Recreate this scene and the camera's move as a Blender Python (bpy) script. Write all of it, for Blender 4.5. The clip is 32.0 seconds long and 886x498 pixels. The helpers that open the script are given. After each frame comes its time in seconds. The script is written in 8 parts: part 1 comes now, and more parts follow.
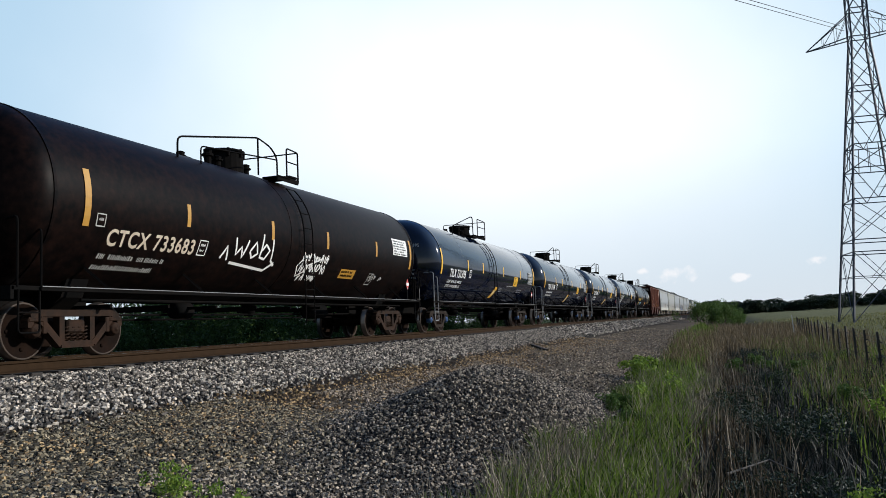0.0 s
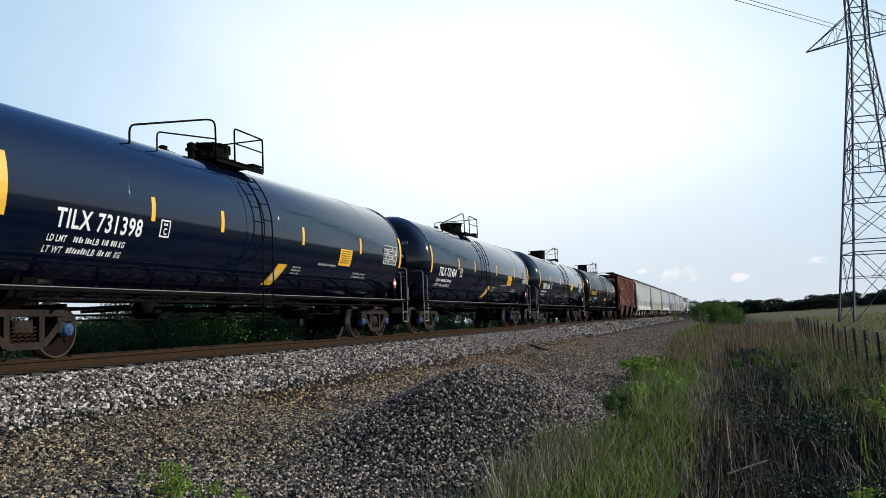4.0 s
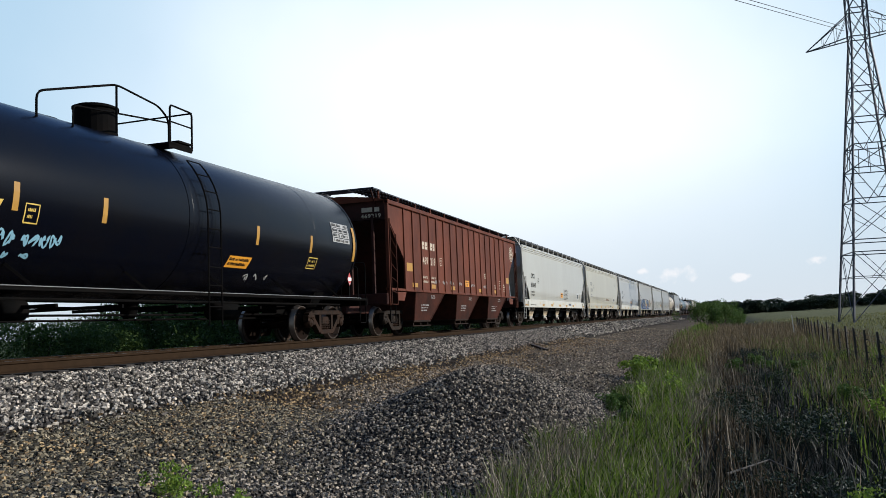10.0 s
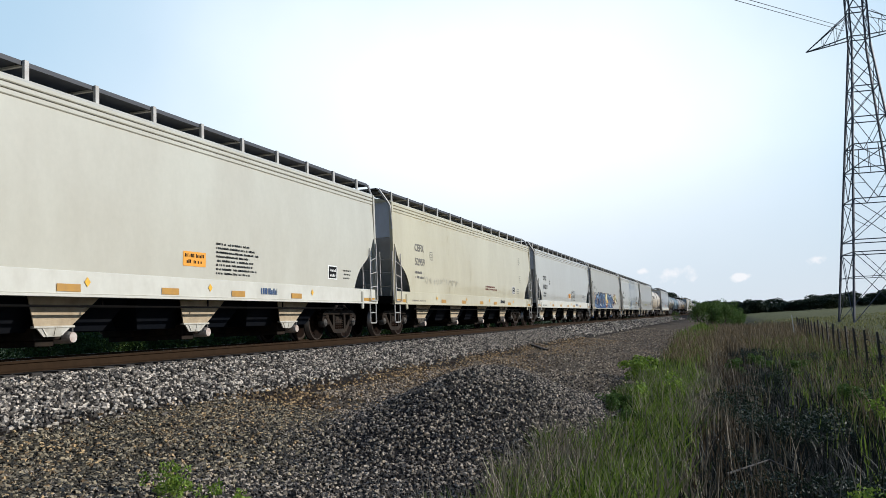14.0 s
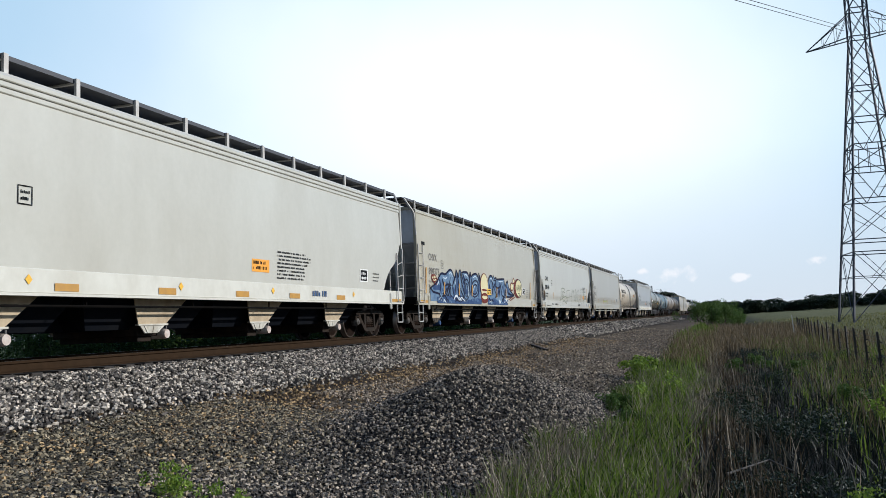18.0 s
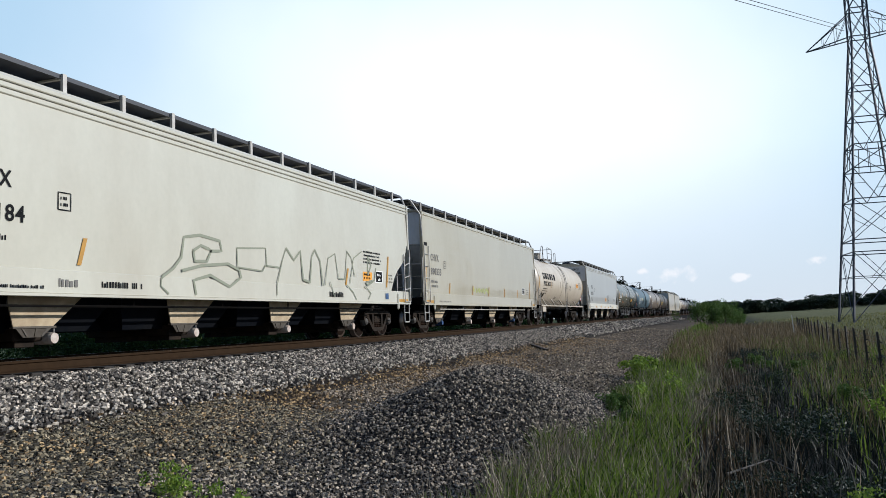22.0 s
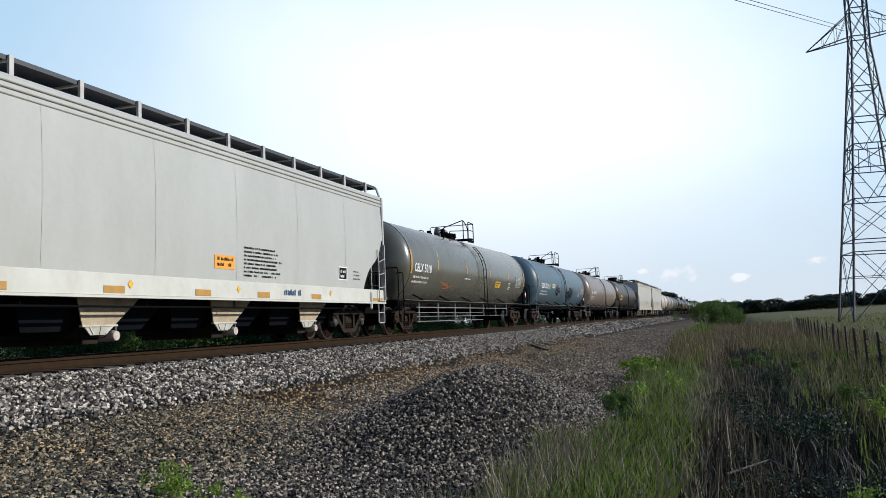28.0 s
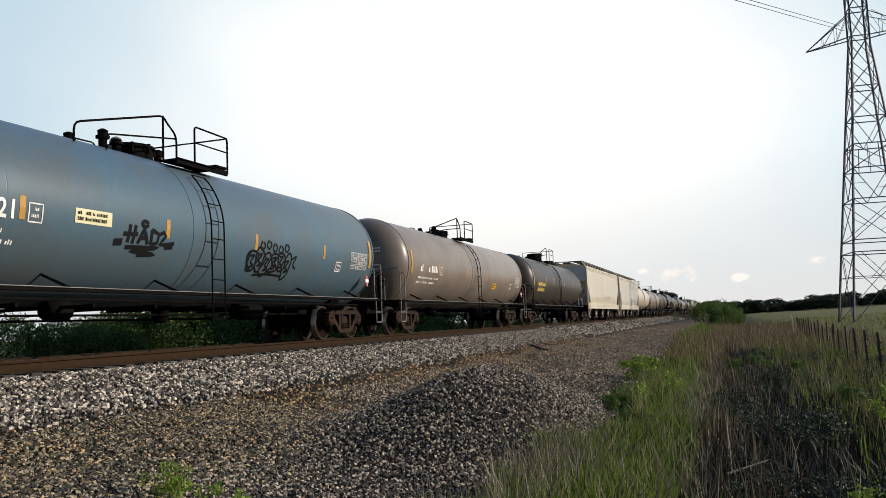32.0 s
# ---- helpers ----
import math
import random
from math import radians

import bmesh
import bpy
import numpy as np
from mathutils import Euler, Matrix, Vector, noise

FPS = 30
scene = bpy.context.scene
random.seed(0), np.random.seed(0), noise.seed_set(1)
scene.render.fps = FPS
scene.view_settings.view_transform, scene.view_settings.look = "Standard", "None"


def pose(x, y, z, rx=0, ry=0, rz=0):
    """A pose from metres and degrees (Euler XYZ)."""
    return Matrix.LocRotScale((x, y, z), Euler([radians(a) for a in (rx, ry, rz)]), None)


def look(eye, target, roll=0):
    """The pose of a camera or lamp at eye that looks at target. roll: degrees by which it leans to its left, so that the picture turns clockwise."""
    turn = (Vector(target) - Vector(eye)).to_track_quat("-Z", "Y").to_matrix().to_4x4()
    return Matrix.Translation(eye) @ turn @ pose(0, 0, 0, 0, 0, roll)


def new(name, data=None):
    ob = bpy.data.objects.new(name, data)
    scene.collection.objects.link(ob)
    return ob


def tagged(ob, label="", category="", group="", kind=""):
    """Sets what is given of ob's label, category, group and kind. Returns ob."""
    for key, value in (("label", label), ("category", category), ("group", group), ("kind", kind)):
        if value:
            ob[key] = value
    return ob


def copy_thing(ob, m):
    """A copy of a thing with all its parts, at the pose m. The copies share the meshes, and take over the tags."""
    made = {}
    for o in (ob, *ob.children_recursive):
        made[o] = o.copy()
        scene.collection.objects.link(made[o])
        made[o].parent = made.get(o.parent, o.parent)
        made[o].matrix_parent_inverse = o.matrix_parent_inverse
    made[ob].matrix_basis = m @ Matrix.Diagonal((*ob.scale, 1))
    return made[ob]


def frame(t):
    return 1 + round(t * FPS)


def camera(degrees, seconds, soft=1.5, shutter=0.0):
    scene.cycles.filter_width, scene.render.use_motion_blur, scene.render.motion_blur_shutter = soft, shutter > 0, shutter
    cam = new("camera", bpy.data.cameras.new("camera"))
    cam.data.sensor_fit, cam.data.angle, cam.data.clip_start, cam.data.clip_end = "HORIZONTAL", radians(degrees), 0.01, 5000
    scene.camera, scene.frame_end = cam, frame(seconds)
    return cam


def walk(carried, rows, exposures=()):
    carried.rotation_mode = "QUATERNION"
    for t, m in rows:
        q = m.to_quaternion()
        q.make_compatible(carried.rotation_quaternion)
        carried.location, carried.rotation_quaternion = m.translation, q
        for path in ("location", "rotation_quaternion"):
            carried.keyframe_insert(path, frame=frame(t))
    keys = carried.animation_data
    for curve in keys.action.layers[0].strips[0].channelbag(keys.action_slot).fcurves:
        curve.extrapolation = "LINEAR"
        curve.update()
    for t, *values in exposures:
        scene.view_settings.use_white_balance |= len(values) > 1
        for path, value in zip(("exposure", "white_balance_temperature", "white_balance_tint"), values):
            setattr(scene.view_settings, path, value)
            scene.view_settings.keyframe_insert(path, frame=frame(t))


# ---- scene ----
# World: the track runs along y, its centre line at x = 0, rail tops at z = 0. The train rolls towards -y.
EYE = (11.244, 0.0, 0.314)
AIM = Vector(EYE) + Vector((-math.sin(radians(18.538)) * math.cos(radians(5.115)),
                            math.cos(radians(18.538)) * math.cos(radians(5.115)),
                            math.sin(radians(5.115)))) * 20
cam = camera(56.33, 32.0, soft=0.3)
walk(cam, [(0, look(EYE, AIM, -2.347)), (32, look(EYE, AIM, -2.347))],
     exposures=[(0, 0.0, 6150, 9), (13, 0.0, 6120, 9), (16.5, 0.0, 5960, 9), (28.4, 0.0, 6000, 9), (29.6, 0.05, 6880, 12), (32, 0.05, 6980, 12)])

# ---- world and sun ----
SUN_EL, SUN_AZ = radians(22), radians(67)   # azimuth from +y towards +x
world = bpy.data.worlds.new("sky")
scene.world = world
world.use_nodes = True
wt = world.node_tree
wt.nodes.clear()
w_out = wt.nodes.new("ShaderNodeOutputWorld")
w_bg = wt.nodes.new("ShaderNodeBackground")
w_sky = wt.nodes.new("ShaderNodeTexSky")
w_sky.sky_type, w_sky.sun_disc = "NISHITA", False
w_sky.sun_elevation, w_sky.sun_rotation = SUN_EL, SUN_AZ
w_sky.air_density, w_sky.dust_density, w_sky.ozone_density = 1.0, 0.6, 2.0
w_co = wt.nodes.new("ShaderNodeTexCoord")
def w_node(kind, **given):
    n = wt.nodes.new("ShaderNode" + kind)
    for key, value in given.items():
        if key == "operation":
            n.operation = value
        else:
            n.inputs[int(key[1:])].default_value = value
    return n


w_noise = w_node("TexNoise")
w_noise.inputs["Scale"].default_value, w_noise.inputs["Detail"].default_value = 2.2, 5
w_fine = w_node("TexNoise")
w_fine.inputs["Scale"].default_value, w_fine.inputs["Detail"].default_value = 42, 6
for n in (w_noise, w_fine):
    wt.links.new(w_co.outputs["Generated"], n.inputs["Vector"])
# hazy base: the clear sky thinned with pale blue haze
w_haze = w_node("MixRGB")
w_sep = w_node("SeparateXYZ")
w_thin = w_node("MapRange")
w_thin.inputs["From Min"].default_value, w_thin.inputs["From Max"].default_value = 0.38, 0.60
w_thin.inputs["To Min"].default_value, w_thin.inputs["To Max"].default_value = 0.80, 0.62
wt.links.new(w_co.outputs["Generated"], w_sep.inputs[0])
wt.links.new(w_sep.outputs["Z"], w_thin.inputs["Value"])
w_dot = w_node("VectorMath", operation="DOT_PRODUCT", i1=(0.37, 0.93, 0.0))
wt.links.new(w_co.outputs["Generated"], w_dot.inputs[0])
w_side = w_node("MapRange")
w_side.inputs["From Min"].default_value, w_side.inputs["From Max"].default_value = -0.35, 0.30
w_side.inputs["To Min"].default_value, w_side.inputs["To Max"].default_value = 0.12, 1.0
wt.links.new(w_dot.outputs["Value"], w_side.inputs["Value"])
w_mix = w_node("Math", operation="MULTIPLY")
wt.links.new(w_thin.outputs[0], w_mix.inputs[0])
wt.links.new(w_side.outputs[0], w_mix.inputs[1])
wt.links.new(w_mix.outputs[0], w_haze.inputs[0])
wt.links.new(w_sky.outputs[0], w_haze.inputs[1])
w_deep = w_node("MapRange")
w_deep.inputs["From Min"].default_value, w_deep.inputs["From Max"].default_value = 0.37, 0.60
wt.links.new(w_sep.outputs["Z"], w_deep.inputs["Value"])
w_blue = w_node("MixRGB", i1=(9.7, 13.2, 15.8, 1), i2=(2.5, 6.0, 14.6, 1))
wt.links.new(w_deep.outputs[0], w_blue.inputs[0])
wt.links.new(w_blue.outputs[0], w_haze.inputs[2])


def bright_patch(before, centre, inner, outer, wobble, source, colour, flat=1.0):
    """A soft bright patch of sky, cloud or glow, round a direction, its edge broken by noise."""
    sub = w_node("VectorMath", operation="SUBTRACT", i1=centre)
    wt.links.new(w_co.outputs["Generated"], sub.inputs[0])
    sc = w_node("VectorMath", operation="MULTIPLY", i1=(1, 1, flat))
    wt.links.new(sub.outputs[0], sc.inputs[0])
    ln = w_node("VectorMath", operation="LENGTH")
    wt.links.new(sc.outputs[0], ln.inputs[0])
    wob = w_node("Math", operation="MULTIPLY_ADD", i1=wobble, i2=-wobble / 2)
    wt.links.new(source.outputs["Fac"], wob.inputs[0])
    add = w_node("Math", operation="ADD")
    wt.links.new(ln.outputs["Value"], add.inputs[0])
    wt.links.new(wob.outputs[0], add.inputs[1])
    rg = w_node("MapRange")
    rg.interpolation_type = "SMOOTHSTEP"
    rg.inputs["From Min"].default_value, rg.inputs["From Max"].default_value = outer, inner
    wt.links.new(add.outputs[0], rg.inputs["Value"])
    mx = w_node("MixRGB", i2=(*colour, 1))
    wt.links.new(rg.outputs[0], mx.inputs[0])
    wt.links.new(before, mx.inputs[1])
    return mx.outputs[0]


# unseen blue glow on the sun's side, added for tank reflections and fill light
w_col = bright_patch(w_haze.outputs[0], (0.78, 0.35, 0.52), 0.10, 0.90, 0.2, w_noise, (8.8, 13.2, 20.0))
w_col = bright_patch(w_col, (-0.25, 0.93, 0.25), 0.05, 0.60, 0.30, w_noise, (18.5, 18.9, 19.0), 1.7)
# pale grey haze low over the horizon
w_low = w_node("MapRange")
w_low.inputs["From Min"].default_value, w_low.inputs["From Max"].default_value = 0.0, 0.19
w_low.inputs["To Min"].default_value, w_low.inputs["To Max"].default_value = 0.92, 0.0
wt.links.new(w_sep.outputs["Z"], w_low.inputs["Value"])
w_grey = w_node("MixRGB", i2=(11.9, 12.4, 12.8, 1))
wt.links.new(w_low.outputs[0], w_grey.inputs[0])
wt.links.new(w_col, w_grey.inputs[1])
w_col = w_grey.outputs[0]
for c, r in (((0.1029, 0.9932, 0.0544), 0.016), ((-0.0511, 0.9977, 0.0453), 0.026), ((0.021, 0.999, 0.0387), 0.012), ((-0.0858, 0.995, 0.0512), 0.009)):
    w_col = bright_patch(w_col, c, 0.0, r * 0.9, r * 4.2, w_fine, (15.4, 15.0, 14.8), 2.4)
wt.links.new(w_col, w_bg.inputs[0])
w_bg.inputs[1].default_value = 0.062
wt.links.new(w_bg.outputs[0], w_out.inputs[0])
sun = new("sun", bpy.data.lights.new("sun", "SUN"))
sun.data.energy, sun.data.angle, sun.data.color = 4.6, radians(0.6), (1.0, 0.92, 0.80)
sun_dir = Vector((math.sin(SUN_AZ) * math.cos(SUN_EL), math.cos(SUN_AZ) * math.cos(SUN_EL), math.sin(SUN_EL)))
sun.matrix_world = look(sun_dir * 50, (0, 0, 0))


# ---- materials ----
def mat(name, color, rough=0.6, metal=0.0, spec=0.5, dirt=None, dirt_amount=0.0, dirt_scale=1.2, streak=0.0,
        bump=0.0, bump_scale=60.0, vary=0.0, island=0.0, coat=0.0, dust=0.0):
    """Paint or raw surface: base colour, a second colour in patches or streaks, fine grain and relief."""
    m = bpy.data.materials.new(name)
    m.use_nodes = True
    t = m.node_tree
    b = t.nodes["Principled BSDF"]
    b.inputs["Roughness"].default_value, b.inputs["Metallic"].default_value = rough, metal
    b.inputs["Specular IOR Level"].default_value = spec
    b.inputs["Coat Weight"].default_value, b.inputs["Coat Roughness"].default_value = coat, 0.05
    b.inputs["Coat IOR"].default_value = 1.6
    b.inputs["Sheen Weight"].default_value, b.inputs["Sheen Roughness"].default_value = dust, 0.3
    b.inputs["Sheen Tint"].default_value = (1.0, 0.95, 0.86, 1)
    co = t.nodes.new("ShaderNodeTexCoord")
    base = t.nodes.new("ShaderNodeRGB")
    base.outputs[0].default_value = (*color, 1)
    col = base.outputs[0]
    if dirt:
        mp = t.nodes.new("ShaderNodeMapping")
        mp.inputs["Scale"].default_value = (1, 1, 1.0 - 0.85 * streak)
        nz = t.nodes.new("ShaderNodeTexNoise")
        nz.inputs["Scale"].default_value, nz.inputs["Detail"].default_value = dirt_scale, 8
        nz.inputs["Roughness"].default_value = 0.65
        rg = t.nodes.new("ShaderNodeMapRange")
        rg.inputs["From Min"].default_value, rg.inputs["From Max"].default_value = 0.38, 0.72
        rg.inputs["To Max"].default_value = dirt_amount
        mx = t.nodes.new("ShaderNodeMixRGB")
        mx.inputs[2].default_value = (*dirt, 1)
        t.links.new(co.outputs["Object"], mp.inputs[0])
        t.links.new(mp.outputs[0], nz.inputs["Vector"])
        t.links.new(nz.outputs["Fac"], rg.inputs["Value"])
        t.links.new(rg.outputs[0], mx.inputs[0])
        t.links.new(col, mx.inputs[1])
        col = mx.outputs[0]
    if vary or island:
        src = t.nodes.new("ShaderNodeNewGeometry" if island else "ShaderNodeTexNoise")
        if not island:
            src.inputs["Scale"].default_value, src.inputs["Detail"].default_value = 9.0, 5
            t.links.new(co.outputs["Object"], src.inputs["Vector"])
        amount = island or vary
        rg = t.nodes.new("ShaderNodeMapRange")
        rg.inputs["To Min"].default_value, rg.inputs["To Max"].default_value = 1 - amount, 1 + amount
        mx = t.nodes.new("ShaderNodeVectorMath")
        mx.operation = "SCALE"
        t.links.new(src.outputs["Random Per Island" if island else "Fac"], rg.inputs["Value"])
        t.links.new(col, mx.inputs[0])
        t.links.new(rg.outputs[0], mx.inputs["Scale"])
        col = mx.outputs[0]
    t.links.new(col, b.inputs["Base Color"])
    if bump:
        nz = t.nodes.new("ShaderNodeTexNoise")
        nz.inputs["Scale"].default_value, nz.inputs["Detail"].default_value = bump_scale, 4
        bp = t.nodes.new("ShaderNodeBump")
        bp.inputs["Strength"].default_value, bp.inputs["Distance"].default_value = bump, 0.02
        t.links.new(co.outputs["Object"], nz.inputs["Vector"])
        t.links.new(nz.outputs["Fac"], bp.inputs["Height"])
        t.links.new(bp.outputs[0], b.inputs["Normal"])
        t.links.new(bp.outputs[0], b.inputs["Coat Normal"])
    return m


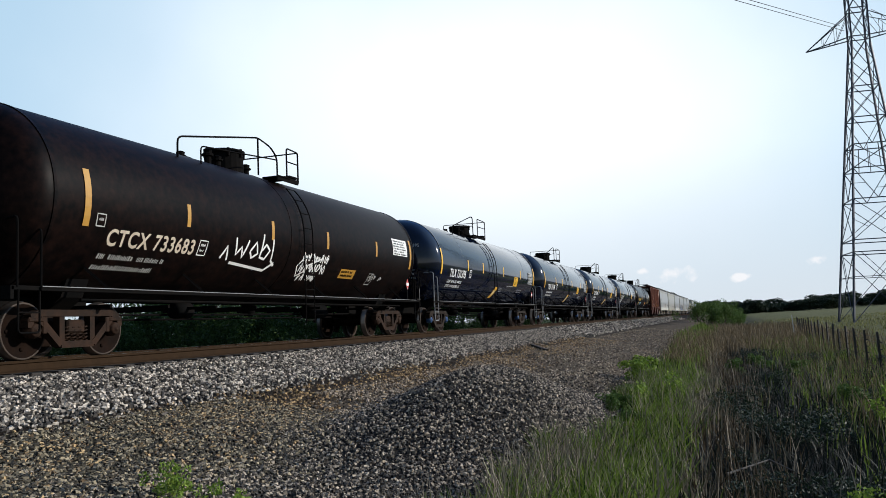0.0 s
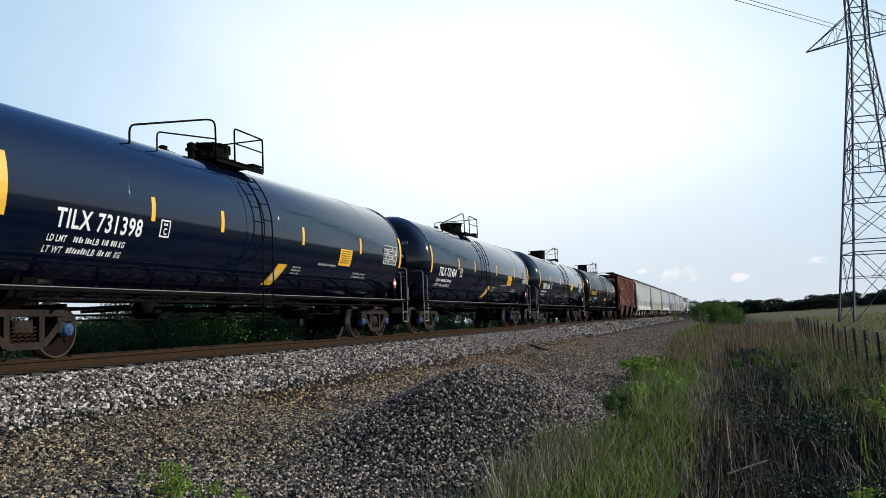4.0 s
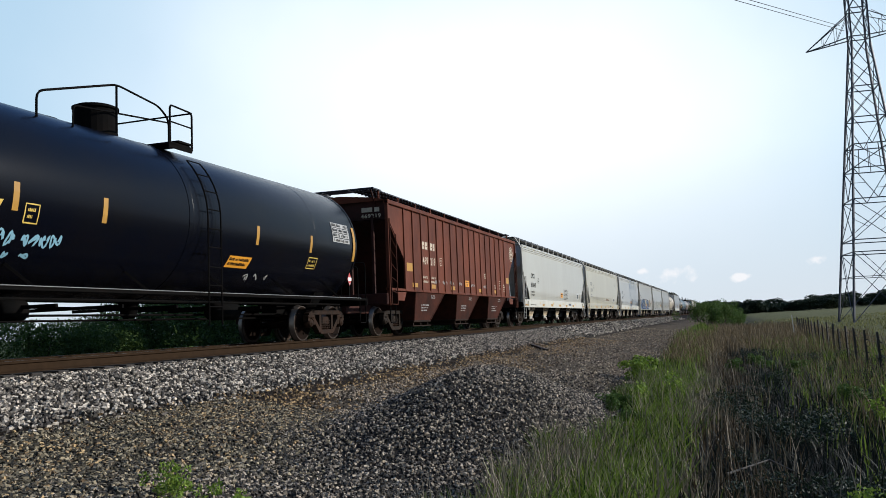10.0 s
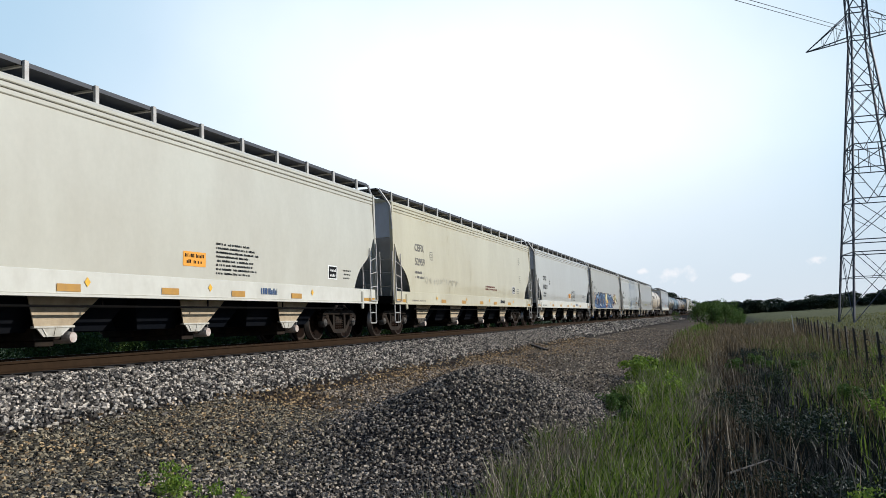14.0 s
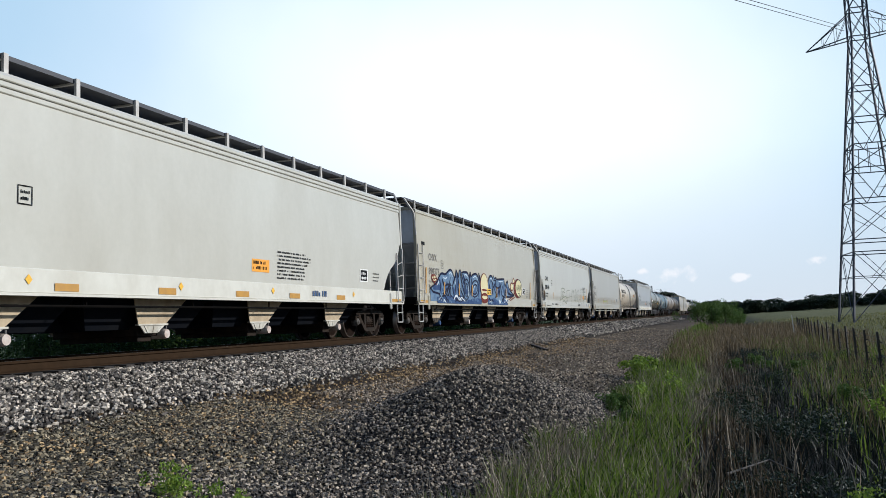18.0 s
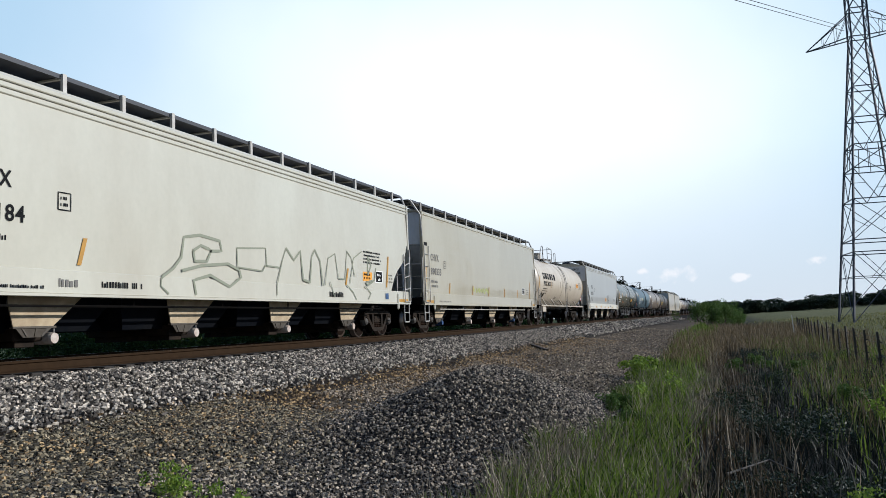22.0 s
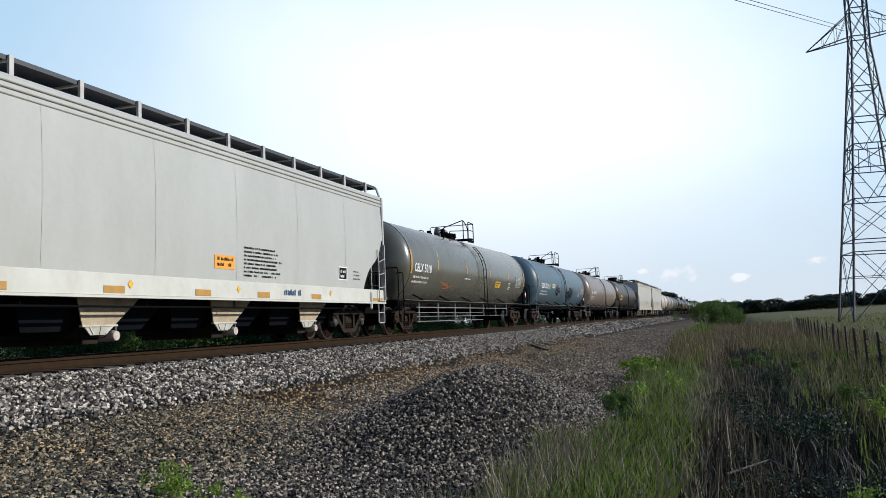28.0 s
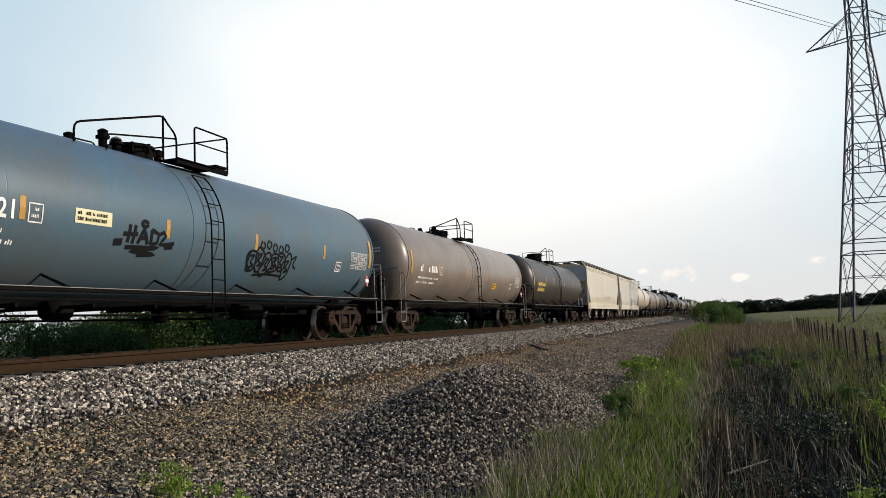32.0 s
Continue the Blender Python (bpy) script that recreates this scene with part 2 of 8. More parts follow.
M = {
    "black_gloss": mat("black_gloss", (0.0013, 0.0042, 0.0155), 0.10, spec=0.62, dirt=(0.003, 0.004, 0.009), dirt_amount=0.6, dirt_scale=0.9, bump=0.012, bump_scale=0.8),
    "black_worn": mat("black_worn", (0.0023, 0.0018, 0.0018), 0.45, spec=0.05, dirt=(0.0110, 0.0053, 0.0040), dirt_amount=1.0, dirt_scale=4.5, vary=0.5, bump=0.05, bump_scale=3),
    "black_satin": mat("black_satin", (0.0020, 0.0027, 0.0060), 0.26, spec=0.11, dirt=(0.0048, 0.0042, 0.0046), dirt_amount=0.7, dirt_scale=0.9, bump=0.04, bump_scale=2),
    "tank_beige": mat("tank_beige", (0.47, 0.41, 0.33), 0.42, dirt=(0.30, 0.235, 0.165), dirt_amount=0.7, dirt_scale=0.7, streak=0.5, vary=0.08, bump=0.03, bump_scale=3),
    "tank_pale": mat("tank_pale", (0.185, 0.150, 0.124), 0.36, spec=0.4, dirt=(0.095, 0.075, 0.058), dirt_amount=0.8, dirt_scale=0.7, streak=0.3, vary=0.08, bump=0.03, bump_scale=2),
    "tank_grey": mat("tank_grey", (0.107, 0.103, 0.080), 0.27, spec=0.6, dirt=(0.068, 0.058, 0.042), dirt_amount=0.8, dirt_scale=0.7, streak=0.3, vary=0.08, bump=0.03, bump_scale=2),
    "tank_blue": mat("tank_blue", (0.056, 0.105, 0.139), 0.42, spec=0.3, dirt=(0.080, 0.077, 0.070), dirt_amount=0.7, dirt_scale=0.6, vary=0.12, bump=0.03, bump_scale=2),
    "hop_white": mat("hop_white", (0.48, 0.46, 0.38), 0.5, spec=0.25, dust=1.0, coat=0.5, dirt=(0.395, 0.36, 0.287), dirt_amount=0.8, dirt_scale=0.6, streak=0.7, vary=0.05, bump=0.03, bump_scale=0.9),
    "hop_bluewhite": mat("hop_bluewhite", (0.46, 0.445, 0.385), 0.5, spec=0.25, dust=1.0, coat=0.5, dirt=(0.375, 0.35, 0.29), dirt_amount=0.8, dirt_scale=0.6, streak=0.7, vary=0.05, bump=0.03, bump_scale=0.9),
    "hop_cream": mat("hop_cream", (0.52, 0.472, 0.325), 0.5, spec=0.25, dust=1.0, coat=0.5, dirt=(0.40, 0.345, 0.22), dirt_amount=0.8, dirt_scale=0.6, streak=0.7, vary=0.05, bump=0.03, bump_scale=0.9),
    "hop_tan": mat("hop_tan", (0.40, 0.366, 0.277), 0.5, spec=0.25, dust=1.0, coat=0.5, dirt=(0.325, 0.283, 0.203), dirt_amount=0.8, dirt_scale=0.6, streak=0.7, vary=0.05, bump=0.03, bump_scale=0.9),
    "hop_red": mat("hop_red", (0.138, 0.040, 0.0215), 0.6, spec=0.12, dirt=(0.056, 0.018, 0.011), dirt_amount=0.9, dirt_scale=1.0, streak=0.6, vary=0.14, bump=0.03, bump_scale=5),
    # hop_red darkened: grime, and the shade under the car put into the colour
    "red_grime": mat("red_grime", (0.058, 0.0175, 0.0105), 0.75, spec=0.08, dirt=(0.018, 0.009, 0.0065), dirt_amount=1.0, dirt_scale=1.6, streak=0.3, vary=0.2, bump=0.05, bump_scale=6),
    # darker hop_red for the car ends: their shade and grime in the colour
    "red_end": mat("red_end", (0.050, 0.014, 0.0095), 0.7, spec=0.2, dirt=(0.012, 0.006, 0.005), dirt_amount=1.0, dirt_scale=1.2, vary=0.2),
    "tank_dim": mat("tank_dim", (0.034, 0.029, 0.025), 0.42, spec=0.3, dirt=(0.060, 0.046, 0.034), dirt_amount=0.8, dirt_scale=0.9, streak=0.4, vary=0.12),
    "letter_cream": mat("letter_cream", (0.56, 0.48, 0.37), 0.6, spec=0.2, dirt=(0.34, 0.25, 0.18), dirt_amount=0.7, dirt_scale=6),
    "cap_steel": mat("cap_steel", (0.085, 0.080, 0.075), 0.6, spec=0.2, dirt=(0.035, 0.024, 0.018), dirt_amount=0.8, dirt_scale=8),
    # hopper ends: the blue tint of their shade is put into the paint
    "hop_end": mat("hop_end", (0.56, 0.59, 0.64), 0.4, spec=0.4, dirt=(0.40, 0.41, 0.42), dirt_amount=0.8, dirt_scale=1.2, streak=0.6, vary=0.06),
    "sill_white": mat("sill_white", (0.56, 0.54, 0.47), 0.35, spec=0.4, dirt=(0.42, 0.39, 0.32), dirt_amount=0.7, dirt_scale=1.5, streak=0.4, vary=0.05),
    "hop_pale": mat("hop_pale", (0.74, 0.63, 0.43), 0.5, spec=0.25, dust=1.0, coat=0.5, dirt=(0.55, 0.45, 0.29), dirt_amount=0.8, dirt_scale=0.6, streak=0.7, vary=0.05, bump=0.03, bump_scale=0.9),
    "graf_orange": mat("graf_orange", (0.30, 0.11, 0.03), 0.7, spec=0.1, dirt=(0.16, 0.07, 0.03), dirt_amount=0.8, dirt_scale=5),
    "hop_grey": mat("hop_grey", (0.42, 0.41, 0.365), 0.5, spec=0.25, dust=1.0, coat=0.5, dirt=(0.34, 0.325, 0.28), dirt_amount=0.8, dirt_scale=0.6, streak=0.7, vary=0.05, bump=0.03, bump_scale=0.9),
    "hop_dusty": mat("hop_dusty", (0.52, 0.50, 0.44), 0.6, dirt=(0.30, 0.26, 0.20), dirt_amount=0.9, dirt_scale=3, streak=0.5, vary=0.08),
    "hop_dust": mat("hop_dust", (0.46, 0.37, 0.25), 0.8, dirt=(0.27, 0.20, 0.13), dirt_amount=0.9, dirt_scale=2.5, vary=0.15),
    "frame_black": mat("frame_black", (0.005, 0.005, 0.005), 0.85, spec=0.02, dirt=(0.010, 0.008, 0.007), dirt_amount=0.8, dirt_scale=2),
    # underside of the pale hoppers: the shade below the body, as navy-black colour
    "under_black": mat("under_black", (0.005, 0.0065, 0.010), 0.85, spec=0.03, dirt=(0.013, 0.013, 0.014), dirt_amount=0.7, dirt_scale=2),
    "truck_rust": mat("truck_rust", (0.014, 0.0095, 0.007), 0.75, spec=0.10, dirt=(0.042, 0.020, 0.011), dirt_amount=0.9, dirt_scale=3, vary=0.25, bump=0.2, bump_scale=30),
    "truck_dark": mat("truck_dark", (0.012, 0.0095, 0.008), 0.75, spec=0.10, dirt=(0.036, 0.024, 0.016), dirt_amount=0.9, dirt_scale=3, vary=0.25, bump=0.2, bump_scale=30),
    "wheel_plate": mat("wheel_plate", (0.0075, 0.0048, 0.0036), 0.8, spec=0.04, dirt=(0.014, 0.007, 0.0045), dirt_amount=0.9, dirt_scale=4, vary=0.2),
    "wheel_rim": mat("wheel_rim", (0.034, 0.025, 0.019), 0.6, spec=0.2, dirt=(0.075, 0.052, 0.038), dirt_amount=0.8, dirt_scale=6),
    "wheel_tread": mat("wheel_tread", (0.22, 0.19, 0.17), 0.4, 1.0),
    "pipe_white": mat("pipe_white", (0.44, 0.42, 0.39), 0.5, dirt=(0.22, 0.18, 0.14), dirt_amount=0.6, dirt_scale=4),
    "gate_steel": mat("gate_steel", (0.075, 0.062, 0.048), 0.7, dirt=(0.03, 0.022, 0.016), dirt_amount=0.8, dirt_scale=5),
    "cap_pink": mat("cap_pink", (0.50, 0.44, 0.39), 0.6, dirt=(0.26, 0.15, 0.10), dirt_amount=0.7, dirt_scale=9),
    "pipe_light": mat("pipe_light", (0.22, 0.22, 0.22), 0.45, dirt=(0.2, 0.18, 0.16), dirt_amount=0.5, dirt_scale=4),
    "pipe_grey": mat("pipe_grey", (0.22, 0.21, 0.20), 0.55, dirt=(0.10, 0.07, 0.05), dirt_amount=0.6, dirt_scale=4),
    "letter_white": mat("letter_white", (0.74, 0.73, 0.70), 0.5, dirt=(0.4, 0.38, 0.35), dirt_amount=0.4, dirt_scale=5),
    "letter_black": mat("letter_black", (0.008, 0.008, 0.009), 0.7, spec=0.08),
    "letter_faded": mat("letter_faded", (0.12, 0.11, 0.10), 0.6),
    "letter_yellow": mat("letter_yellow", (0.62, 0.42, 0.08), 0.5),
    "letter_pale": mat("letter_pale", (0.36, 0.35, 0.33), 0.6),
    "yellow": mat("yellow", (0.75, 0.42, 0.02), 0.4, dirt=(0.45, 0.22, 0.03), dirt_amount=0.5, dirt_scale=6),
    "ochre": mat("ochre", (0.42, 0.21, 0.02), 0.5, dirt=(0.28, 0.14, 0.03), dirt_amount=0.6, dirt_scale=6),
    "orange": mat("orange", (0.72, 0.30, 0.02), 0.5),
    "blue_dot": mat("blue_dot", (0.015, 0.05, 0.15), 0.7, spec=0.1, dirt=(0.12, 0.16, 0.20), dirt_amount=0.7, dirt_scale=14),
    "placard_white": mat("placard_white", (0.7, 0.68, 0.66), 0.5),
    "placard_cream": mat("placard_cream", (0.62, 0.56, 0.34), 0.5),
    "placard_red": mat("placard_red", (0.45, 0.06, 0.05), 0.5),
    "graf_blue": mat("graf_blue", (0.014, 0.036, 0.110), 0.6, spec=0.15, dirt=(0.045, 0.090, 0.180), dirt_amount=0.9, dirt_scale=2.4),
    "graf_dark": mat("graf_dark", (0.004, 0.006, 0.026), 0.6, spec=0.1),
    "graf_sky": mat("graf_sky", (0.135, 0.205, 0.290), 0.6, spec=0.15, dirt=(0.035, 0.075, 0.155), dirt_amount=1.0, dirt_scale=2.6),
    "graf_mid": mat("graf_mid", (0.055, 0.105, 0.205), 0.6, spec=0.15, dirt=(0.018, 0.042, 0.115), dirt_amount=0.9, dirt_scale=2.2),
    "graf_ink": mat("graf_ink", (0.05, 0.065, 0.03), 0.6),
    "graf_white": mat("graf_white", (0.50, 0.54, 0.57), 0.6, spec=0.15),
    "graf_cream": mat("graf_cream", (0.56, 0.50, 0.28), 0.5, dirt=(0.44, 0.36, 0.18), dirt_amount=0.5, dirt_scale=3),
    "graf_grey": mat("graf_grey", (0.20, 0.21, 0.15), 0.6),
    "graf_pale": mat("graf_pale", (0.38, 0.46, 0.54), 0.6, spec=0.15),
    "graf_rust": mat("graf_rust", (0.13, 0.017, 0.010), 0.6, spec=0.15, dirt=(0.07, 0.010, 0.007), dirt_amount=0.6, dirt_scale=4),
    "graf_green": mat("graf_green", (0.33, 0.36, 0.12), 0.6),
    "graf_teal": mat("graf_teal", (0.22, 0.42, 0.52), 0.6),
    "grate_dark": mat("grate_dark", (0.016, 0.019, 0.030), 0.6, dirt=(0.035, 0.034, 0.036), dirt_amount=0.5, dirt_scale=3),
    "rail_rust": mat("rail_rust", (0.026, 0.0155, 0.0085), 0.85, spec=0.05, dirt=(0.038, 0.022, 0.012), dirt_amount=0.7, dirt_scale=5, vary=0.25, bump=0.15, bump_scale=40),
    "rail_shine": mat("rail_shine", (0.16, 0.13, 0.11), 0.45, 0.6),
    "tie_wood": mat("tie_wood", (0.030, 0.023, 0.018), 0.85, dirt=(0.016, 0.013, 0.011), dirt_amount=0.8, dirt_scale=4, bump=0.3, bump_scale=25),
    "galv": mat("galv", (0.05, 0.054, 0.078), 0.6, 0.1),
    "cable": mat("cable", (0.07, 0.075, 0.085), 0.7, spec=0.1),
    "post": mat("post", (0.040, 0.034, 0.028), 0.8, vary=0.2),
    "bleached_wood": mat("bleached_wood", (0.085, 0.075, 0.065), 0.8, dirt=(0.04, 0.035, 0.03), dirt_amount=0.7, dirt_scale=9),
    "bark": mat("bark", (0.06, 0.045, 0.033), 0.9, dirt=(0.03, 0.022, 0.017), dirt_amount=0.8, dirt_scale=8, bump=0.4, bump_scale=20),
}


def leaf_mat(name, color, color2, trans=0.25, rough=0.55):
    """Leaves and blades: each piece has its own shade between two colours, and lets some light through."""
    m = bpy.data.materials.new(name)
    m.use_nodes = True
    t = m.node_tree
    b = t.nodes["Principled BSDF"]
    geo = t.nodes.new("ShaderNodeNewGeometry")
    mx = t.nodes.new("ShaderNodeMixRGB")
    mx.inputs[1].default_value, mx.inputs[2].default_value = (*color, 1), (*color2, 1)
    t.links.new(geo.outputs["Random Per Island"], mx.inputs[0])
    t.links.new(mx.outputs[0], b.inputs["Base Color"])
    b.inputs["Roughness"].default_value, b.inputs["Specular IOR Level"].default_value = rough, 0.15
    tr = t.nodes.new("ShaderNodeBsdfTranslucent")
    t.links.new(mx.outputs[0], tr.inputs[0])
    ms = t.nodes.new("ShaderNodeMixShader")
    ms.inputs[0].default_value = trans
    t.links.new(b.outputs[0], ms.inputs[1])
    t.links.new(tr.outputs[0], ms.inputs[2])
    t.links.new(ms.outputs[0], t.nodes["Material Output"].inputs["Surface"])
    return m


M["leaf_deep"] = leaf_mat("leaf_deep", (0.024, 0.052, 0.011), (0.085, 0.135, 0.030))
# ditch leaves: the shade lying in the ditch is put into the green
M["leaf_ditch_shade"] = leaf_mat("leaf_ditch_shade", (0.010, 0.019, 0.011), (0.033, 0.050, 0.027), 0.15)
M["leaf_mid"] = leaf_mat("leaf_mid", (0.040, 0.085, 0.016), (0.11, 0.17, 0.038))
M["leaf_bright"] = leaf_mat("leaf_bright", (0.08, 0.15, 0.018), (0.27, 0.36, 0.06), 0.35)
M["leaf_far"] = leaf_mat("leaf_far", (0.020, 0.032, 0.018), (0.040, 0.058, 0.028), 0.1)
M["grass_green"] = leaf_mat("grass_green", (0.007, 0.024, 0.004), (0.190, 0.262, 0.044), 0.42)
M["grass_field"] = leaf_mat("grass_field", (0.065, 0.072, 0.022), (0.27, 0.26, 0.095), 0.3)
M["grass_pale"] = leaf_mat("grass_pale", (0.10, 0.085, 0.065), (0.32, 0.27, 0.20), 0.15)
M["grass_dry"] = leaf_mat("grass_dry", (0.07, 0.052, 0.030), (0.25, 0.19, 0.11), 0.2)
M["grass_brown"] = leaf_mat("grass_brown", (0.035, 0.026, 0.017), (0.17, 0.125, 0.075), 0.15)
# ditch weeds: near-black olive, with the ditch's shade in the colour
M["grass_ditch_shade"] = leaf_mat("grass_ditch_shade", (0.007, 0.010, 0.009), (0.026, 0.031, 0.024), 0.1)


def stone_mat(name, c1, c2, c3):
    """Crushed stone: every stone has its own shade out of three."""
    m = bpy.data.materials.new(name)
    m.use_nodes = True
    t = m.node_tree
    b = t.nodes["Principled BSDF"]
    b.inputs["Roughness"].default_value = 0.85
    geo = t.nodes.new("ShaderNodeNewGeometry")
    rp = t.nodes.new("ShaderNodeValToRGB")
    e = rp.color_ramp.elements
    e[0].color, e[1].color = (*c1, 1), (*c3, 1)
    e.new(0.5).color = (*c2, 1)
    t.links.new(geo.outputs["Random Per Island"], rp.inputs[0])
    nz = t.nodes.new("ShaderNodeTexNoise")
    nz.inputs["Scale"].default_value = 45
    co = t.nodes.new("ShaderNodeTexCoord")
    t.links.new(co.outputs["Object"], nz.inputs["Vector"])
    rg = t.nodes.new("ShaderNodeMapRange")
    rg.inputs["To Min"].default_value, rg.inputs["To Max"].default_value = 0.6, 1.4
    t.links.new(nz.outputs["Fac"], rg.inputs["Value"])
    sc = t.nodes.new("ShaderNodeVectorMath")
    sc.operation = "SCALE"
    t.links.new(rp.outputs[0], sc.inputs[0])
    t.links.new(rg.outputs[0], sc.inputs["Scale"])
    t.links.new(sc.outputs[0], b.inputs["Base Color"])
    return m


M["stone_light"] = stone_mat("stone_light", (0.011, 0.009, 0.007), (0.105, 0.087, 0.070), (0.66, 0.57, 0.46))
M["stone_dark"] = stone_mat("stone_dark", (0.009, 0.0075, 0.006), (0.050, 0.039, 0.029), (0.47, 0.385, 0.285))
M["stone_brown"] = stone_mat("stone_brown", (0.055, 0.040, 0.028), (0.180, 0.137, 0.094), (0.44, 0.352, 0.250))
M["stone_tan"] = stone_mat("stone_tan", (0.024, 0.014, 0.007), (0.165, 0.102, 0.044), (0.54, 0.365, 0.175))
M["stone_olive"] = stone_mat("stone_olive", (0.009, 0.007, 0.0035), (0.052, 0.041, 0.023), (0.36, 0.29, 0.18))


def ground_mat():
    """One sheet: near-black fines by the track, brown gravel beside it, weedy soil with the ditch's shade in its
    colour, then pasture; soft borders broken by noise.
    """
    m = bpy.data.materials.new("ground")
    m.use_nodes = True
    t = m.node_tree
    b = t.nodes["Principled BSDF"]
    b.inputs["Roughness"].default_value = 0.95
    b.inputs["Specular IOR Level"].default_value = 0.1
    co = t.nodes.new("ShaderNodeTexCoord")
    sep = t.nodes.new("ShaderNodeSeparateXYZ")
    t.links.new(co.outputs["Object"], sep.inputs[0])
    n1 = t.nodes.new("ShaderNodeTexNoise")
    n1.inputs["Scale"].default_value, n1.inputs["Detail"].default_value = 0.45, 6
    t.links.new(co.outputs["Object"], n1.inputs["Vector"])
    wob = t.nodes.new("ShaderNodeMath")
    wob.operation, wob.inputs[1].default_value, wob.inputs[2].default_value = "MULTIPLY_ADD", 3.0, -1.5
    t.links.new(n1.outputs["Fac"], wob.inputs[0])
    xx = t.nodes.new("ShaderNodeMath")
    xx.operation = "ADD"
    t.links.new(sep.outputs["X"], xx.inputs[0])
    t.links.new(wob.outputs[0], xx.inputs[1])
    rg = t.nodes.new("ShaderNodeMapRange")
    rg.inputs["From Min"].default_value, rg.inputs["From Max"].default_value = -20.0, 40.0
    t.links.new(xx.outputs[0], rg.inputs["Value"])
    rp = t.nodes.new("ShaderNodeValToRGB")
    e = rp.color_ramp.elements
    # -4 to 3.2: near black, the shade between ballast stones put into the colour
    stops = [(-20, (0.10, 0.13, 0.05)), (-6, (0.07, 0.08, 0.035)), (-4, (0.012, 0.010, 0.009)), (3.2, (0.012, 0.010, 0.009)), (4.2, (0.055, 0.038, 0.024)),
             # from 9.1 to 14.5 the ditch's shade is painted into the soil
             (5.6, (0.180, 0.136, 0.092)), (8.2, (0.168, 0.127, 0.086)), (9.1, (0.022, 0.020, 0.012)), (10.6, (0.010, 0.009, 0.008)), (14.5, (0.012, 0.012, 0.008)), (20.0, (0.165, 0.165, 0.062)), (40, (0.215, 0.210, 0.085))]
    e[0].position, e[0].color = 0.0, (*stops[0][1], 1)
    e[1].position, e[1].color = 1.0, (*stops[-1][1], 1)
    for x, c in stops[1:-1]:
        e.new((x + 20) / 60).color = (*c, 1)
    t.links.new(rg.outputs[0], rp.inputs[0])
    n2 = t.nodes.new("ShaderNodeTexNoise")
    n2.inputs["Scale"].default_value, n2.inputs["Detail"].default_value = 7.0, 10
    n2.inputs["Roughness"].default_value = 0.75
    t.links.new(co.outputs["Object"], n2.inputs["Vector"])
    r2 = t.nodes.new("ShaderNodeMapRange")
    r2.inputs["From Min"].default_value, r2.inputs["From Max"].default_value = 0.3, 0.7
    r2.inputs["To Min"].default_value, r2.inputs["To Max"].default_value = 0.2, 0.85
    t.links.new(n2.outputs["Fac"], r2.inputs["Value"])
    sc = t.nodes.new("ShaderNodeVectorMath")
    sc.operation = "SCALE"
    t.links.new(rp.outputs[0], sc.inputs[0])
    t.links.new(r2.outputs[0], sc.inputs["Scale"])
    # darker ground in one oval at the heap of spare ballast, another nearer
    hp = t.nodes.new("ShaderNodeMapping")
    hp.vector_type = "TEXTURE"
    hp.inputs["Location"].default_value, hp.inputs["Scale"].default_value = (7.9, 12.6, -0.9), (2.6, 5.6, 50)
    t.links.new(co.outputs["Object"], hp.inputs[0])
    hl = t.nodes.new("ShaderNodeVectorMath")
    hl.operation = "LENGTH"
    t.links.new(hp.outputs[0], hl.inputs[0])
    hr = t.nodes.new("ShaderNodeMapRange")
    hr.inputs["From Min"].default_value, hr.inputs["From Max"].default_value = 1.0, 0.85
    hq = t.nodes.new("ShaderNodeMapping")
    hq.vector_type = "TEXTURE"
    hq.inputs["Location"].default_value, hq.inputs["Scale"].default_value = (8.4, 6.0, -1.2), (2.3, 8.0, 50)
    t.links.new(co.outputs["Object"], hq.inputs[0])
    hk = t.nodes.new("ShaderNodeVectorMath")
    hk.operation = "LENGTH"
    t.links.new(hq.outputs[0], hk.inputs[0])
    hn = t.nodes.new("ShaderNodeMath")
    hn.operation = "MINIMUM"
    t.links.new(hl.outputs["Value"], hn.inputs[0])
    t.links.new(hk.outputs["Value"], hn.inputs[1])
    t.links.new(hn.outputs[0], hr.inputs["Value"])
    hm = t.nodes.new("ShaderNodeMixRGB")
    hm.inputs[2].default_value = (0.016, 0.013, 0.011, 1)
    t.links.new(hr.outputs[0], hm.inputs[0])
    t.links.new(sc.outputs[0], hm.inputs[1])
    t.links.new(hm.outputs[0], b.inputs["Base Color"])
    n3 = t.nodes.new("ShaderNodeTexVoronoi")
    n3.inputs["Scale"].default_value = 28
    t.links.new(co.outputs["Object"], n3.inputs["Vector"])
    bp = t.nodes.new("ShaderNodeBump")
    bp.inputs["Strength"].default_value, bp.inputs["Distance"].default_value = 0.7, 0.03
    t.links.new(n3.outputs["Distance"], bp.inputs["Height"])
    t.links.new(bp.outputs[0], b.inputs["Normal"])
    return m


M["ground"] = ground_mat()


# ---- mesh helpers ----
def part(name, bm, material, parent=None, label="", smooth=False):
    """Links a bmesh as one mesh object under a thing or a part."""
    me = bpy.data.meshes.new(name)
    bm.to_mesh(me)
    bm.free()
    return hang(name, me, material, parent, label, smooth)


def hang(name, me, material, parent=None, label="", smooth=False, at=None):
    if material and not me.materials:
        for k in ([material] if isinstance(material, str) else material):
            me.materials.append(M[k])
    if smooth:
        me.polygons.foreach_set("use_smooth", [True] * len(me.polygons))
    ob = new(name, me)
    if parent:
        ob.parent = parent
    if at:
        ob.matrix_basis = at
    if label:
        tagged(ob, label)
    return ob


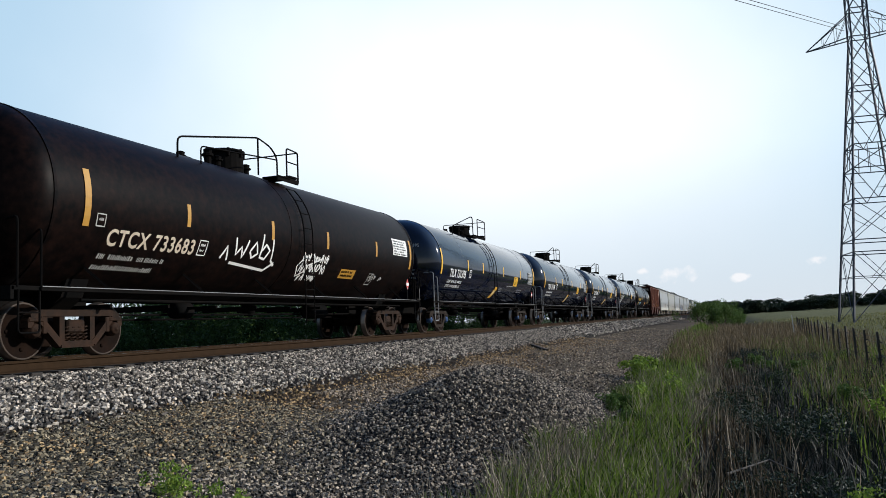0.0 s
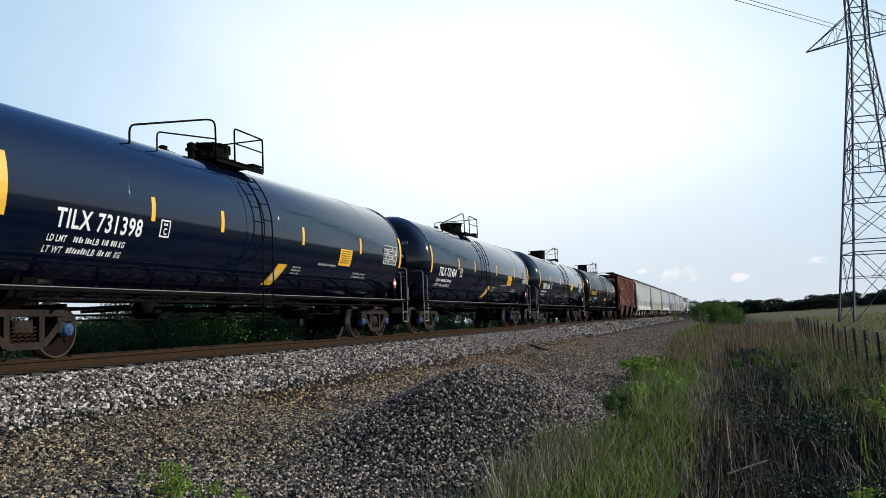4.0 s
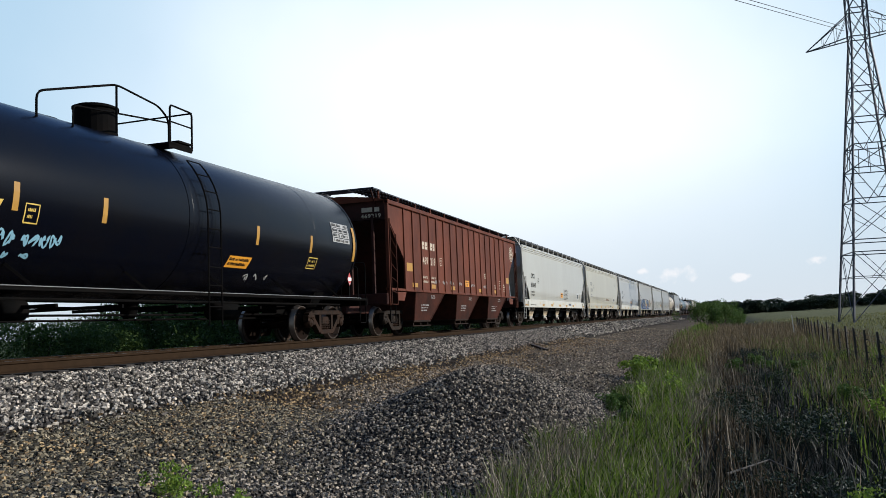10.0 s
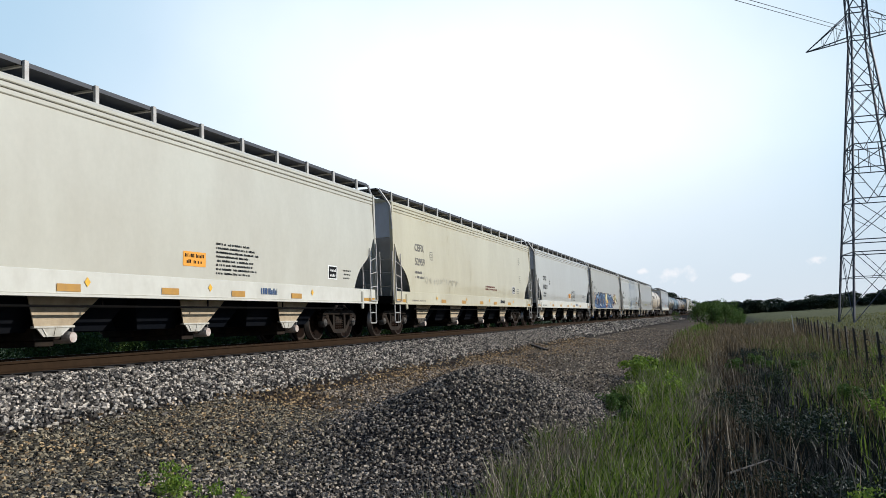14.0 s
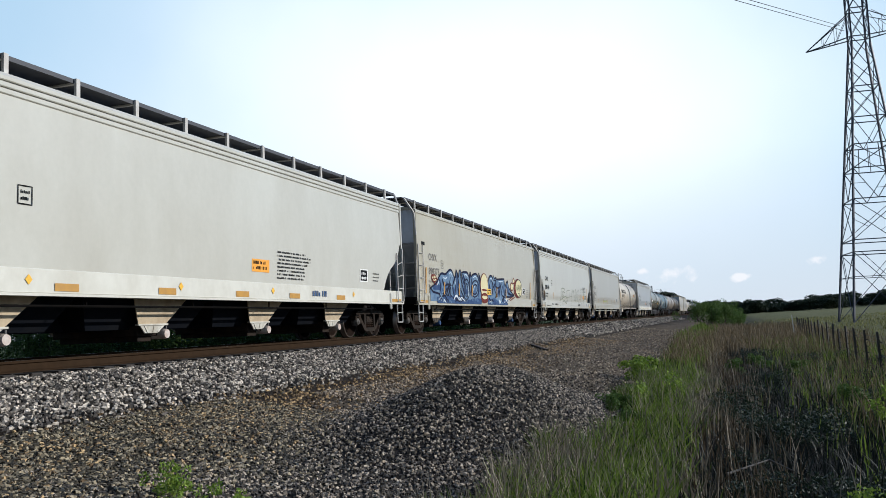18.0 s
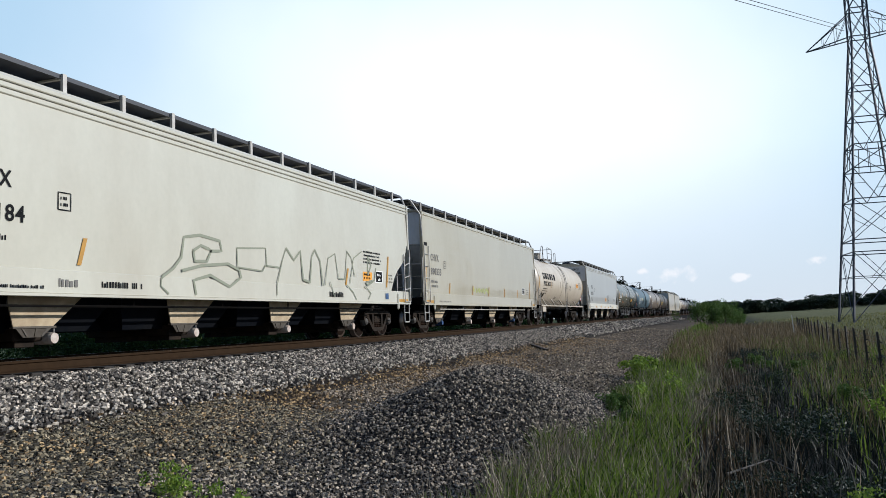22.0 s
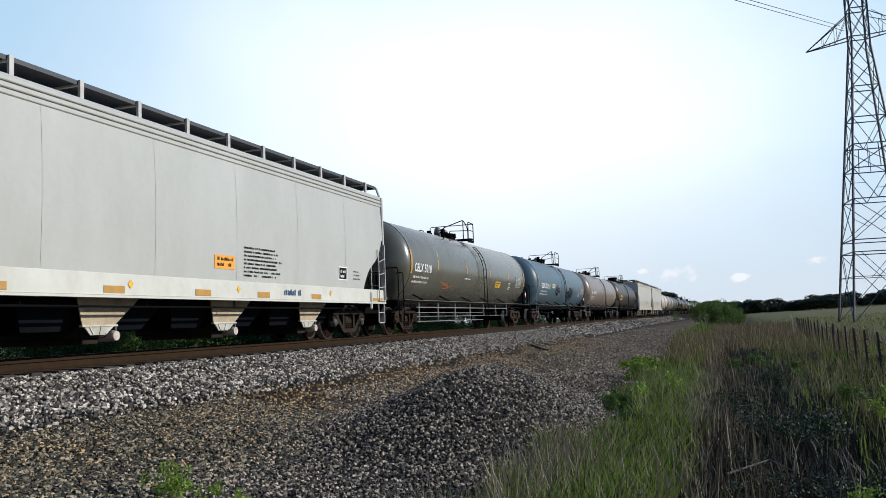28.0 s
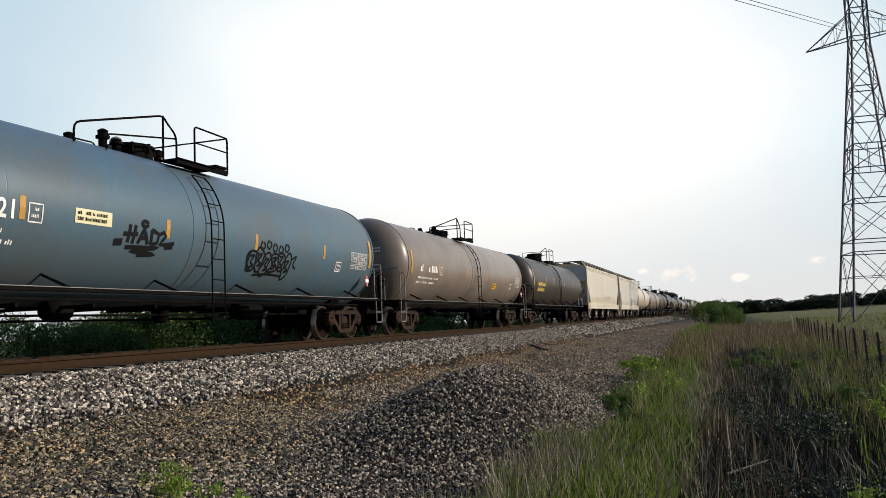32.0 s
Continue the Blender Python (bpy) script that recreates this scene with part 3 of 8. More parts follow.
def mesh_from(name, verts, faces, material, smooth=False):
    me = bpy.data.meshes.new(name)
    me.from_pydata(verts, [], faces)
    for k in ([material] if isinstance(material, str) else material):
        me.materials.append(M[k])
    if smooth:
        me.polygons.foreach_set("use_smooth", [True] * len(me.polygons))
    return me


def box(bm, x0, x1, y0, y1, z0, z1, bevel=0.0, mi=0):
    vs = [bm.verts.new((x, y, z)) for x in (x0, x1) for y in (y0, y1) for z in (z0, z1)]
    fs = [bm.faces.new([vs[i] for i in q]) for q in ((0, 1, 3, 2), (4, 6, 7, 5), (0, 4, 5, 1), (2, 3, 7, 6), (0, 2, 6, 4), (1, 5, 7, 3))]
    for f in fs:
        f.material_index = mi
    if bevel:
        es = list({e for f in fs for e in f.edges})
        bmesh.ops.bevel(bm, geom=es, offset=bevel, segments=1, affect="EDGES")
    return fs


def thicken(bm, geom, thickness):
    bm.normal_update()
    bmesh.ops.solidify(bm, geom=geom, thickness=thickness)


def beam(bm, a, b, w, h, mi=0):
    """A square bar from a to b, w wide across and h high."""
    a, b = Vector(a), Vector(b)
    d = (b - a).normalized()
    side = d.cross(Vector((0, 0, 1)))
    if side.length < 1e-3:
        side = Vector((1, 0, 0))
    side.normalize()
    up = side.cross(d).normalized()
    ring = [[bm.verts.new(p + side * sx * w / 2 + up * sz * h / 2) for sx, sz in ((-1, -1), (1, -1), (1, 1), (-1, 1))] for p in (a, b)]
    for i in range(4):
        bm.faces.new((ring[0][i], ring[0][(i + 1) % 4], ring[1][(i + 1) % 4], ring[1][i])).material_index = mi
    bm.faces.new(ring[0][::-1]).material_index = mi
    bm.faces.new(ring[1]).material_index = mi


def tube(bm, pts, r, seg=6, mi=0):
    """A round pipe along a polyline."""
    pts = [Vector(p) for p in pts]
    rings, ref = [], None
    for i, p in enumerate(pts):
        d = (pts[min(i + 1, len(pts) - 1)] - pts[max(i - 1, 0)]).normalized()
        if ref is None or abs(d.dot(ref)) > 0.95:
            ref = Vector((0, 0, 1)) if abs(d.z) < 0.9 else Vector((1, 0, 0))
        s = d.cross(ref).normalized()
        u = s.cross(d).normalized()
        ref = u
        rings.append([bm.verts.new(p + s * r * math.cos(2 * math.pi * k / seg) + u * r * math.sin(2 * math.pi * k / seg)) for k in range(seg)])
    for a, b in zip(rings, rings[1:]):
        for k in range(seg):
            bm.faces.new((a[k], a[(k + 1) % seg], b[(k + 1) % seg], b[k])).material_index = mi
    bm.faces.new(rings[0][::-1]).material_index = mi
    bm.faces.new(rings[-1]).material_index = mi


def bent(pts, r=0.12, n=3):
    """The polyline with its corners rounded."""
    pts = [Vector(p) for p in pts]
    out = [pts[0]]
    for a, b, c in zip(pts, pts[1:], pts[2:]):
        p, q = b + (a - b).normalized() * min(r, (a - b).length / 2), b + (c - b).normalized() * min(r, (c - b).length / 2)
        for k in range(n + 1):
            s = k / n
            out.append(p * (1 - s) ** 2 + b * 2 * s * (1 - s) + q * s * s)
    return out + [pts[-1]]


def lathe(bm, profile, axis="y", seg=24, at=(0, 0, 0), mi=0):
    """profile: (along, radius[, material]) rows, turned about an axis through at."""
    at = Vector(at)
    rings = []
    for row in profile:
        s, r = row[0], row[1]
        ring = []
        for k in range(seg):
            c, n = r * math.cos(2 * math.pi * k / seg), r * math.sin(2 * math.pi * k / seg)
            ring.append(bm.verts.new(at + Vector({"x": (s, c, n), "y": (n, s, c), "z": (c, n, s)}[axis])))
        rings.append(ring)
    for i, (a, b) in enumerate(zip(rings, rings[1:])):
        m = profile[i][2] if len(profile[i]) > 2 else mi
        for k in range(seg):
            bm.faces.new((a[k], a[(k + 1) % seg], b[(k + 1) % seg], b[k])).material_index = m
    bm.faces.new(rings[0][::-1]).material_index = mi
    bm.faces.new(rings[-1]).material_index = mi


CACHE = {}


def shared(key, build, material, smooth=False):
    """One mesh for alike parts: built on the first call, then used again."""
    if key not in CACHE:
        bm = bmesh.new()
        build(bm)
        me = bpy.data.meshes.new(key)
        bm.to_mesh(me)
        bm.free()
        for k in ([material] if isinstance(material, str) else material):
            me.materials.append(M[k])
        if smooth:
            me.polygons.foreach_set("use_smooth", [True] * len(me.polygons))
        CACHE[key] = me
    return CACHE[key]


def text_geo(words, size):
    """Vertices and faces of a line of text, its left end at 0, its foot at 0."""
    key = ("text", words)
    if key not in CACHE:
        cu = bpy.data.curves.new("line", "FONT")
        cu.body, cu.size, cu.offset, cu.resolution_u, cu.space_character = words, 1.0, 0.022, 3, 1.12
        ob = bpy.data.objects.new("line", cu)
        scene.collection.objects.link(ob)
        me = bpy.data.meshes.new_from_object(ob.evaluated_get(bpy.context.evaluated_depsgraph_get()))
        vs = [(v.co.x, v.co.y) for v in me.vertices]
        fs = [tuple(p.vertices) for p in me.polygons]
        bpy.data.objects.remove(ob)
        bpy.data.meshes.remove(me)
        CACHE[key] = (vs, fs)
    vs, fs = CACHE[key]
    hi = max(v[1] for v in vs)
    lo_x, hi_x = min(v[0] for v in vs), max(v[0] for v in vs)
    k = size / hi
    return [((v[0] - lo_x) * k, v[1] * k) for v in vs], fs, (hi_x - lo_x) * k


def lettering(car, skin, words, y0, y1, z0, height, material, label="", lift=0.009, name="lettering"):
    """Painted words from y0 to y1 along the side, their foot at z0, laid on the side's surface."""
    vs, fs, wide = text_geo(words, height)
    k = (y1 - y0) / wide
    pts = [(skin(z0 + v) + lift, y0 + u * k, z0 + v) for u, v in vs]
    return hang(name, mesh_from(name, pts, fs, material), None, car, label)


def end_lettering(car, face, words, x0, x1, z0, height, material, name="end_lettering"):
    """Words on the leading end: face(x, z) gives its y."""
    vs, fs, wide = text_geo(words, height)
    k = (x1 - x0) / wide
    pts = [(x0 + u * k, face(x0 + u * k, z0 + v) - 0.010, z0 + v) for u, v in vs]
    return hang(name, mesh_from(name, pts, fs, material), None, car)


def end_bars(car, face, x0, x1, z_top, n, step, h, material, seed=1):
    rnd = random.Random(seed)
    vs, fs = [], []
    for i in range(n):
        z, x = z_top - i * step, x0
        while x < x1 - 0.05:
            w = min(rnd.uniform(1, 3) * h, x1 - x)
            b = len(vs)
            vs += [(x + p, face(x + p, z - q) - 0.010, z - q) for p, q in ((0, h), (w, h), (w, 0), (0, 0))]
            fs.append((b, b + 1, b + 2, b + 3))
            x += w + 0.5 * h
    return hang("end_lettering", mesh_from("end_lettering", vs, fs, material), None, car)


def head_face(h, R, zc):
    return lambda x, z: -h - 0.5 * math.sqrt(max(0.0, R * R - x * x - (z - zc) ** 2))


def colour_field(car, skin, top, z0, material, lift, label=""):
    """A painted field from a flat base z0 up to a broken top line of (y, z) points."""
    vs, fs = [], []
    for (a, b), (c, d) in zip(top, top[1:]):
        n = max(1, int((c - a) / 0.12))
        for i in range(n + 1):
            y, zt = a + (c - a) * i / n, b + (d - b) * i / n
            vs += [(skin(z0 + (zt - z0) * q / 4) + lift, y, z0 + (zt - z0) * q / 4) for q in range(5)]
            if i:
                m = len(vs) - 10
                fs += [(m + q, m + 5 + q, m + 6 + q, m + 1 + q) for q in range(4)]
    return hang("graffiti", mesh_from("graffiti", vs, fs, material), None, car, label)


def oval(y, z, ry, rz, n=24, a0=0.0, a1=2 * math.pi):
    return [(y + ry * math.cos(a0 + (a1 - a0) * i / n), z + rz * math.sin(a0 + (a1 - a0) * i / n)) for i in range(n + 1)]


def disc(car, skin, y, z, ry, rz, material, lift, label=""):
    line = oval(y, z, ry, rz)[:-1]
    vs = [(skin(z) + lift, y, z)] + [(skin(q) + lift, p, q) for p, q in line]
    fs = [(0, i + 1, (i + 1) % len(line) + 1) for i in range(len(line))]
    return hang("graffiti", mesh_from("graffiti", vs, fs, material), None, car, label)


def blue_piece(car, skin):
    """The large blue painted piece: two groups of curved letters with dark outlines, an egg-shaped figure between them, a ring behind."""
    face = lambda z: max(skin(z), 1.634)
    rnd = random.Random(33)
    first = [(-7.90, 1.55), (-7.23, 1.75), (-6.84, 2.03), (-6.60, 2.11), (-6.20, 2.10), (-5.83, 2.24), (-5.55, 2.29), (-5.30, 2.17), (-5.16, 1.99)]
    peaks = [(-5.16, 2.01), (-5.01, 2.08), (-4.90, 2.31), (-4.73, 2.17), (-4.61, 2.06), (-4.51, 2.29), (-4.39, 2.35), (-4.26, 2.21)]
    loop = [(-4.20, 2.22), (-4.12, 2.26), (-3.60, 2.29), (-3.36, 2.22), (-3.20, 2.05)]
    dome = [(-2.96, 2.11), (-2.72, 2.22), (-2.22, 2.28), (-1.91, 2.13), (-1.80, 1.90)]
    fin = [(-1.85, 2.33), (-1.70, 2.20), (-1.58, 2.07), (-1.62, 1.64)]
    hook = [(-0.48, 1.60), (-0.35, 2.07), (-0.08, 2.28), (0.22, 2.28), (0.40, 2.16)]
    crown = [(0.42, 2.16), (0.46, 2.34), (0.67, 2.19), (0.97, 2.25), (1.04, 2.17), (2.36, 2.24), (2.52, 1.86)]
    arrow = [(2.54, 1.86), (2.76, 2.07), (3.01, 2.17), (3.18, 1.89), (3.48, 1.71), (4.19, 1.50)]
    for n, top in enumerate((first, peaks, loop, [(-3.20, 2.05), (-3.06, 2.31), (-2.96, 2.11)], dome, fin[:3], hook, crown, arrow)):
        line = top if top in (peaks, crown, arrow) else curve(top)
        rising = [p for i, p in enumerate(line) if i == 0 or p[0] > max(q[0] for q in line[:i])]
        colour_field(car, face, rising, 1.46 if top in (arrow,) else 1.10, "graf_sky", 0.0060 + 0.0003 * n, "blue graffiti letters with dark outlines")
        strokes(car, face, [line], 0.085, "graf_dark", lift=0.0125, taper=0.35)
    strokes(car, face, [fin[2:], [(-7.90, 1.55), (-7.60, 1.42), (-6.90, 1.36)], [(4.19, 1.50), (3.40, 1.42), (2.60, 1.42)], [(-3.20, 2.05), (-3.06, 2.31), (-2.96, 2.11)]], 0.07, "graf_dark", lift=0.0125)
    # shades of blue inside the letters
    shade = [[(-7.6, 1.55), (-7.0, 1.60), (-6.5, 1.50)], [(-6.9, 1.90), (-6.7, 1.60), (-6.75, 1.35)], [(-5.99, 1.83), (-6.20, 1.56), (-6.44, 1.30)], [(-5.32, 1.62), (-5.18, 1.45), (-5.21, 1.27)], [(-4.79, 2.12), (-4.84, 1.74), (-4.96, 1.32)],
             [(-4.04, 2.09), (-3.96, 1.71), (-3.70, 1.37)], [(-3.55, 1.62), (-3.62, 1.40)], [(-2.82, 1.99), (-2.89, 1.68), (-2.73, 1.41)], [(-2.32, 1.71), (-2.53, 1.44)], [(-2.03, 1.95), (-1.89, 1.63), (-1.97, 1.34)]]
    shade += [[(-1.72, 2.1), (-1.68, 1.7)], [(0.56, 2.01), (0.69, 1.64)], [(1.58, 2.08), (1.30, 1.66), (1.08, 1.39)], [(2.41, 1.99), (2.05, 1.56)], [(2.87, 1.88), (3.35, 1.56)], [(-0.23, 1.88), (-0.01, 1.53)]]
    for n, ln in enumerate(shade):
        strokes(car, face, [curve(ln)], 0.20, "graf_mid" if n % 3 else "graf_blue", lift=0.0095 + 0.00005 * n, taper=0.6)
    # dark inner lines
    inner = [[(-7.0, 1.95), (-6.78, 1.66), (-6.9, 1.40)], [(-6.60, 1.94), (-6.46, 1.75), (-6.26, 1.56)], [(-5.60, 2.02), (-5.89, 1.60), (-6.32, 1.23)], [(-5.64, 1.79), (-5.84, 1.42), (-6.10, 1.22)], [(-5.51, 1.71), (-5.99, 1.73), (-6.40, 1.63)],
             [(-6.60, 1.38), (-6.30, 1.41), (-6.08, 1.60)], [(-5.46, 1.68), (-5.32, 1.44), (-5.25, 1.25)], [(-5.42, 1.68), (-5.13, 1.96), (-4.94, 2.10)], [(-4.91, 2.29), (-4.96, 1.83), (-5.16, 1.31)], [(-4.84, 2.26), (-4.63, 1.85), (-4.50, 1.39)]]
    inner += [[(-4.68, 2.03), (-4.74, 1.66), (-4.64, 1.30)], [(-4.37, 2.23), (-4.23, 1.88), (-3.87, 1.31)], [(-4.23, 2.19), (-4.01, 1.90), (-3.81, 1.76)], [(-4.09, 2.20), (-3.87, 2.01), (-3.75, 1.82)], [(-4.50, 1.67), (-4.24, 1.43), (-3.99, 1.28)],
              [(-3.04, 2.27), (-3.21, 1.86), (-3.09, 1.40)], [(-2.95, 2.09), (-2.82, 1.76), (-2.99, 1.36)], [(-1.83, 2.30), (-1.69, 1.97), (-1.67, 1.53)]]
    inner += [[(-0.04, 2.09), (-0.23, 1.71), (-0.06, 1.38)], [(0.14, 2.10), (0.37, 1.85), (0.12, 1.39)], [(0.43, 2.13), (0.91, 2.08), (0.56, 1.86), (0.22, 1.69)], [(0.97, 2.22), (0.80, 1.87), (1.30, 1.79), (1.85, 1.96)], [(1.25, 1.71), (1.44, 1.41)],
              [(1.85, 2.07), (1.51, 1.67), (1.28, 1.32)], [(2.12, 1.95), (1.82, 1.53), (2.37, 1.36)], [(2.52, 1.86), (2.26, 1.43), (1.86, 1.26)], [(3.01, 2.14), (2.63, 1.72), (2.49, 1.44)], [(3.18, 1.89), (2.98, 1.60), (4.12, 1.50)], [(0.55, 1.75), (0.84, 1.49), (0.63, 1.28)]]
    for n, ln in enumerate(inner):
        strokes(car, face, [curve(ln)], 0.11 if n % 2 else 0.08, "graf_dark", lift=0.0130 + 0.00004 * n, taper=0.7)
    # spiral loops
    for y, z, ry, rz, lean in ((-3.60, 1.61, 0.34, 0.40, 0.05), (-3.61, 1.57, 0.19, 0.26, 0.05), (-2.42, 1.66, 0.55, 0.34, 0.35), (-2.45, 1.63, 0.34, 0.20, 0.4), (-5.86, 1.46, 0.22, 0.22, 0.3)):
        strokes(car, face, [[(p + lean * (q - z), q) for p, q in oval(y, z, ry, rz)]], 0.06, "graf_dark", lift=0.0150)
    # swirls of light and dark along the foot
    for y0, y1 in ((-7.2, -1.55), (-0.55, 2.9)):
        line = curve([(y0 + (y1 - y0) * u, 1.26 + 0.10 * math.sin(9 * u + y0) * (1 - abs(2 * u - 1))) for u in np.linspace(0, 1, 12)])
        colour_field(car, face, line, 1.03, "graf_blue", 0.0160)
        for n in range(int((y1 - y0) * 4.5)):
            y, w, z = rnd.uniform(y0, y1 - 0.5), rnd.uniform(0.25, 0.75), rnd.uniform(1.05, 1.20)
            hump = curve([(y, z), (y + 0.3 * w, z + rnd.uniform(0.06, 0.16)), (y + 0.7 * w, z + rnd.uniform(0.02, 0.14)), (y + w, z - 0.02)])
            strokes(car, face, [hump], rnd.uniform(0.05, 0.10), ("graf_dark", "graf_sky", "graf_dark", "graf_white", "graf_mid")[n % 5], lift=0.0165 + 0.0001 * n, taper=0.7)
    lights = [[(-6.45, 1.97), (-6.20, 1.94), (-5.99, 2.01)], [(-5.78, 2.14), (-5.55, 2.18), (-5.37, 2.04)], [(-5.08, 1.73), (-4.99, 1.91), (-4.91, 2.12)], [(-3.89, 2.16), (-3.60, 2.19), (-3.42, 2.09)], [(-2.72, 2.09), (-2.31, 2.17), (-2.02, 2.04)],
              [(-3.44, 1.80), (-3.34, 1.55), (-3.44, 1.32)], [(-2.70, 1.58), (-2.45, 1.79), (-2.17, 1.89)], [(-0.13, 2.13), (0.15, 2.18), (0.33, 2.04)], [(1.32, 2.08), (2.13, 2.11)], [(-4.10, 1.80), (-3.99, 1.51), (-3.82, 1.37)], [(-4.58, 1.76), (-4.45, 1.57)], [(-7.2, 1.66), (-6.9, 1.84)]]
    for ln in lights:
        strokes(car, face, [curve(ln)], 0.055, "graf_pale", lift=0.0118, taper=0.6)
    # egg-shaped figure
    disc(car, face, -1.04, 1.79, 0.62, 0.57, "graf_rust", 0.019, "rust-red graffiti outline")
    disc(car, face, -1.04, 1.80, 0.56, 0.52, "graf_cream", 0.021, "cream egg-shaped graffiti figure")
    disc(car, face, -1.06, 1.30, 0.56, 0.22, "graf_rust", 0.022)
    disc(car, face, -1.06, 1.34, 0.40, 0.09, "graf_cream", 0.024)
    strokes(car, face, [[(-1.42, 1.64), (-0.72, 1.64)], [(-1.40, 1.44), (-0.70, 1.44)]], 0.09, "graf_rust", lift=0.025, taper=0.4)
    # ring with a scribble, and small rings beside it
    disc(car, face, 5.06, 1.87, 0.80, 0.47, "graf_rust", 0.008, "red graffiti ring")
    disc(car, face, 5.20, 1.88, 0.66, 0.42, "graf_cream", 0.010)
    strokes(car, face, [[(4.72, 2.02), (4.80, 1.74), (4.90, 1.96), (5.00, 1.74), (5.06, 2.06)], [(5.08, 1.72), (5.20, 2.06), (5.30, 1.74)], [(5.10, 1.86), (5.28, 1.86)], [(5.36, 1.72), (5.38, 2.06), (5.52, 1.76), (5.56, 2.08)], [(5.62, 2.06), (5.64, 1.78)], [(5.76, 2.04), (5.64, 1.92), (5.78, 1.80)],
                        curve([(5.0, 1.58), (5.25, 1.64), (5.4, 1.56), (5.2, 1.52)])], 0.045, "graf_ink", lift=0.013)
    strokes(car, face, [oval(5.22, 1.88, 0.67, 0.43)], 0.045, "graf_dark", lift=0.0125)
    disc(car, face, 3.84, 1.92, 0.26, 0.16, "graf_cream", 0.009)
    disc(car, face, 4.22, 2.20, 0.13, 0.10, "graf_cream", 0.009)
    strokes(car, face, [oval(3.84, 1.92, 0.29, 0.18), oval(4.22, 2.20, 0.16, 0.12)], 0.06, "graf_rust", lift=0.010)
    strokes(car, face, [curve([(3.1, 1.28), (3.9, 1.46), (4.4, 1.64)]), curve([(3.4, 1.25), (4.4, 1.44)])], 0.06, "graf_rust", lift=0.010, taper=0.5)
    disc(car, face, -7.45, 1.90, 0.22, 0.11, "graf_cream", 0.009)
    strokes(car, face, [oval(-7.45, 1.90, 0.24, 0.12), oval(-7.28, 1.80, 0.22, 0.11), oval(-7.62, 1.94, 0.12, 0.08)], 0.05, "graf_rust", "graffiti", "small red graffiti loops", lift=0.010)


def patch(car, skin, y0, y1, z0, z1, material, name="reflector", label="", lift=0.005, lean=0.0, rows=None):
    """A painted or pasted patch on the side from y0 to y1 and z0 to z1; lean shifts its top along y."""
    rows = rows or max(1, round((z1 - z0) / 0.15))
    vs, fs = [], []
    for i in range(rows + 1):
        z = z0 + (z1 - z0) * i / rows
        d = lean * i / rows
        vs += [(skin(z) + lift, y0 + d, z), (skin(z) + lift, y1 + d, z)]
    for i in range(rows):
        fs.append((2 * i, 2 * i + 1, 2 * i + 3, 2 * i + 2))
    return hang(name, mesh_from(name, vs, fs, material), None, car, label)


def bars(car, skin, y0, y1, z_top, n, step, h, material, seed=1, name="small_lettering", lift=0.006):
    """Lines of writing too small to read: rows of short bars of its size."""
    rnd = random.Random(seed)
    vs, fs = [], []
    for i in range(n):
        z, y, end = z_top - i * step, y0, y1 - rnd.random() * 0.25 * (y1 - y0)
        while y < end:
            w, tall = min(rnd.uniform(0.20, 0.56) * h, end - y), h * rnd.choice((1.0, 1.0, 0.88, 0.72))
            if w > 0.12 * h and rnd.random() > 0.16:
                b = len(vs)
                vs += [(skin(z - h) + lift, y, z - h), (skin(z - h) + lift, y + w, z - h), (skin(z - h + tall) + lift, y + w, z - h + tall), (skin(z - h + tall) + lift, y, z - h + tall)]
                fs.append((b, b + 1, b + 2, b + 3))
            y += w + rnd.uniform(0.16, 0.30) * h
    return tagged(hang(name, mesh_from(name, vs, fs, material), None, car), kind="stuff")


def curve(pts, n=5):
    """A smooth line through the given points."""
    out = []
    for i in range(len(pts) - 1):
        p = [pts[max(0, i - 1)], pts[i], pts[i + 1], pts[min(len(pts) - 1, i + 2)]]
        for k in range(n):
            u = k / n
            w = (-0.5 * u + u * u - 0.5 * u ** 3, 1 - 2.5 * u * u + 1.5 * u ** 3, 0.5 * u + 2 * u * u - 1.5 * u ** 3, -0.5 * u * u + 0.5 * u ** 3)
            out.append((sum(a * q[0] for a, q in zip(w, p)), sum(a * q[1] for a, q in zip(w, p))))
    return out + [pts[-1]]


def strokes(car, skin, lines, width, material, name="graffiti", label="", lift=0.007, taper=0.0):
    """Spray-paint lines: each a row of (y, z) points, as a flat ribbon on the side; taper thins its ends."""
    for ln in lines:
        vs, fs = [], []
        pts = []
        for (a, b), (c, d) in zip(ln, ln[1:]):
            n = max(1, int(math.hypot(c - a, d - b) / 0.10))
            pts += [(a + (c - a) * i / n, b + (d - b) * i / n) for i in range(n)]
        pts.append(ln[-1])
        for i, (y, z) in enumerate(pts):
            p, q = pts[max(0, i - 1)], pts[min(len(pts) - 1, i + 1)]
            dy, dz = q[0] - p[0], q[1] - p[1]
            k = width * (1 - taper * abs(2 * i / max(1, len(pts) - 1) - 1) ** 2) / 2 / max(1e-6, math.hypot(dy, dz))
            for s in (-1, 1):
                zz = z + s * dy * k
                vs.append((skin(zz) + lift, y - s * dz * k, zz))
            if i:
                b = len(vs) - 4
                fs.append((b, b + 1, b + 3, b + 2))
        hang(name, mesh_from(name, vs, fs, material), None, car, label)


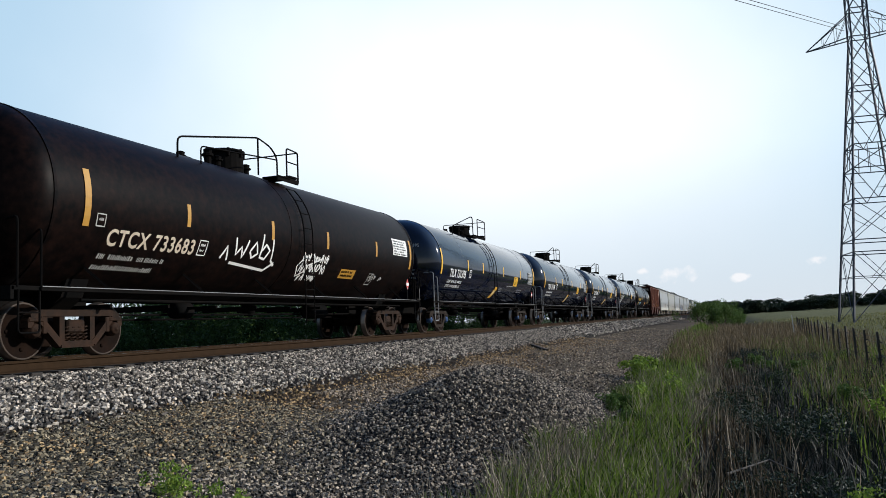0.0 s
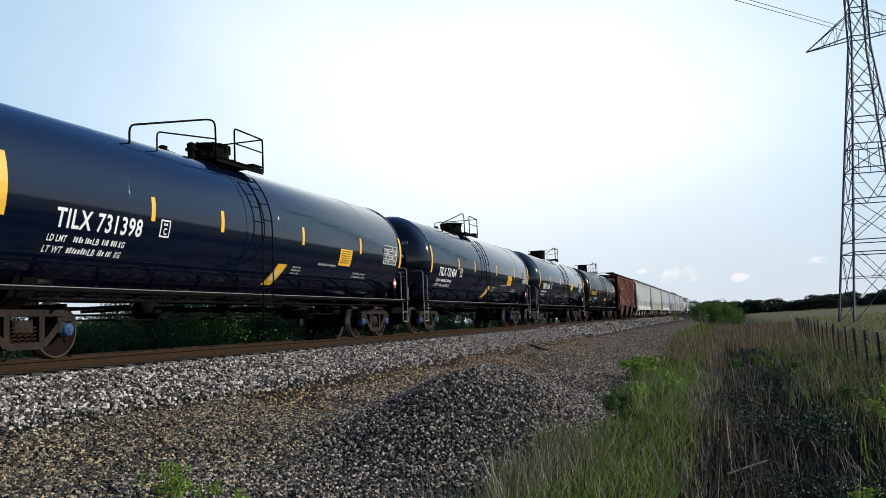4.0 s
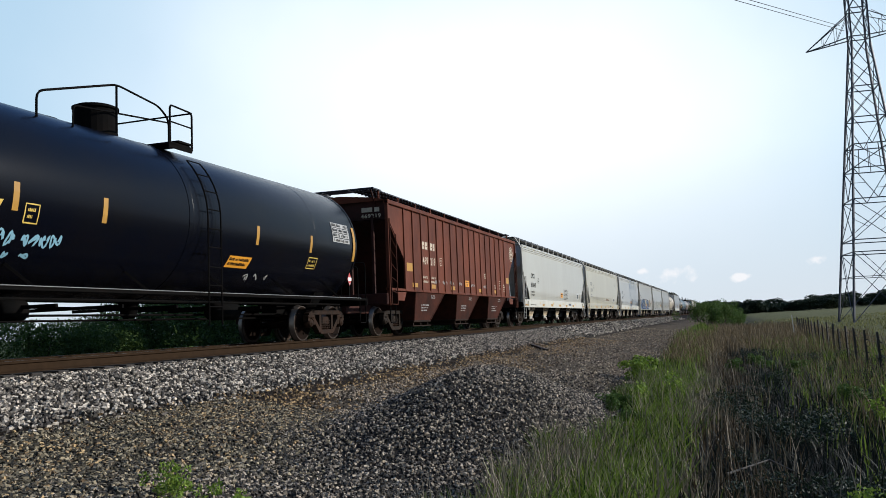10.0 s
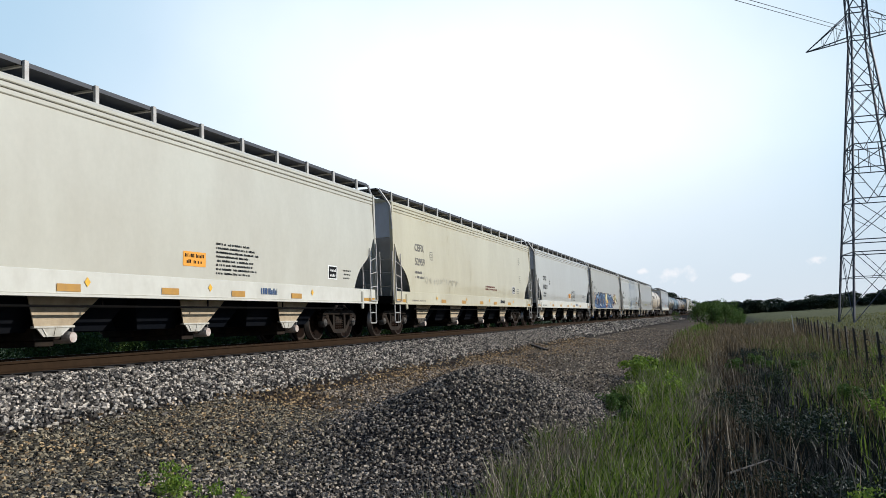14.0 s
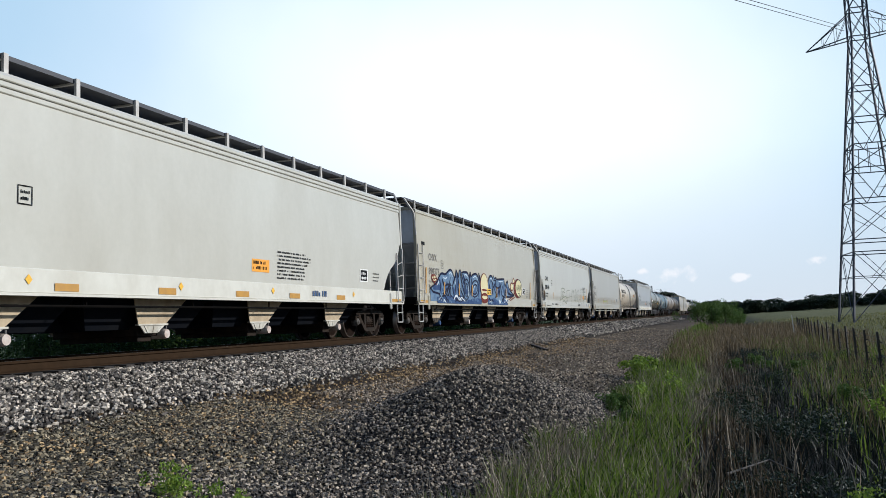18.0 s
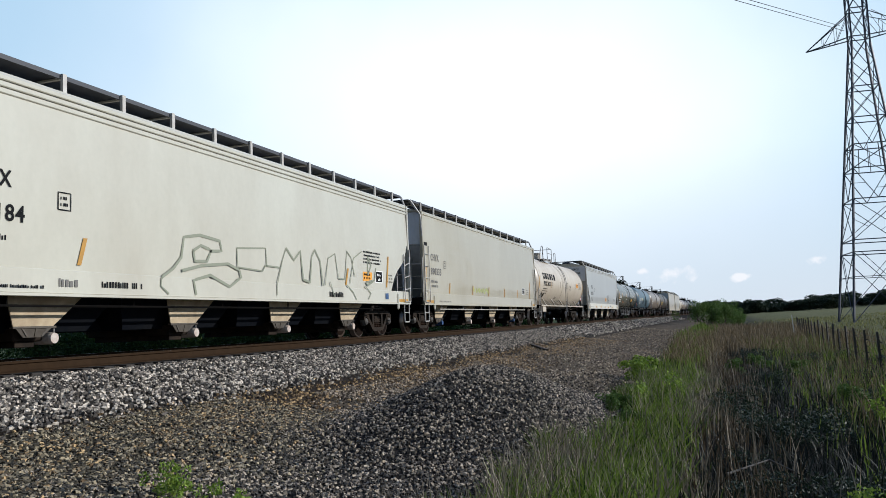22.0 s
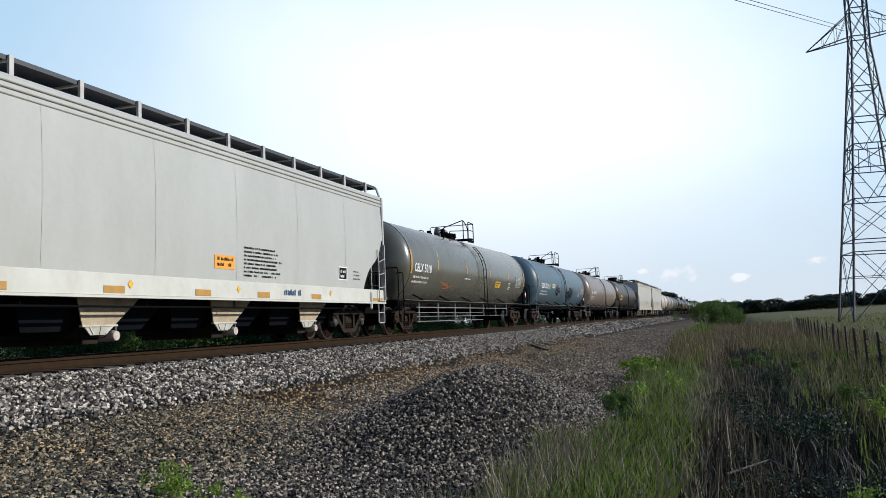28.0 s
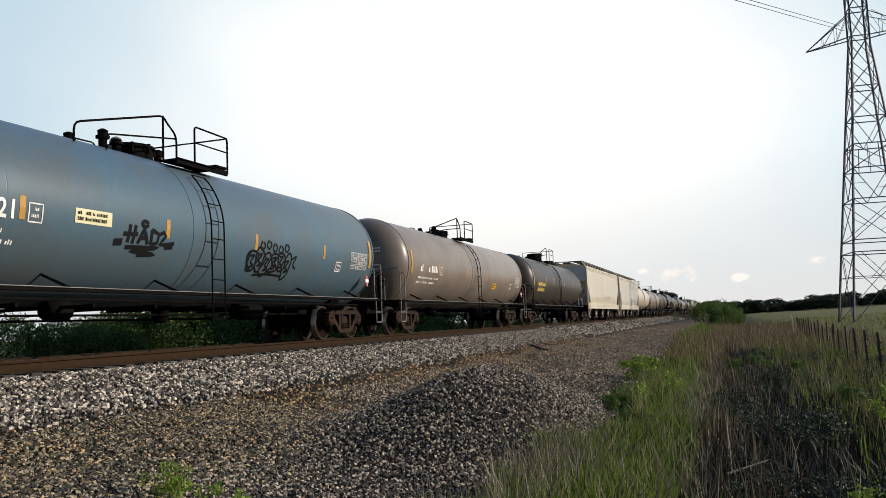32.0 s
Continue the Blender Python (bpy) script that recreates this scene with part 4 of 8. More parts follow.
def scrawl(y0, y1, z0, z1, letters, seed, loops=5):
    """Smooth curved letter-like lines inside a box."""
    rnd = random.Random(seed)
    out = []
    w = (y1 - y0) / letters
    for i in range(letters):
        keys = [(y0 + w * (i + rnd.uniform(-0.15, 1.15)), z0 + (z1 - z0) * (j % 2 * 0.75 + rnd.uniform(0, 0.25))) for j in range(loops)]
        line = []
        for a, b, c in zip(keys, keys[1:], keys[2:]):
            p, q = ((a[0] + b[0]) / 2, (a[1] + b[1]) / 2), ((b[0] + c[0]) / 2, (b[1] + c[1]) / 2)
            for k in range(5):
                s = k / 4
                line.append((p[0] * (1 - s) ** 2 + b[0] * 2 * s * (1 - s) + q[0] * s * s, p[1] * (1 - s) ** 2 + b[1] * 2 * s * (1 - s) + q[1] * s * s))
        out.append(line)
    return out


# ---- ground ----
PX = [-400, -60, -14, -8, -4.6, -3.6, -1.75, -1.3, 1.3, 1.75, 3.8, 5.2, 7.6, 9.6, 11.5, 14.5, 17, 24, 60, 110, 200, 400]
PZ = [-3.0, -2.2, -1.7, -1.3, -0.95, -0.85, -0.28, -0.25, -0.25, -0.28, -0.75, -0.92, -1.12, -1.55, -1.72, -1.80, -1.72, -1.5, -0.6, 1.5, 4.0, 9.0]


def height(x, y):
    """The ground's height; a heap of spare ballast lies beside the track."""
    x, y = np.asarray(x, float), np.asarray(y, float)
    z = np.interp(x, PX, PZ)
    rise = np.where(x > 20, np.minimum(1.0, np.maximum(0, y + 40) / 160), 1.0)
    z = np.where(x > 20, -1.6 + (z + 1.6) * rise, z)
    r = np.hypot((x - 7.9) / 2.6, (y - 12.6) / 5.6)
    z = z + 0.74 * np.where(r < 1, (np.cos(np.pi * np.minimum(r, 1)) + 1) / 2, 0)
    off = np.abs(x) > 4.3
    z = z + off * (0.05 * np.sin(x * 1.7 + y * 0.6) + 0.04 * np.sin(y * 1.3 - x * 0.8)) * np.clip((np.abs(x) - 4.3) / 2, 0, 1)
    return z


def build_ground():
    xs = np.unique(np.concatenate([np.linspace(-3000, -400, 8), np.linspace(-400, -20, 30), np.linspace(-20, -5, 26), np.linspace(-5, 20, 150), np.linspace(20, 60, 30), np.linspace(60, 400, 40), np.linspace(400, 3000, 8)]))
    ys = np.unique(np.concatenate([np.linspace(-1500, -60, 10), np.linspace(-60, 2, 40), np.linspace(2, 35, 200), np.linspace(35, 120, 130), np.linspace(120, 500, 80), np.linspace(500, 4500, 20)]))
    gx, gy = np.meshgrid(xs, ys)
    gz = height(gx, gy)
    n, m = len(ys), len(xs)
    verts = np.stack([gx, gy, gz], -1).reshape(-1, 3)
    i, j = np.meshgrid(np.arange(n - 1), np.arange(m - 1), indexing="ij")
    a = (i * m + j).reshape(-1)
    faces = np.stack([a, a + 1, a + m + 1, a + m], -1)
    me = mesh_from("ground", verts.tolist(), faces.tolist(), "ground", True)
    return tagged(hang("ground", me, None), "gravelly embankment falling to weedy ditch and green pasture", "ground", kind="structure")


def scatter(name, xy, size, material, label, category, sink=0.12, seed=3, flat=0.9, parent=None):
    """Many angular stones of one kind in one mesh."""
    rng = np.random.default_rng(seed)
    n = len(xy)
    base = np.array([(-1, -1, -1), (1, -1, -1), (1, 1, -1), (-1, 1, -1), (-1, -1, 1), (1, -1, 1), (1, 1, 1), (-1, 1, 1)], float) * 0.6
    quads = np.array([(0, 3, 2, 1), (4, 5, 6, 7), (0, 1, 5, 4), (1, 2, 6, 5), (2, 3, 7, 6), (3, 0, 4, 7)])
    v = base[None] * (1 + rng.uniform(-0.6, 0.35, (n, 8, 3)))
    v *= (size * rng.uniform(0.55, 1.25, n))[:, None, None] * np.array([1, 1, flat])
    a, b = rng.uniform(0, 6.28, n), rng.uniform(-1.0, 1.0, n)
    ca, sa, cb, sb = np.cos(a)[:, None], np.sin(a)[:, None], np.cos(b)[:, None], np.sin(b)[:, None]
    x, y, z = v[..., 0], v[..., 1], v[..., 2]
    y, z = y * cb - z * sb, y * sb + z * cb
    x, y = x * ca - y * sa, x * sa + y * ca
    v = np.stack([x + xy[:, 0:1], y + xy[:, 1:2], z + height(xy[:, 0], xy[:, 1])[:, None] + size * (0.45 - sink)], -1)
    f = (np.arange(n) * 8)[:, None, None] + quads[None]
    me = bpy.data.meshes.new(name)
    me.vertices.add(n * 8)
    me.vertices.foreach_set("co", v.reshape(-1))
    me.loops.add(n * 24)
    me.loops.foreach_set("vertex_index", f.reshape(-1))
    me.polygons.add(n * 6)
    me.polygons.foreach_set("loop_start", np.arange(n * 6) * 4)
    me.polygons.foreach_set("use_smooth", np.zeros(n * 6, bool))
    me.update(calc_edges=True)
    me.materials.append(M[material])
    return tagged(hang(name, me, None), label, category, kind="stuff")


def build_stones():
    rng = np.random.default_rng(11)

    def area(n, x0, x1, y0, y1, power=1.0):
        y = y0 + (y1 - y0) * rng.random(n) ** power
        return np.stack([rng.uniform(x0, x1, n), y], -1)
    p = area(50000, 0.95, 4.5, 4, 48, 1.5)
    p = p[(p[:, 0] < 3.5 + 0.5 * rng.standard_normal(len(p)) * 0.5)]
    scatter("ballast", p, 0.037, "stone_light", "pale grey crushed stone ballast beside the rail", "ballast", seed=5)
    p = np.concatenate([area(9000, 0.95, 4.0, 48, 170, 1.4), area(1600, 0.95, 3.6, -8, 4)])
    scatter("ballast", p, 0.09, "stone_light", "pale grey crushed stone ballast along the track", "ballast", seed=6)
    p = area(9000, -3.8, 0.6, 4, 60, 1.2)
    p = p[np.abs(np.abs(p[:, 0]) - 0.76) > 0.12]
    scatter("ballast", p, 0.06, "stone_light", "pale grey crushed stone between the rails", "ballast", seed=7)
    p = area(22000, 3.5, 6.6, 3, 45, 1.4)
    p = p[rng.random(len(p)) < np.exp(-((p[:, 0] - 4.6) / 1.2) ** 2) * (0.45 + 0.55 * (np.sin(p[:, 1] * 0.9 + p[:, 0]) > -0.2))]
    q = np.concatenate([area(22000, 3.7, 7.6, 3, 11.5, 1.1), area(5000, 3.7, 6.4, -6, 3)])
    q = q[(np.hypot((q[:, 0] - 7.9) / 2.6, (q[:, 1] - 12.6) / 5.6) > 0.72 + 0.2 * rng.random(len(q))) & (q[:, 0] < 6.6 + 0.5 * rng.standard_normal(len(q)))]
    scatter("gravel", q, 0.029, "stone_olive", "dull olive-brown gravel below the ballast", "gravel", seed=12)
    scatter("gravel", p, 0.029, "stone_tan", "rusty tan gravel at the foot of the ballast", "gravel", seed=8)
    p = area(15000, 4.4, 9.3, 13, 75, 1.7)
    p = p[np.hypot((p[:, 0] - 7.9) / 2.6, (p[:, 1] - 12.6) / 5.6) > 0.95]
    scatter("gravel", p, 0.036, "stone_brown", "fine brown gravel on the embankment bench", "gravel", seed=10)
    p = np.concatenate([area(84000, 4.8, 10.2, 2.5, 22, 1.2), area(9000, 4.8, 10.0, -6, 2.5)])
    r = np.hypot((p[:, 0] - 7.9) / 2.6, (p[:, 1] - 12.6) / 5.6)
    near = (p[:, 1] < 12.2) & (p[:, 0] > 6.4 + 0.35 * rng.standard_normal(len(p)))
    p = p[(r < 0.95) | near | (rng.random(len(p)) < 0.2)]
    scatter("gravel", p, 0.024, "stone_dark", "heap of dark grey gravel beside the track", "gravel", seed=9)


# ---- track ----
def build_track():
    for side in (-1, 1):
        bm = bmesh.new()
        prof = [(-0.070, -0.185), (0.070, -0.185), (0.070, -0.172), (0.012, -0.150), (0.009, -0.055), (0.036, -0.040), (0.037, -0.008), (0.028, 0.0), (-0.028, 0.0), (-0.037, -0.008), (-0.036, -0.040), (-0.009, -0.055), (-0.012, -0.150), (-0.070, -0.172)]
        ends = [[bm.verts.new((side * 0.755 + x, y, z)) for x, z in prof] for y in (-60, 1500)]
        n = len(prof)
        for k in range(n):
            bm.faces.new((ends[0][k], ends[0][(k + 1) % n], ends[1][(k + 1) % n], ends[1][k])).material_index = 1 if k == 7 else 0
        ob = part("rail", bm, ["rail_rust", "rail_shine"])
        tagged(ob, "rusty brown steel rail with a worn bright top", "rail", "rails of the track", "structure")
    me = shared("tie", lambda bm: box(bm, -1.3, 1.3, -0.115, 0.115, -0.36, -0.185, 0.012), "tie_wood")
    for i in range(120):
        tie = hang("railroad_tie", me, None, at=pose(0, -4 + i * 0.52, 0.0, 0, 0, random.uniform(-0.6, 0.6)))
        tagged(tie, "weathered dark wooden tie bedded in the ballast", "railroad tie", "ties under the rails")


# ---- plants ----
def blades(name, xy, tall, wide, material, label, category, seed, bend=0.35, base=None, parent=None):
    """Grass: each blade a bent tapering strip, all of one kind in one mesh."""
    rng = np.random.default_rng(seed)
    n = len(xy)
    hgt = tall * rng.uniform(0.45, 1.15, n)
    a = rng.uniform(0, 2 * np.pi, n)
    d = np.stack([np.cos(a), np.sin(a)], -1)
    lean = hgt * bend * rng.uniform(0.1, 1.0, n)
    b = rng.uniform(0, 2 * np.pi, n)
    s = np.stack([np.cos(b), np.sin(b)], -1) * (wide * rng.uniform(0.6, 1.3, n))[:, None] / 2
    z0 = height(xy[:, 0], xy[:, 1]) - 0.02 if base is None else np.full(n, base)
    v = np.zeros((n, 5, 3))
    v[:, 0, :2], v[:, 1, :2] = xy - s, xy + s
    mid = xy + d * (lean * 0.3)[:, None]
    v[:, 2, :2], v[:, 3, :2] = mid + s * 0.8, mid - s * 0.8
    v[:, 4, :2] = xy + d * lean[:, None]
    v[:, 0, 2] = v[:, 1, 2] = z0
    v[:, 2, 2] = v[:, 3, 2] = z0 + hgt * 0.55
    v[:, 4, 2] = z0 + hgt
    i = np.arange(n) * 5
    loops = np.stack([i, i + 1, i + 2, i + 3, i + 3, i + 2, i + 4], -1).reshape(-1)
    starts = np.stack([np.arange(n) * 7, np.arange(n) * 7 + 4], -1).reshape(-1)
    me = bpy.data.meshes.new(name)
    me.vertices.add(n * 5)
    me.vertices.foreach_set("co", v.reshape(-1))
    me.loops.add(n * 7)
    me.loops.foreach_set("vertex_index", loops)
    me.polygons.add(n * 2)
    me.polygons.foreach_set("loop_start", starts)
    me.update(calc_edges=True)
    me.materials.append(M[material])
    return tagged(hang(name, me, None), label, category, kind="stuff")


def clumped(rng, n, x0, x1, y0, y1, power=1.5, spread=0.18, per=14):
    """Points in tufts, denser near the camera."""
    m = max(1, n // per)
    cx, cy = rng.uniform(x0, x1, m), y0 + (y1 - y0) * rng.random(m) ** power
    k = rng.integers(0, m, n)
    return np.stack([cx[k] + rng.normal(0, spread, n), cy[k] + rng.normal(0, spread, n)], -1)


def build_grass():
    rng = np.random.default_rng(21)
    edge = lambda y: 9.25 - 0.032 * np.clip(y - 22, 0, 40) - 0.22 * np.clip((9.0 - y) / 3, 0, 1) + 0.62 * np.exp(-((y - 13.2) / 2.8) ** 2)
    lim = lambda p, d: p[p[:, 0] > edge(p[:, 1]) + d + 0.16 * np.sin(p[:, 1] * 1.1) + 0.12 * np.sin(p[:, 1] * 3.1)]
    blades("grass", lim(np.concatenate([clumped(rng, 24000, 8.9, 10.5, 3.5, 24, 1.5, 0.09, 20), clumped(rng, 600, 10.2, 11.0, 4, 24, 1.4, 0.12, 10)]), 0.0), 0.46, 0.024, "grass_green", "lush green roadside grass on the embankment foot", "grass", 31, 0.75)
    blades("grass", clumped(rng, 5000, 9.0, 17, -9, 3.6, 1.0, 0.15, 16), 0.45, 0.022, "grass_green", "green weeds round the foot of the bank", "grass", 41, 0.7)
    blades("grass", lim(clumped(rng, 5000, 8.0, 10.4, 24, 110, 1.3), 0.2), 0.50, 0.03, "grass_green", "green grass along the embankment", "grass", 32)
    blades("dry_grass", lim(np.concatenate([clumped(rng, 4600, 8.9, 10.9, 4, 24, 1.4, 0.12, 7), clumped(rng, 2400, 8.8, 9.7, 4.5, 10, 1.0, 0.10, 6)]), -0.05), 0.60, 0.014, "grass_pale", "pale dry grass stalks among the green", "grass", 33, 0.4)
    blades("dry_grass", lim(clumped(rng, 4200, 8.2, 10.8, 28, 62, 1.1, 0.35), 0.1), 0.60, 0.022, "grass_dry", "tan dry grass beside the gravel bench", "grass", 30, 0.5)
    blades("dry_grass", clumped(rng, 2600, 10.6, 11.7, 5, 34, 1.2, 0.22, 8), 0.45, 0.012, "grass_brown", "brown dead stalks along the edge of the ditch", "grass", 43, 0.45)
    blades("dry_grass", clumped(rng, 12000, 10.4, 15.4, 4, 45, 1.3, 0.3), 0.36, 0.020, "grass_ditch_shade", "olive weeds in the ditch, shade put into their colour", "grass", 34, 0.9)
    blades("dry_grass", clumped(rng, 330, 10.6, 13.6, 6, 30, 1.2, 0.2, 4), 0.80, 0.014, "grass_pale", "pale dead stalks standing in the ditch", "grass", 40, 0.35)
    blades("dry_grass", clumped(rng, 2000, 13.2, 17, 14, 40, 1.2, 0.35, 9), 0.65, 0.016, "grass_dry", "dry straw-coloured grass by the fence", "grass", 35, 0.5)
    blades("dry_grass", clumped(rng, 9000, 9.8, 19, 40, 115, 1.2, 0.6, 20), 0.75, 0.03, "grass_dry", "dry tan grass along the railway", "grass", 36, 0.4)
    blades("grass", clumped(rng, 8000, 12.9, 18, 10, 60, 1.2, 0.4), 0.50, 0.016, "grass_green", "green weeds by the fence", "grass", 37, 0.5)
    blades("grass", clumped(rng, 26000, 16, 80, 22, 170, 1.0, 2.2, 60), 0.28, 0.06, "grass_field", "short green pasture grass", "grass", 38, 0.5)
    blades("grass", clumped(rng, 6000, -20, -4.2, 6, 90, 1.2, 0.5, 25), 0.45, 0.025, "grass_green", "green weeds beyond the track", "grass", 39, 0.5)


def leaf_cloud(rng, centres, radii, n, size, squash=1.0):
    """Small leaves scattered over the outer part of several lobes: vertices and faces."""
    k = rng.integers(0, len(centres), n)
    d = rng.normal(size=(n, 3))
    d /= np.linalg.norm(d, axis=1)[:, None]
    r = radii[k] * rng.uniform(0.45, 1.08, n) ** 0.6
    p = centres[k] + d * r[:, None] * np.array([1, 1, squash])
    u = rng.normal(size=(n, 3))
    u /= np.linalg.norm(u, axis=1)[:, None]
    w = np.cross(u, rng.normal(size=(n, 3)))
    w /= np.linalg.norm(w, axis=1)[:, None]
    s = (size * rng.uniform(0.6, 1.3, n))[:, None]
    v = np.stack([p - u * s, p + w * s * 0.45, p + u * s, p - w * s * 0.45], 1)
    f = (np.arange(n) * 4)[:, None] + np.arange(4)[None]
    return v.reshape(-1, 3), f


def fast_mesh(name, v, f, material):
    me = bpy.data.meshes.new(name)
    n, k = f.shape
    me.vertices.add(len(v))
    me.vertices.foreach_set("co", np.asarray(v, float).reshape(-1))
    me.loops.add(n * k)
    me.loops.foreach_set("vertex_index", f.reshape(-1))
    me.polygons.add(n)
    me.polygons.foreach_set("loop_start", np.arange(n) * k)
    me.update(calc_edges=True)
    me.materials.append(M[material])
    return me


def tree_kind(seed, tall, wide, lobes, leaves, leaf, material, trunk=0.3, stem=0.12):
    """Meshes of one tree or bush: trunk with limbs, and a crown of leaves."""
    rng = np.random.default_rng(seed)
    c = np.stack([rng.normal(0, wide * 0.27, lobes), rng.normal(0, wide * 0.27, lobes), rng.uniform(trunk + 0.12, 0.86, lobes) * tall], -1)
    c[:, :2] *= (1.15 - np.abs(c[:, 2:3] / tall - 0.5))
    r = rng.uniform(0.13, 0.24, lobes) * wide
    v, f = leaf_cloud(rng, c, r, leaves, leaf, 0.85)
    crown = fast_mesh("crown", v, f, material)
    bm = bmesh.new()
    base = [(0, 0, -0.3), (0.02 * tall, 0.01 * tall, tall * trunk), (0.0, 0.02 * tall, tall * 0.75)]
    for (p, q), (r0, r1) in zip(zip(base, base[1:]), ((stem, stem * 0.7), (stem * 0.7, stem * 0.2))):
        limb(bm, p, q, r0, r1)
    for k in range(min(lobes, 8) if tall > 1 else 0):
        limb(bm, base[1], tuple(c[k]), stem * 0.45, stem * 0.12)
    me = bpy.data.meshes.new("trunk")
    bm.to_mesh(me)
    bm.free()
    me.materials.append(M["bark"])
    return me, crown


def limb(bm, a, b, r0, r1, seg=6):
    a, b = Vector(a), Vector(b)
    d = (b - a).normalized()
    s = d.cross(Vector((0.3, 1, 0.2))).normalized()
    u = s.cross(d)
    rings = [[bm.verts.new(p + (s * math.cos(k * 2 * math.pi / seg) + u * math.sin(k * 2 * math.pi / seg)) * r) for k in range(seg)] for p, r in ((a, r0), (b, r1))]
    for k in range(seg):
        bm.faces.new((rings[0][k], rings[0][(k + 1) % seg], rings[1][(k + 1) % seg], rings[1][k]))


def plant(kind, name, x, y, scale, label, group, turn=0.0, wide=1.0):
    z = float(height(x, y))
    ob = tagged(new(name), label, name, group)
    ob.matrix_basis = pose(x, y, z, 0, 0, turn) @ Matrix.Diagonal((scale * wide, scale * wide, scale, 1))
    hang("trunk", kind[0], None, ob)
    hang("crown", kind[1], None, ob)
    return ob


def build_plants():
    bushes = [tree_kind(60 + k, 2.5, 3.4, 30, 15000, 0.050, "leaf_deep", 0.05, 0.05) for k in range(3)]
    rnd = random.Random(5)
    spots = [(-6.6, 18.1, 0.86), (-6.4, 19.5, 0.74), (-6.5, 20.8, 0.74), (-6.2, 22.9, 1.10), (-6.4, 24.8, 1.15), (-6.2, 27.2, 1.15), (-8.4, 23.0, 1.0), (-6.6, 30.0, 1.1), (-7.4, 35.0, 1.2), (-6.6, 40.0, 1.25), (-7.4, 46.0, 1.3),
             (-6.8, 52.0, 1.3), (-7.5, 60.0, 1.35), (-7.0, 69.0, 1.3), (-7.6, 80.0, 1.35), (-11.5, 27.0, 0.9), (-12.0, 36.0, 1.2), (-11.0, 46.0, 1.4), (-11.5, 60.0, 1.4)]
    for i, (x, y, s) in enumerate(spots):
        plant(bushes[i % 3], "bush", x, y, s, "dense green leafy bush beyond the track", "bushes beyond the track", rnd.uniform(0, 360), 1.05)
    trees = [tree_kind(70 + k, 10.5, 8.5, 30, 4600, 0.42, "leaf_far", 0.02, 0.22) for k in range(4)]
    for i in range(14):
        plant(trees[i % 4], "tree", -14 - rnd.random() * 8, 190 + i * 17 + rnd.random() * 8, rnd.uniform(0.85, 1.2), "dark green broadleaf tree beyond the railway", "trees along the railway", rnd.uniform(0, 360))
    for i in range(110):
        u = i / 109
        x, y = -25 + 165 * u + rnd.uniform(-3, 3), 520 - 60 * u + rnd.uniform(-30, 30)
        plant(trees[(i * 5 + i // 4) % 4], "tree", x, y, rnd.uniform(0.34, 0.80) + 0.14 * max(0, u - 0.4), "dark tree in the far tree line", "trees of the far tree line", rnd.uniform(0, 360), 1.7)
    mids = [tree_kind(80 + k, 3.0, 4.2, 20, 6500, 0.085, "leaf_mid", 0.05, 0.05) for k in range(2)]
    for i, (x, y, s) in enumerate([(7.8, 118, 0.95), (9.6, 121, 1.1), (11.3, 124, 1.15), (13.0, 128, 0.6), (10.4, 132, 1.1), (12.4, 140, 1.0), (14.0, 150, 0.5)]):
        plant(mids[i % 2], "bush", x, y, s, "green shrub at the railway's edge", "shrubs at the railway's edge", rnd.uniform(0, 360), 0.8)
    dock = [tree_kind(95 + k, 0.62, 0.6, 18, 1300, 0.034, "leaf_mid", 0.05, 0.01) for k in range(2)]
    for i, (x, y, s) in enumerate([(9.30, 14.6, 0.55), (9.45, 15.4, 0.6), (9.25, 16.4, 0.6), (9.7, 13.6, 0.5), (11.4, 28.0, 0.9), (12.2, 30.0, 1.0), (13.1, 27.0, 0.9), (13.6, 19.0, 0.8), (14.1, 16.5, 0.8)]):
        plant(dock[i % 2], "weed", x, y, s, "green broad-leaved weed in the grass", "broad-leaved weeds", rnd.uniform(0, 360), 1.2)
    burdock = [tree_kind(93 + k, 0.70, 0.6, 16, 1100, 0.040, "leaf_bright", 0.05, 0.01) for k in range(2)]
    for i, (x, y, s) in enumerate([(9.05, 21.4, 1.0), (9.22, 22.3, 1.15), (8.98, 23.2, 0.8)]):
        plant(burdock[i % 2], "weed", x, y, s, "bright green leafy weed at the edge of the gravel bench", "broad-leaved weeds", rnd.uniform(0, 360), 1.1)
    # low weeds, their leaves coloured as if shaded
    low = [tree_kind(97 + k, 0.34, 0.75, 18, 900, 0.021, "leaf_ditch_shade", 0.05, 0.006) for k in range(3)]
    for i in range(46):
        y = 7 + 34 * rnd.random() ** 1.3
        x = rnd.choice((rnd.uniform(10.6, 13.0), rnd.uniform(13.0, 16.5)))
        plant(low[i % 3], "weed", x, y, rnd.uniform(0.7, 1.4), "low green weed in the ditch, shade put into its colour", "low weeds in the ditch", rnd.uniform(0, 360), 1.2)
    weed = [tree_kind(90 + k, 0.55, 0.5, 12, 420, 0.030, "leaf_bright", 0.05, 0.008) for k in range(2)]
    for i, (x, y, s) in enumerate([(7.55, 5.35, 0.60), (7.15, 5.5, 0.66), (7.9, 5.15, 0.66), (8.3, 5.3, 0.5), (6.85, 5.8, 0.5), (12.05, 8.0, 0.55), (12.25, 8.2, 0.75), (12.42, 8.5, 0.6), (9.7, 15.6, 1.1), (10.1, 17.5, 1.2), (13.8, 15.0, 1.4), (14.6, 19.0, 1.4), (14.2, 11.0, 1.3)]):
        plant(weed[i % 2], "weed", x, y, s, "bright green leafy weed on the gravel", "weeds on the gravel", rnd.uniform(0, 360))


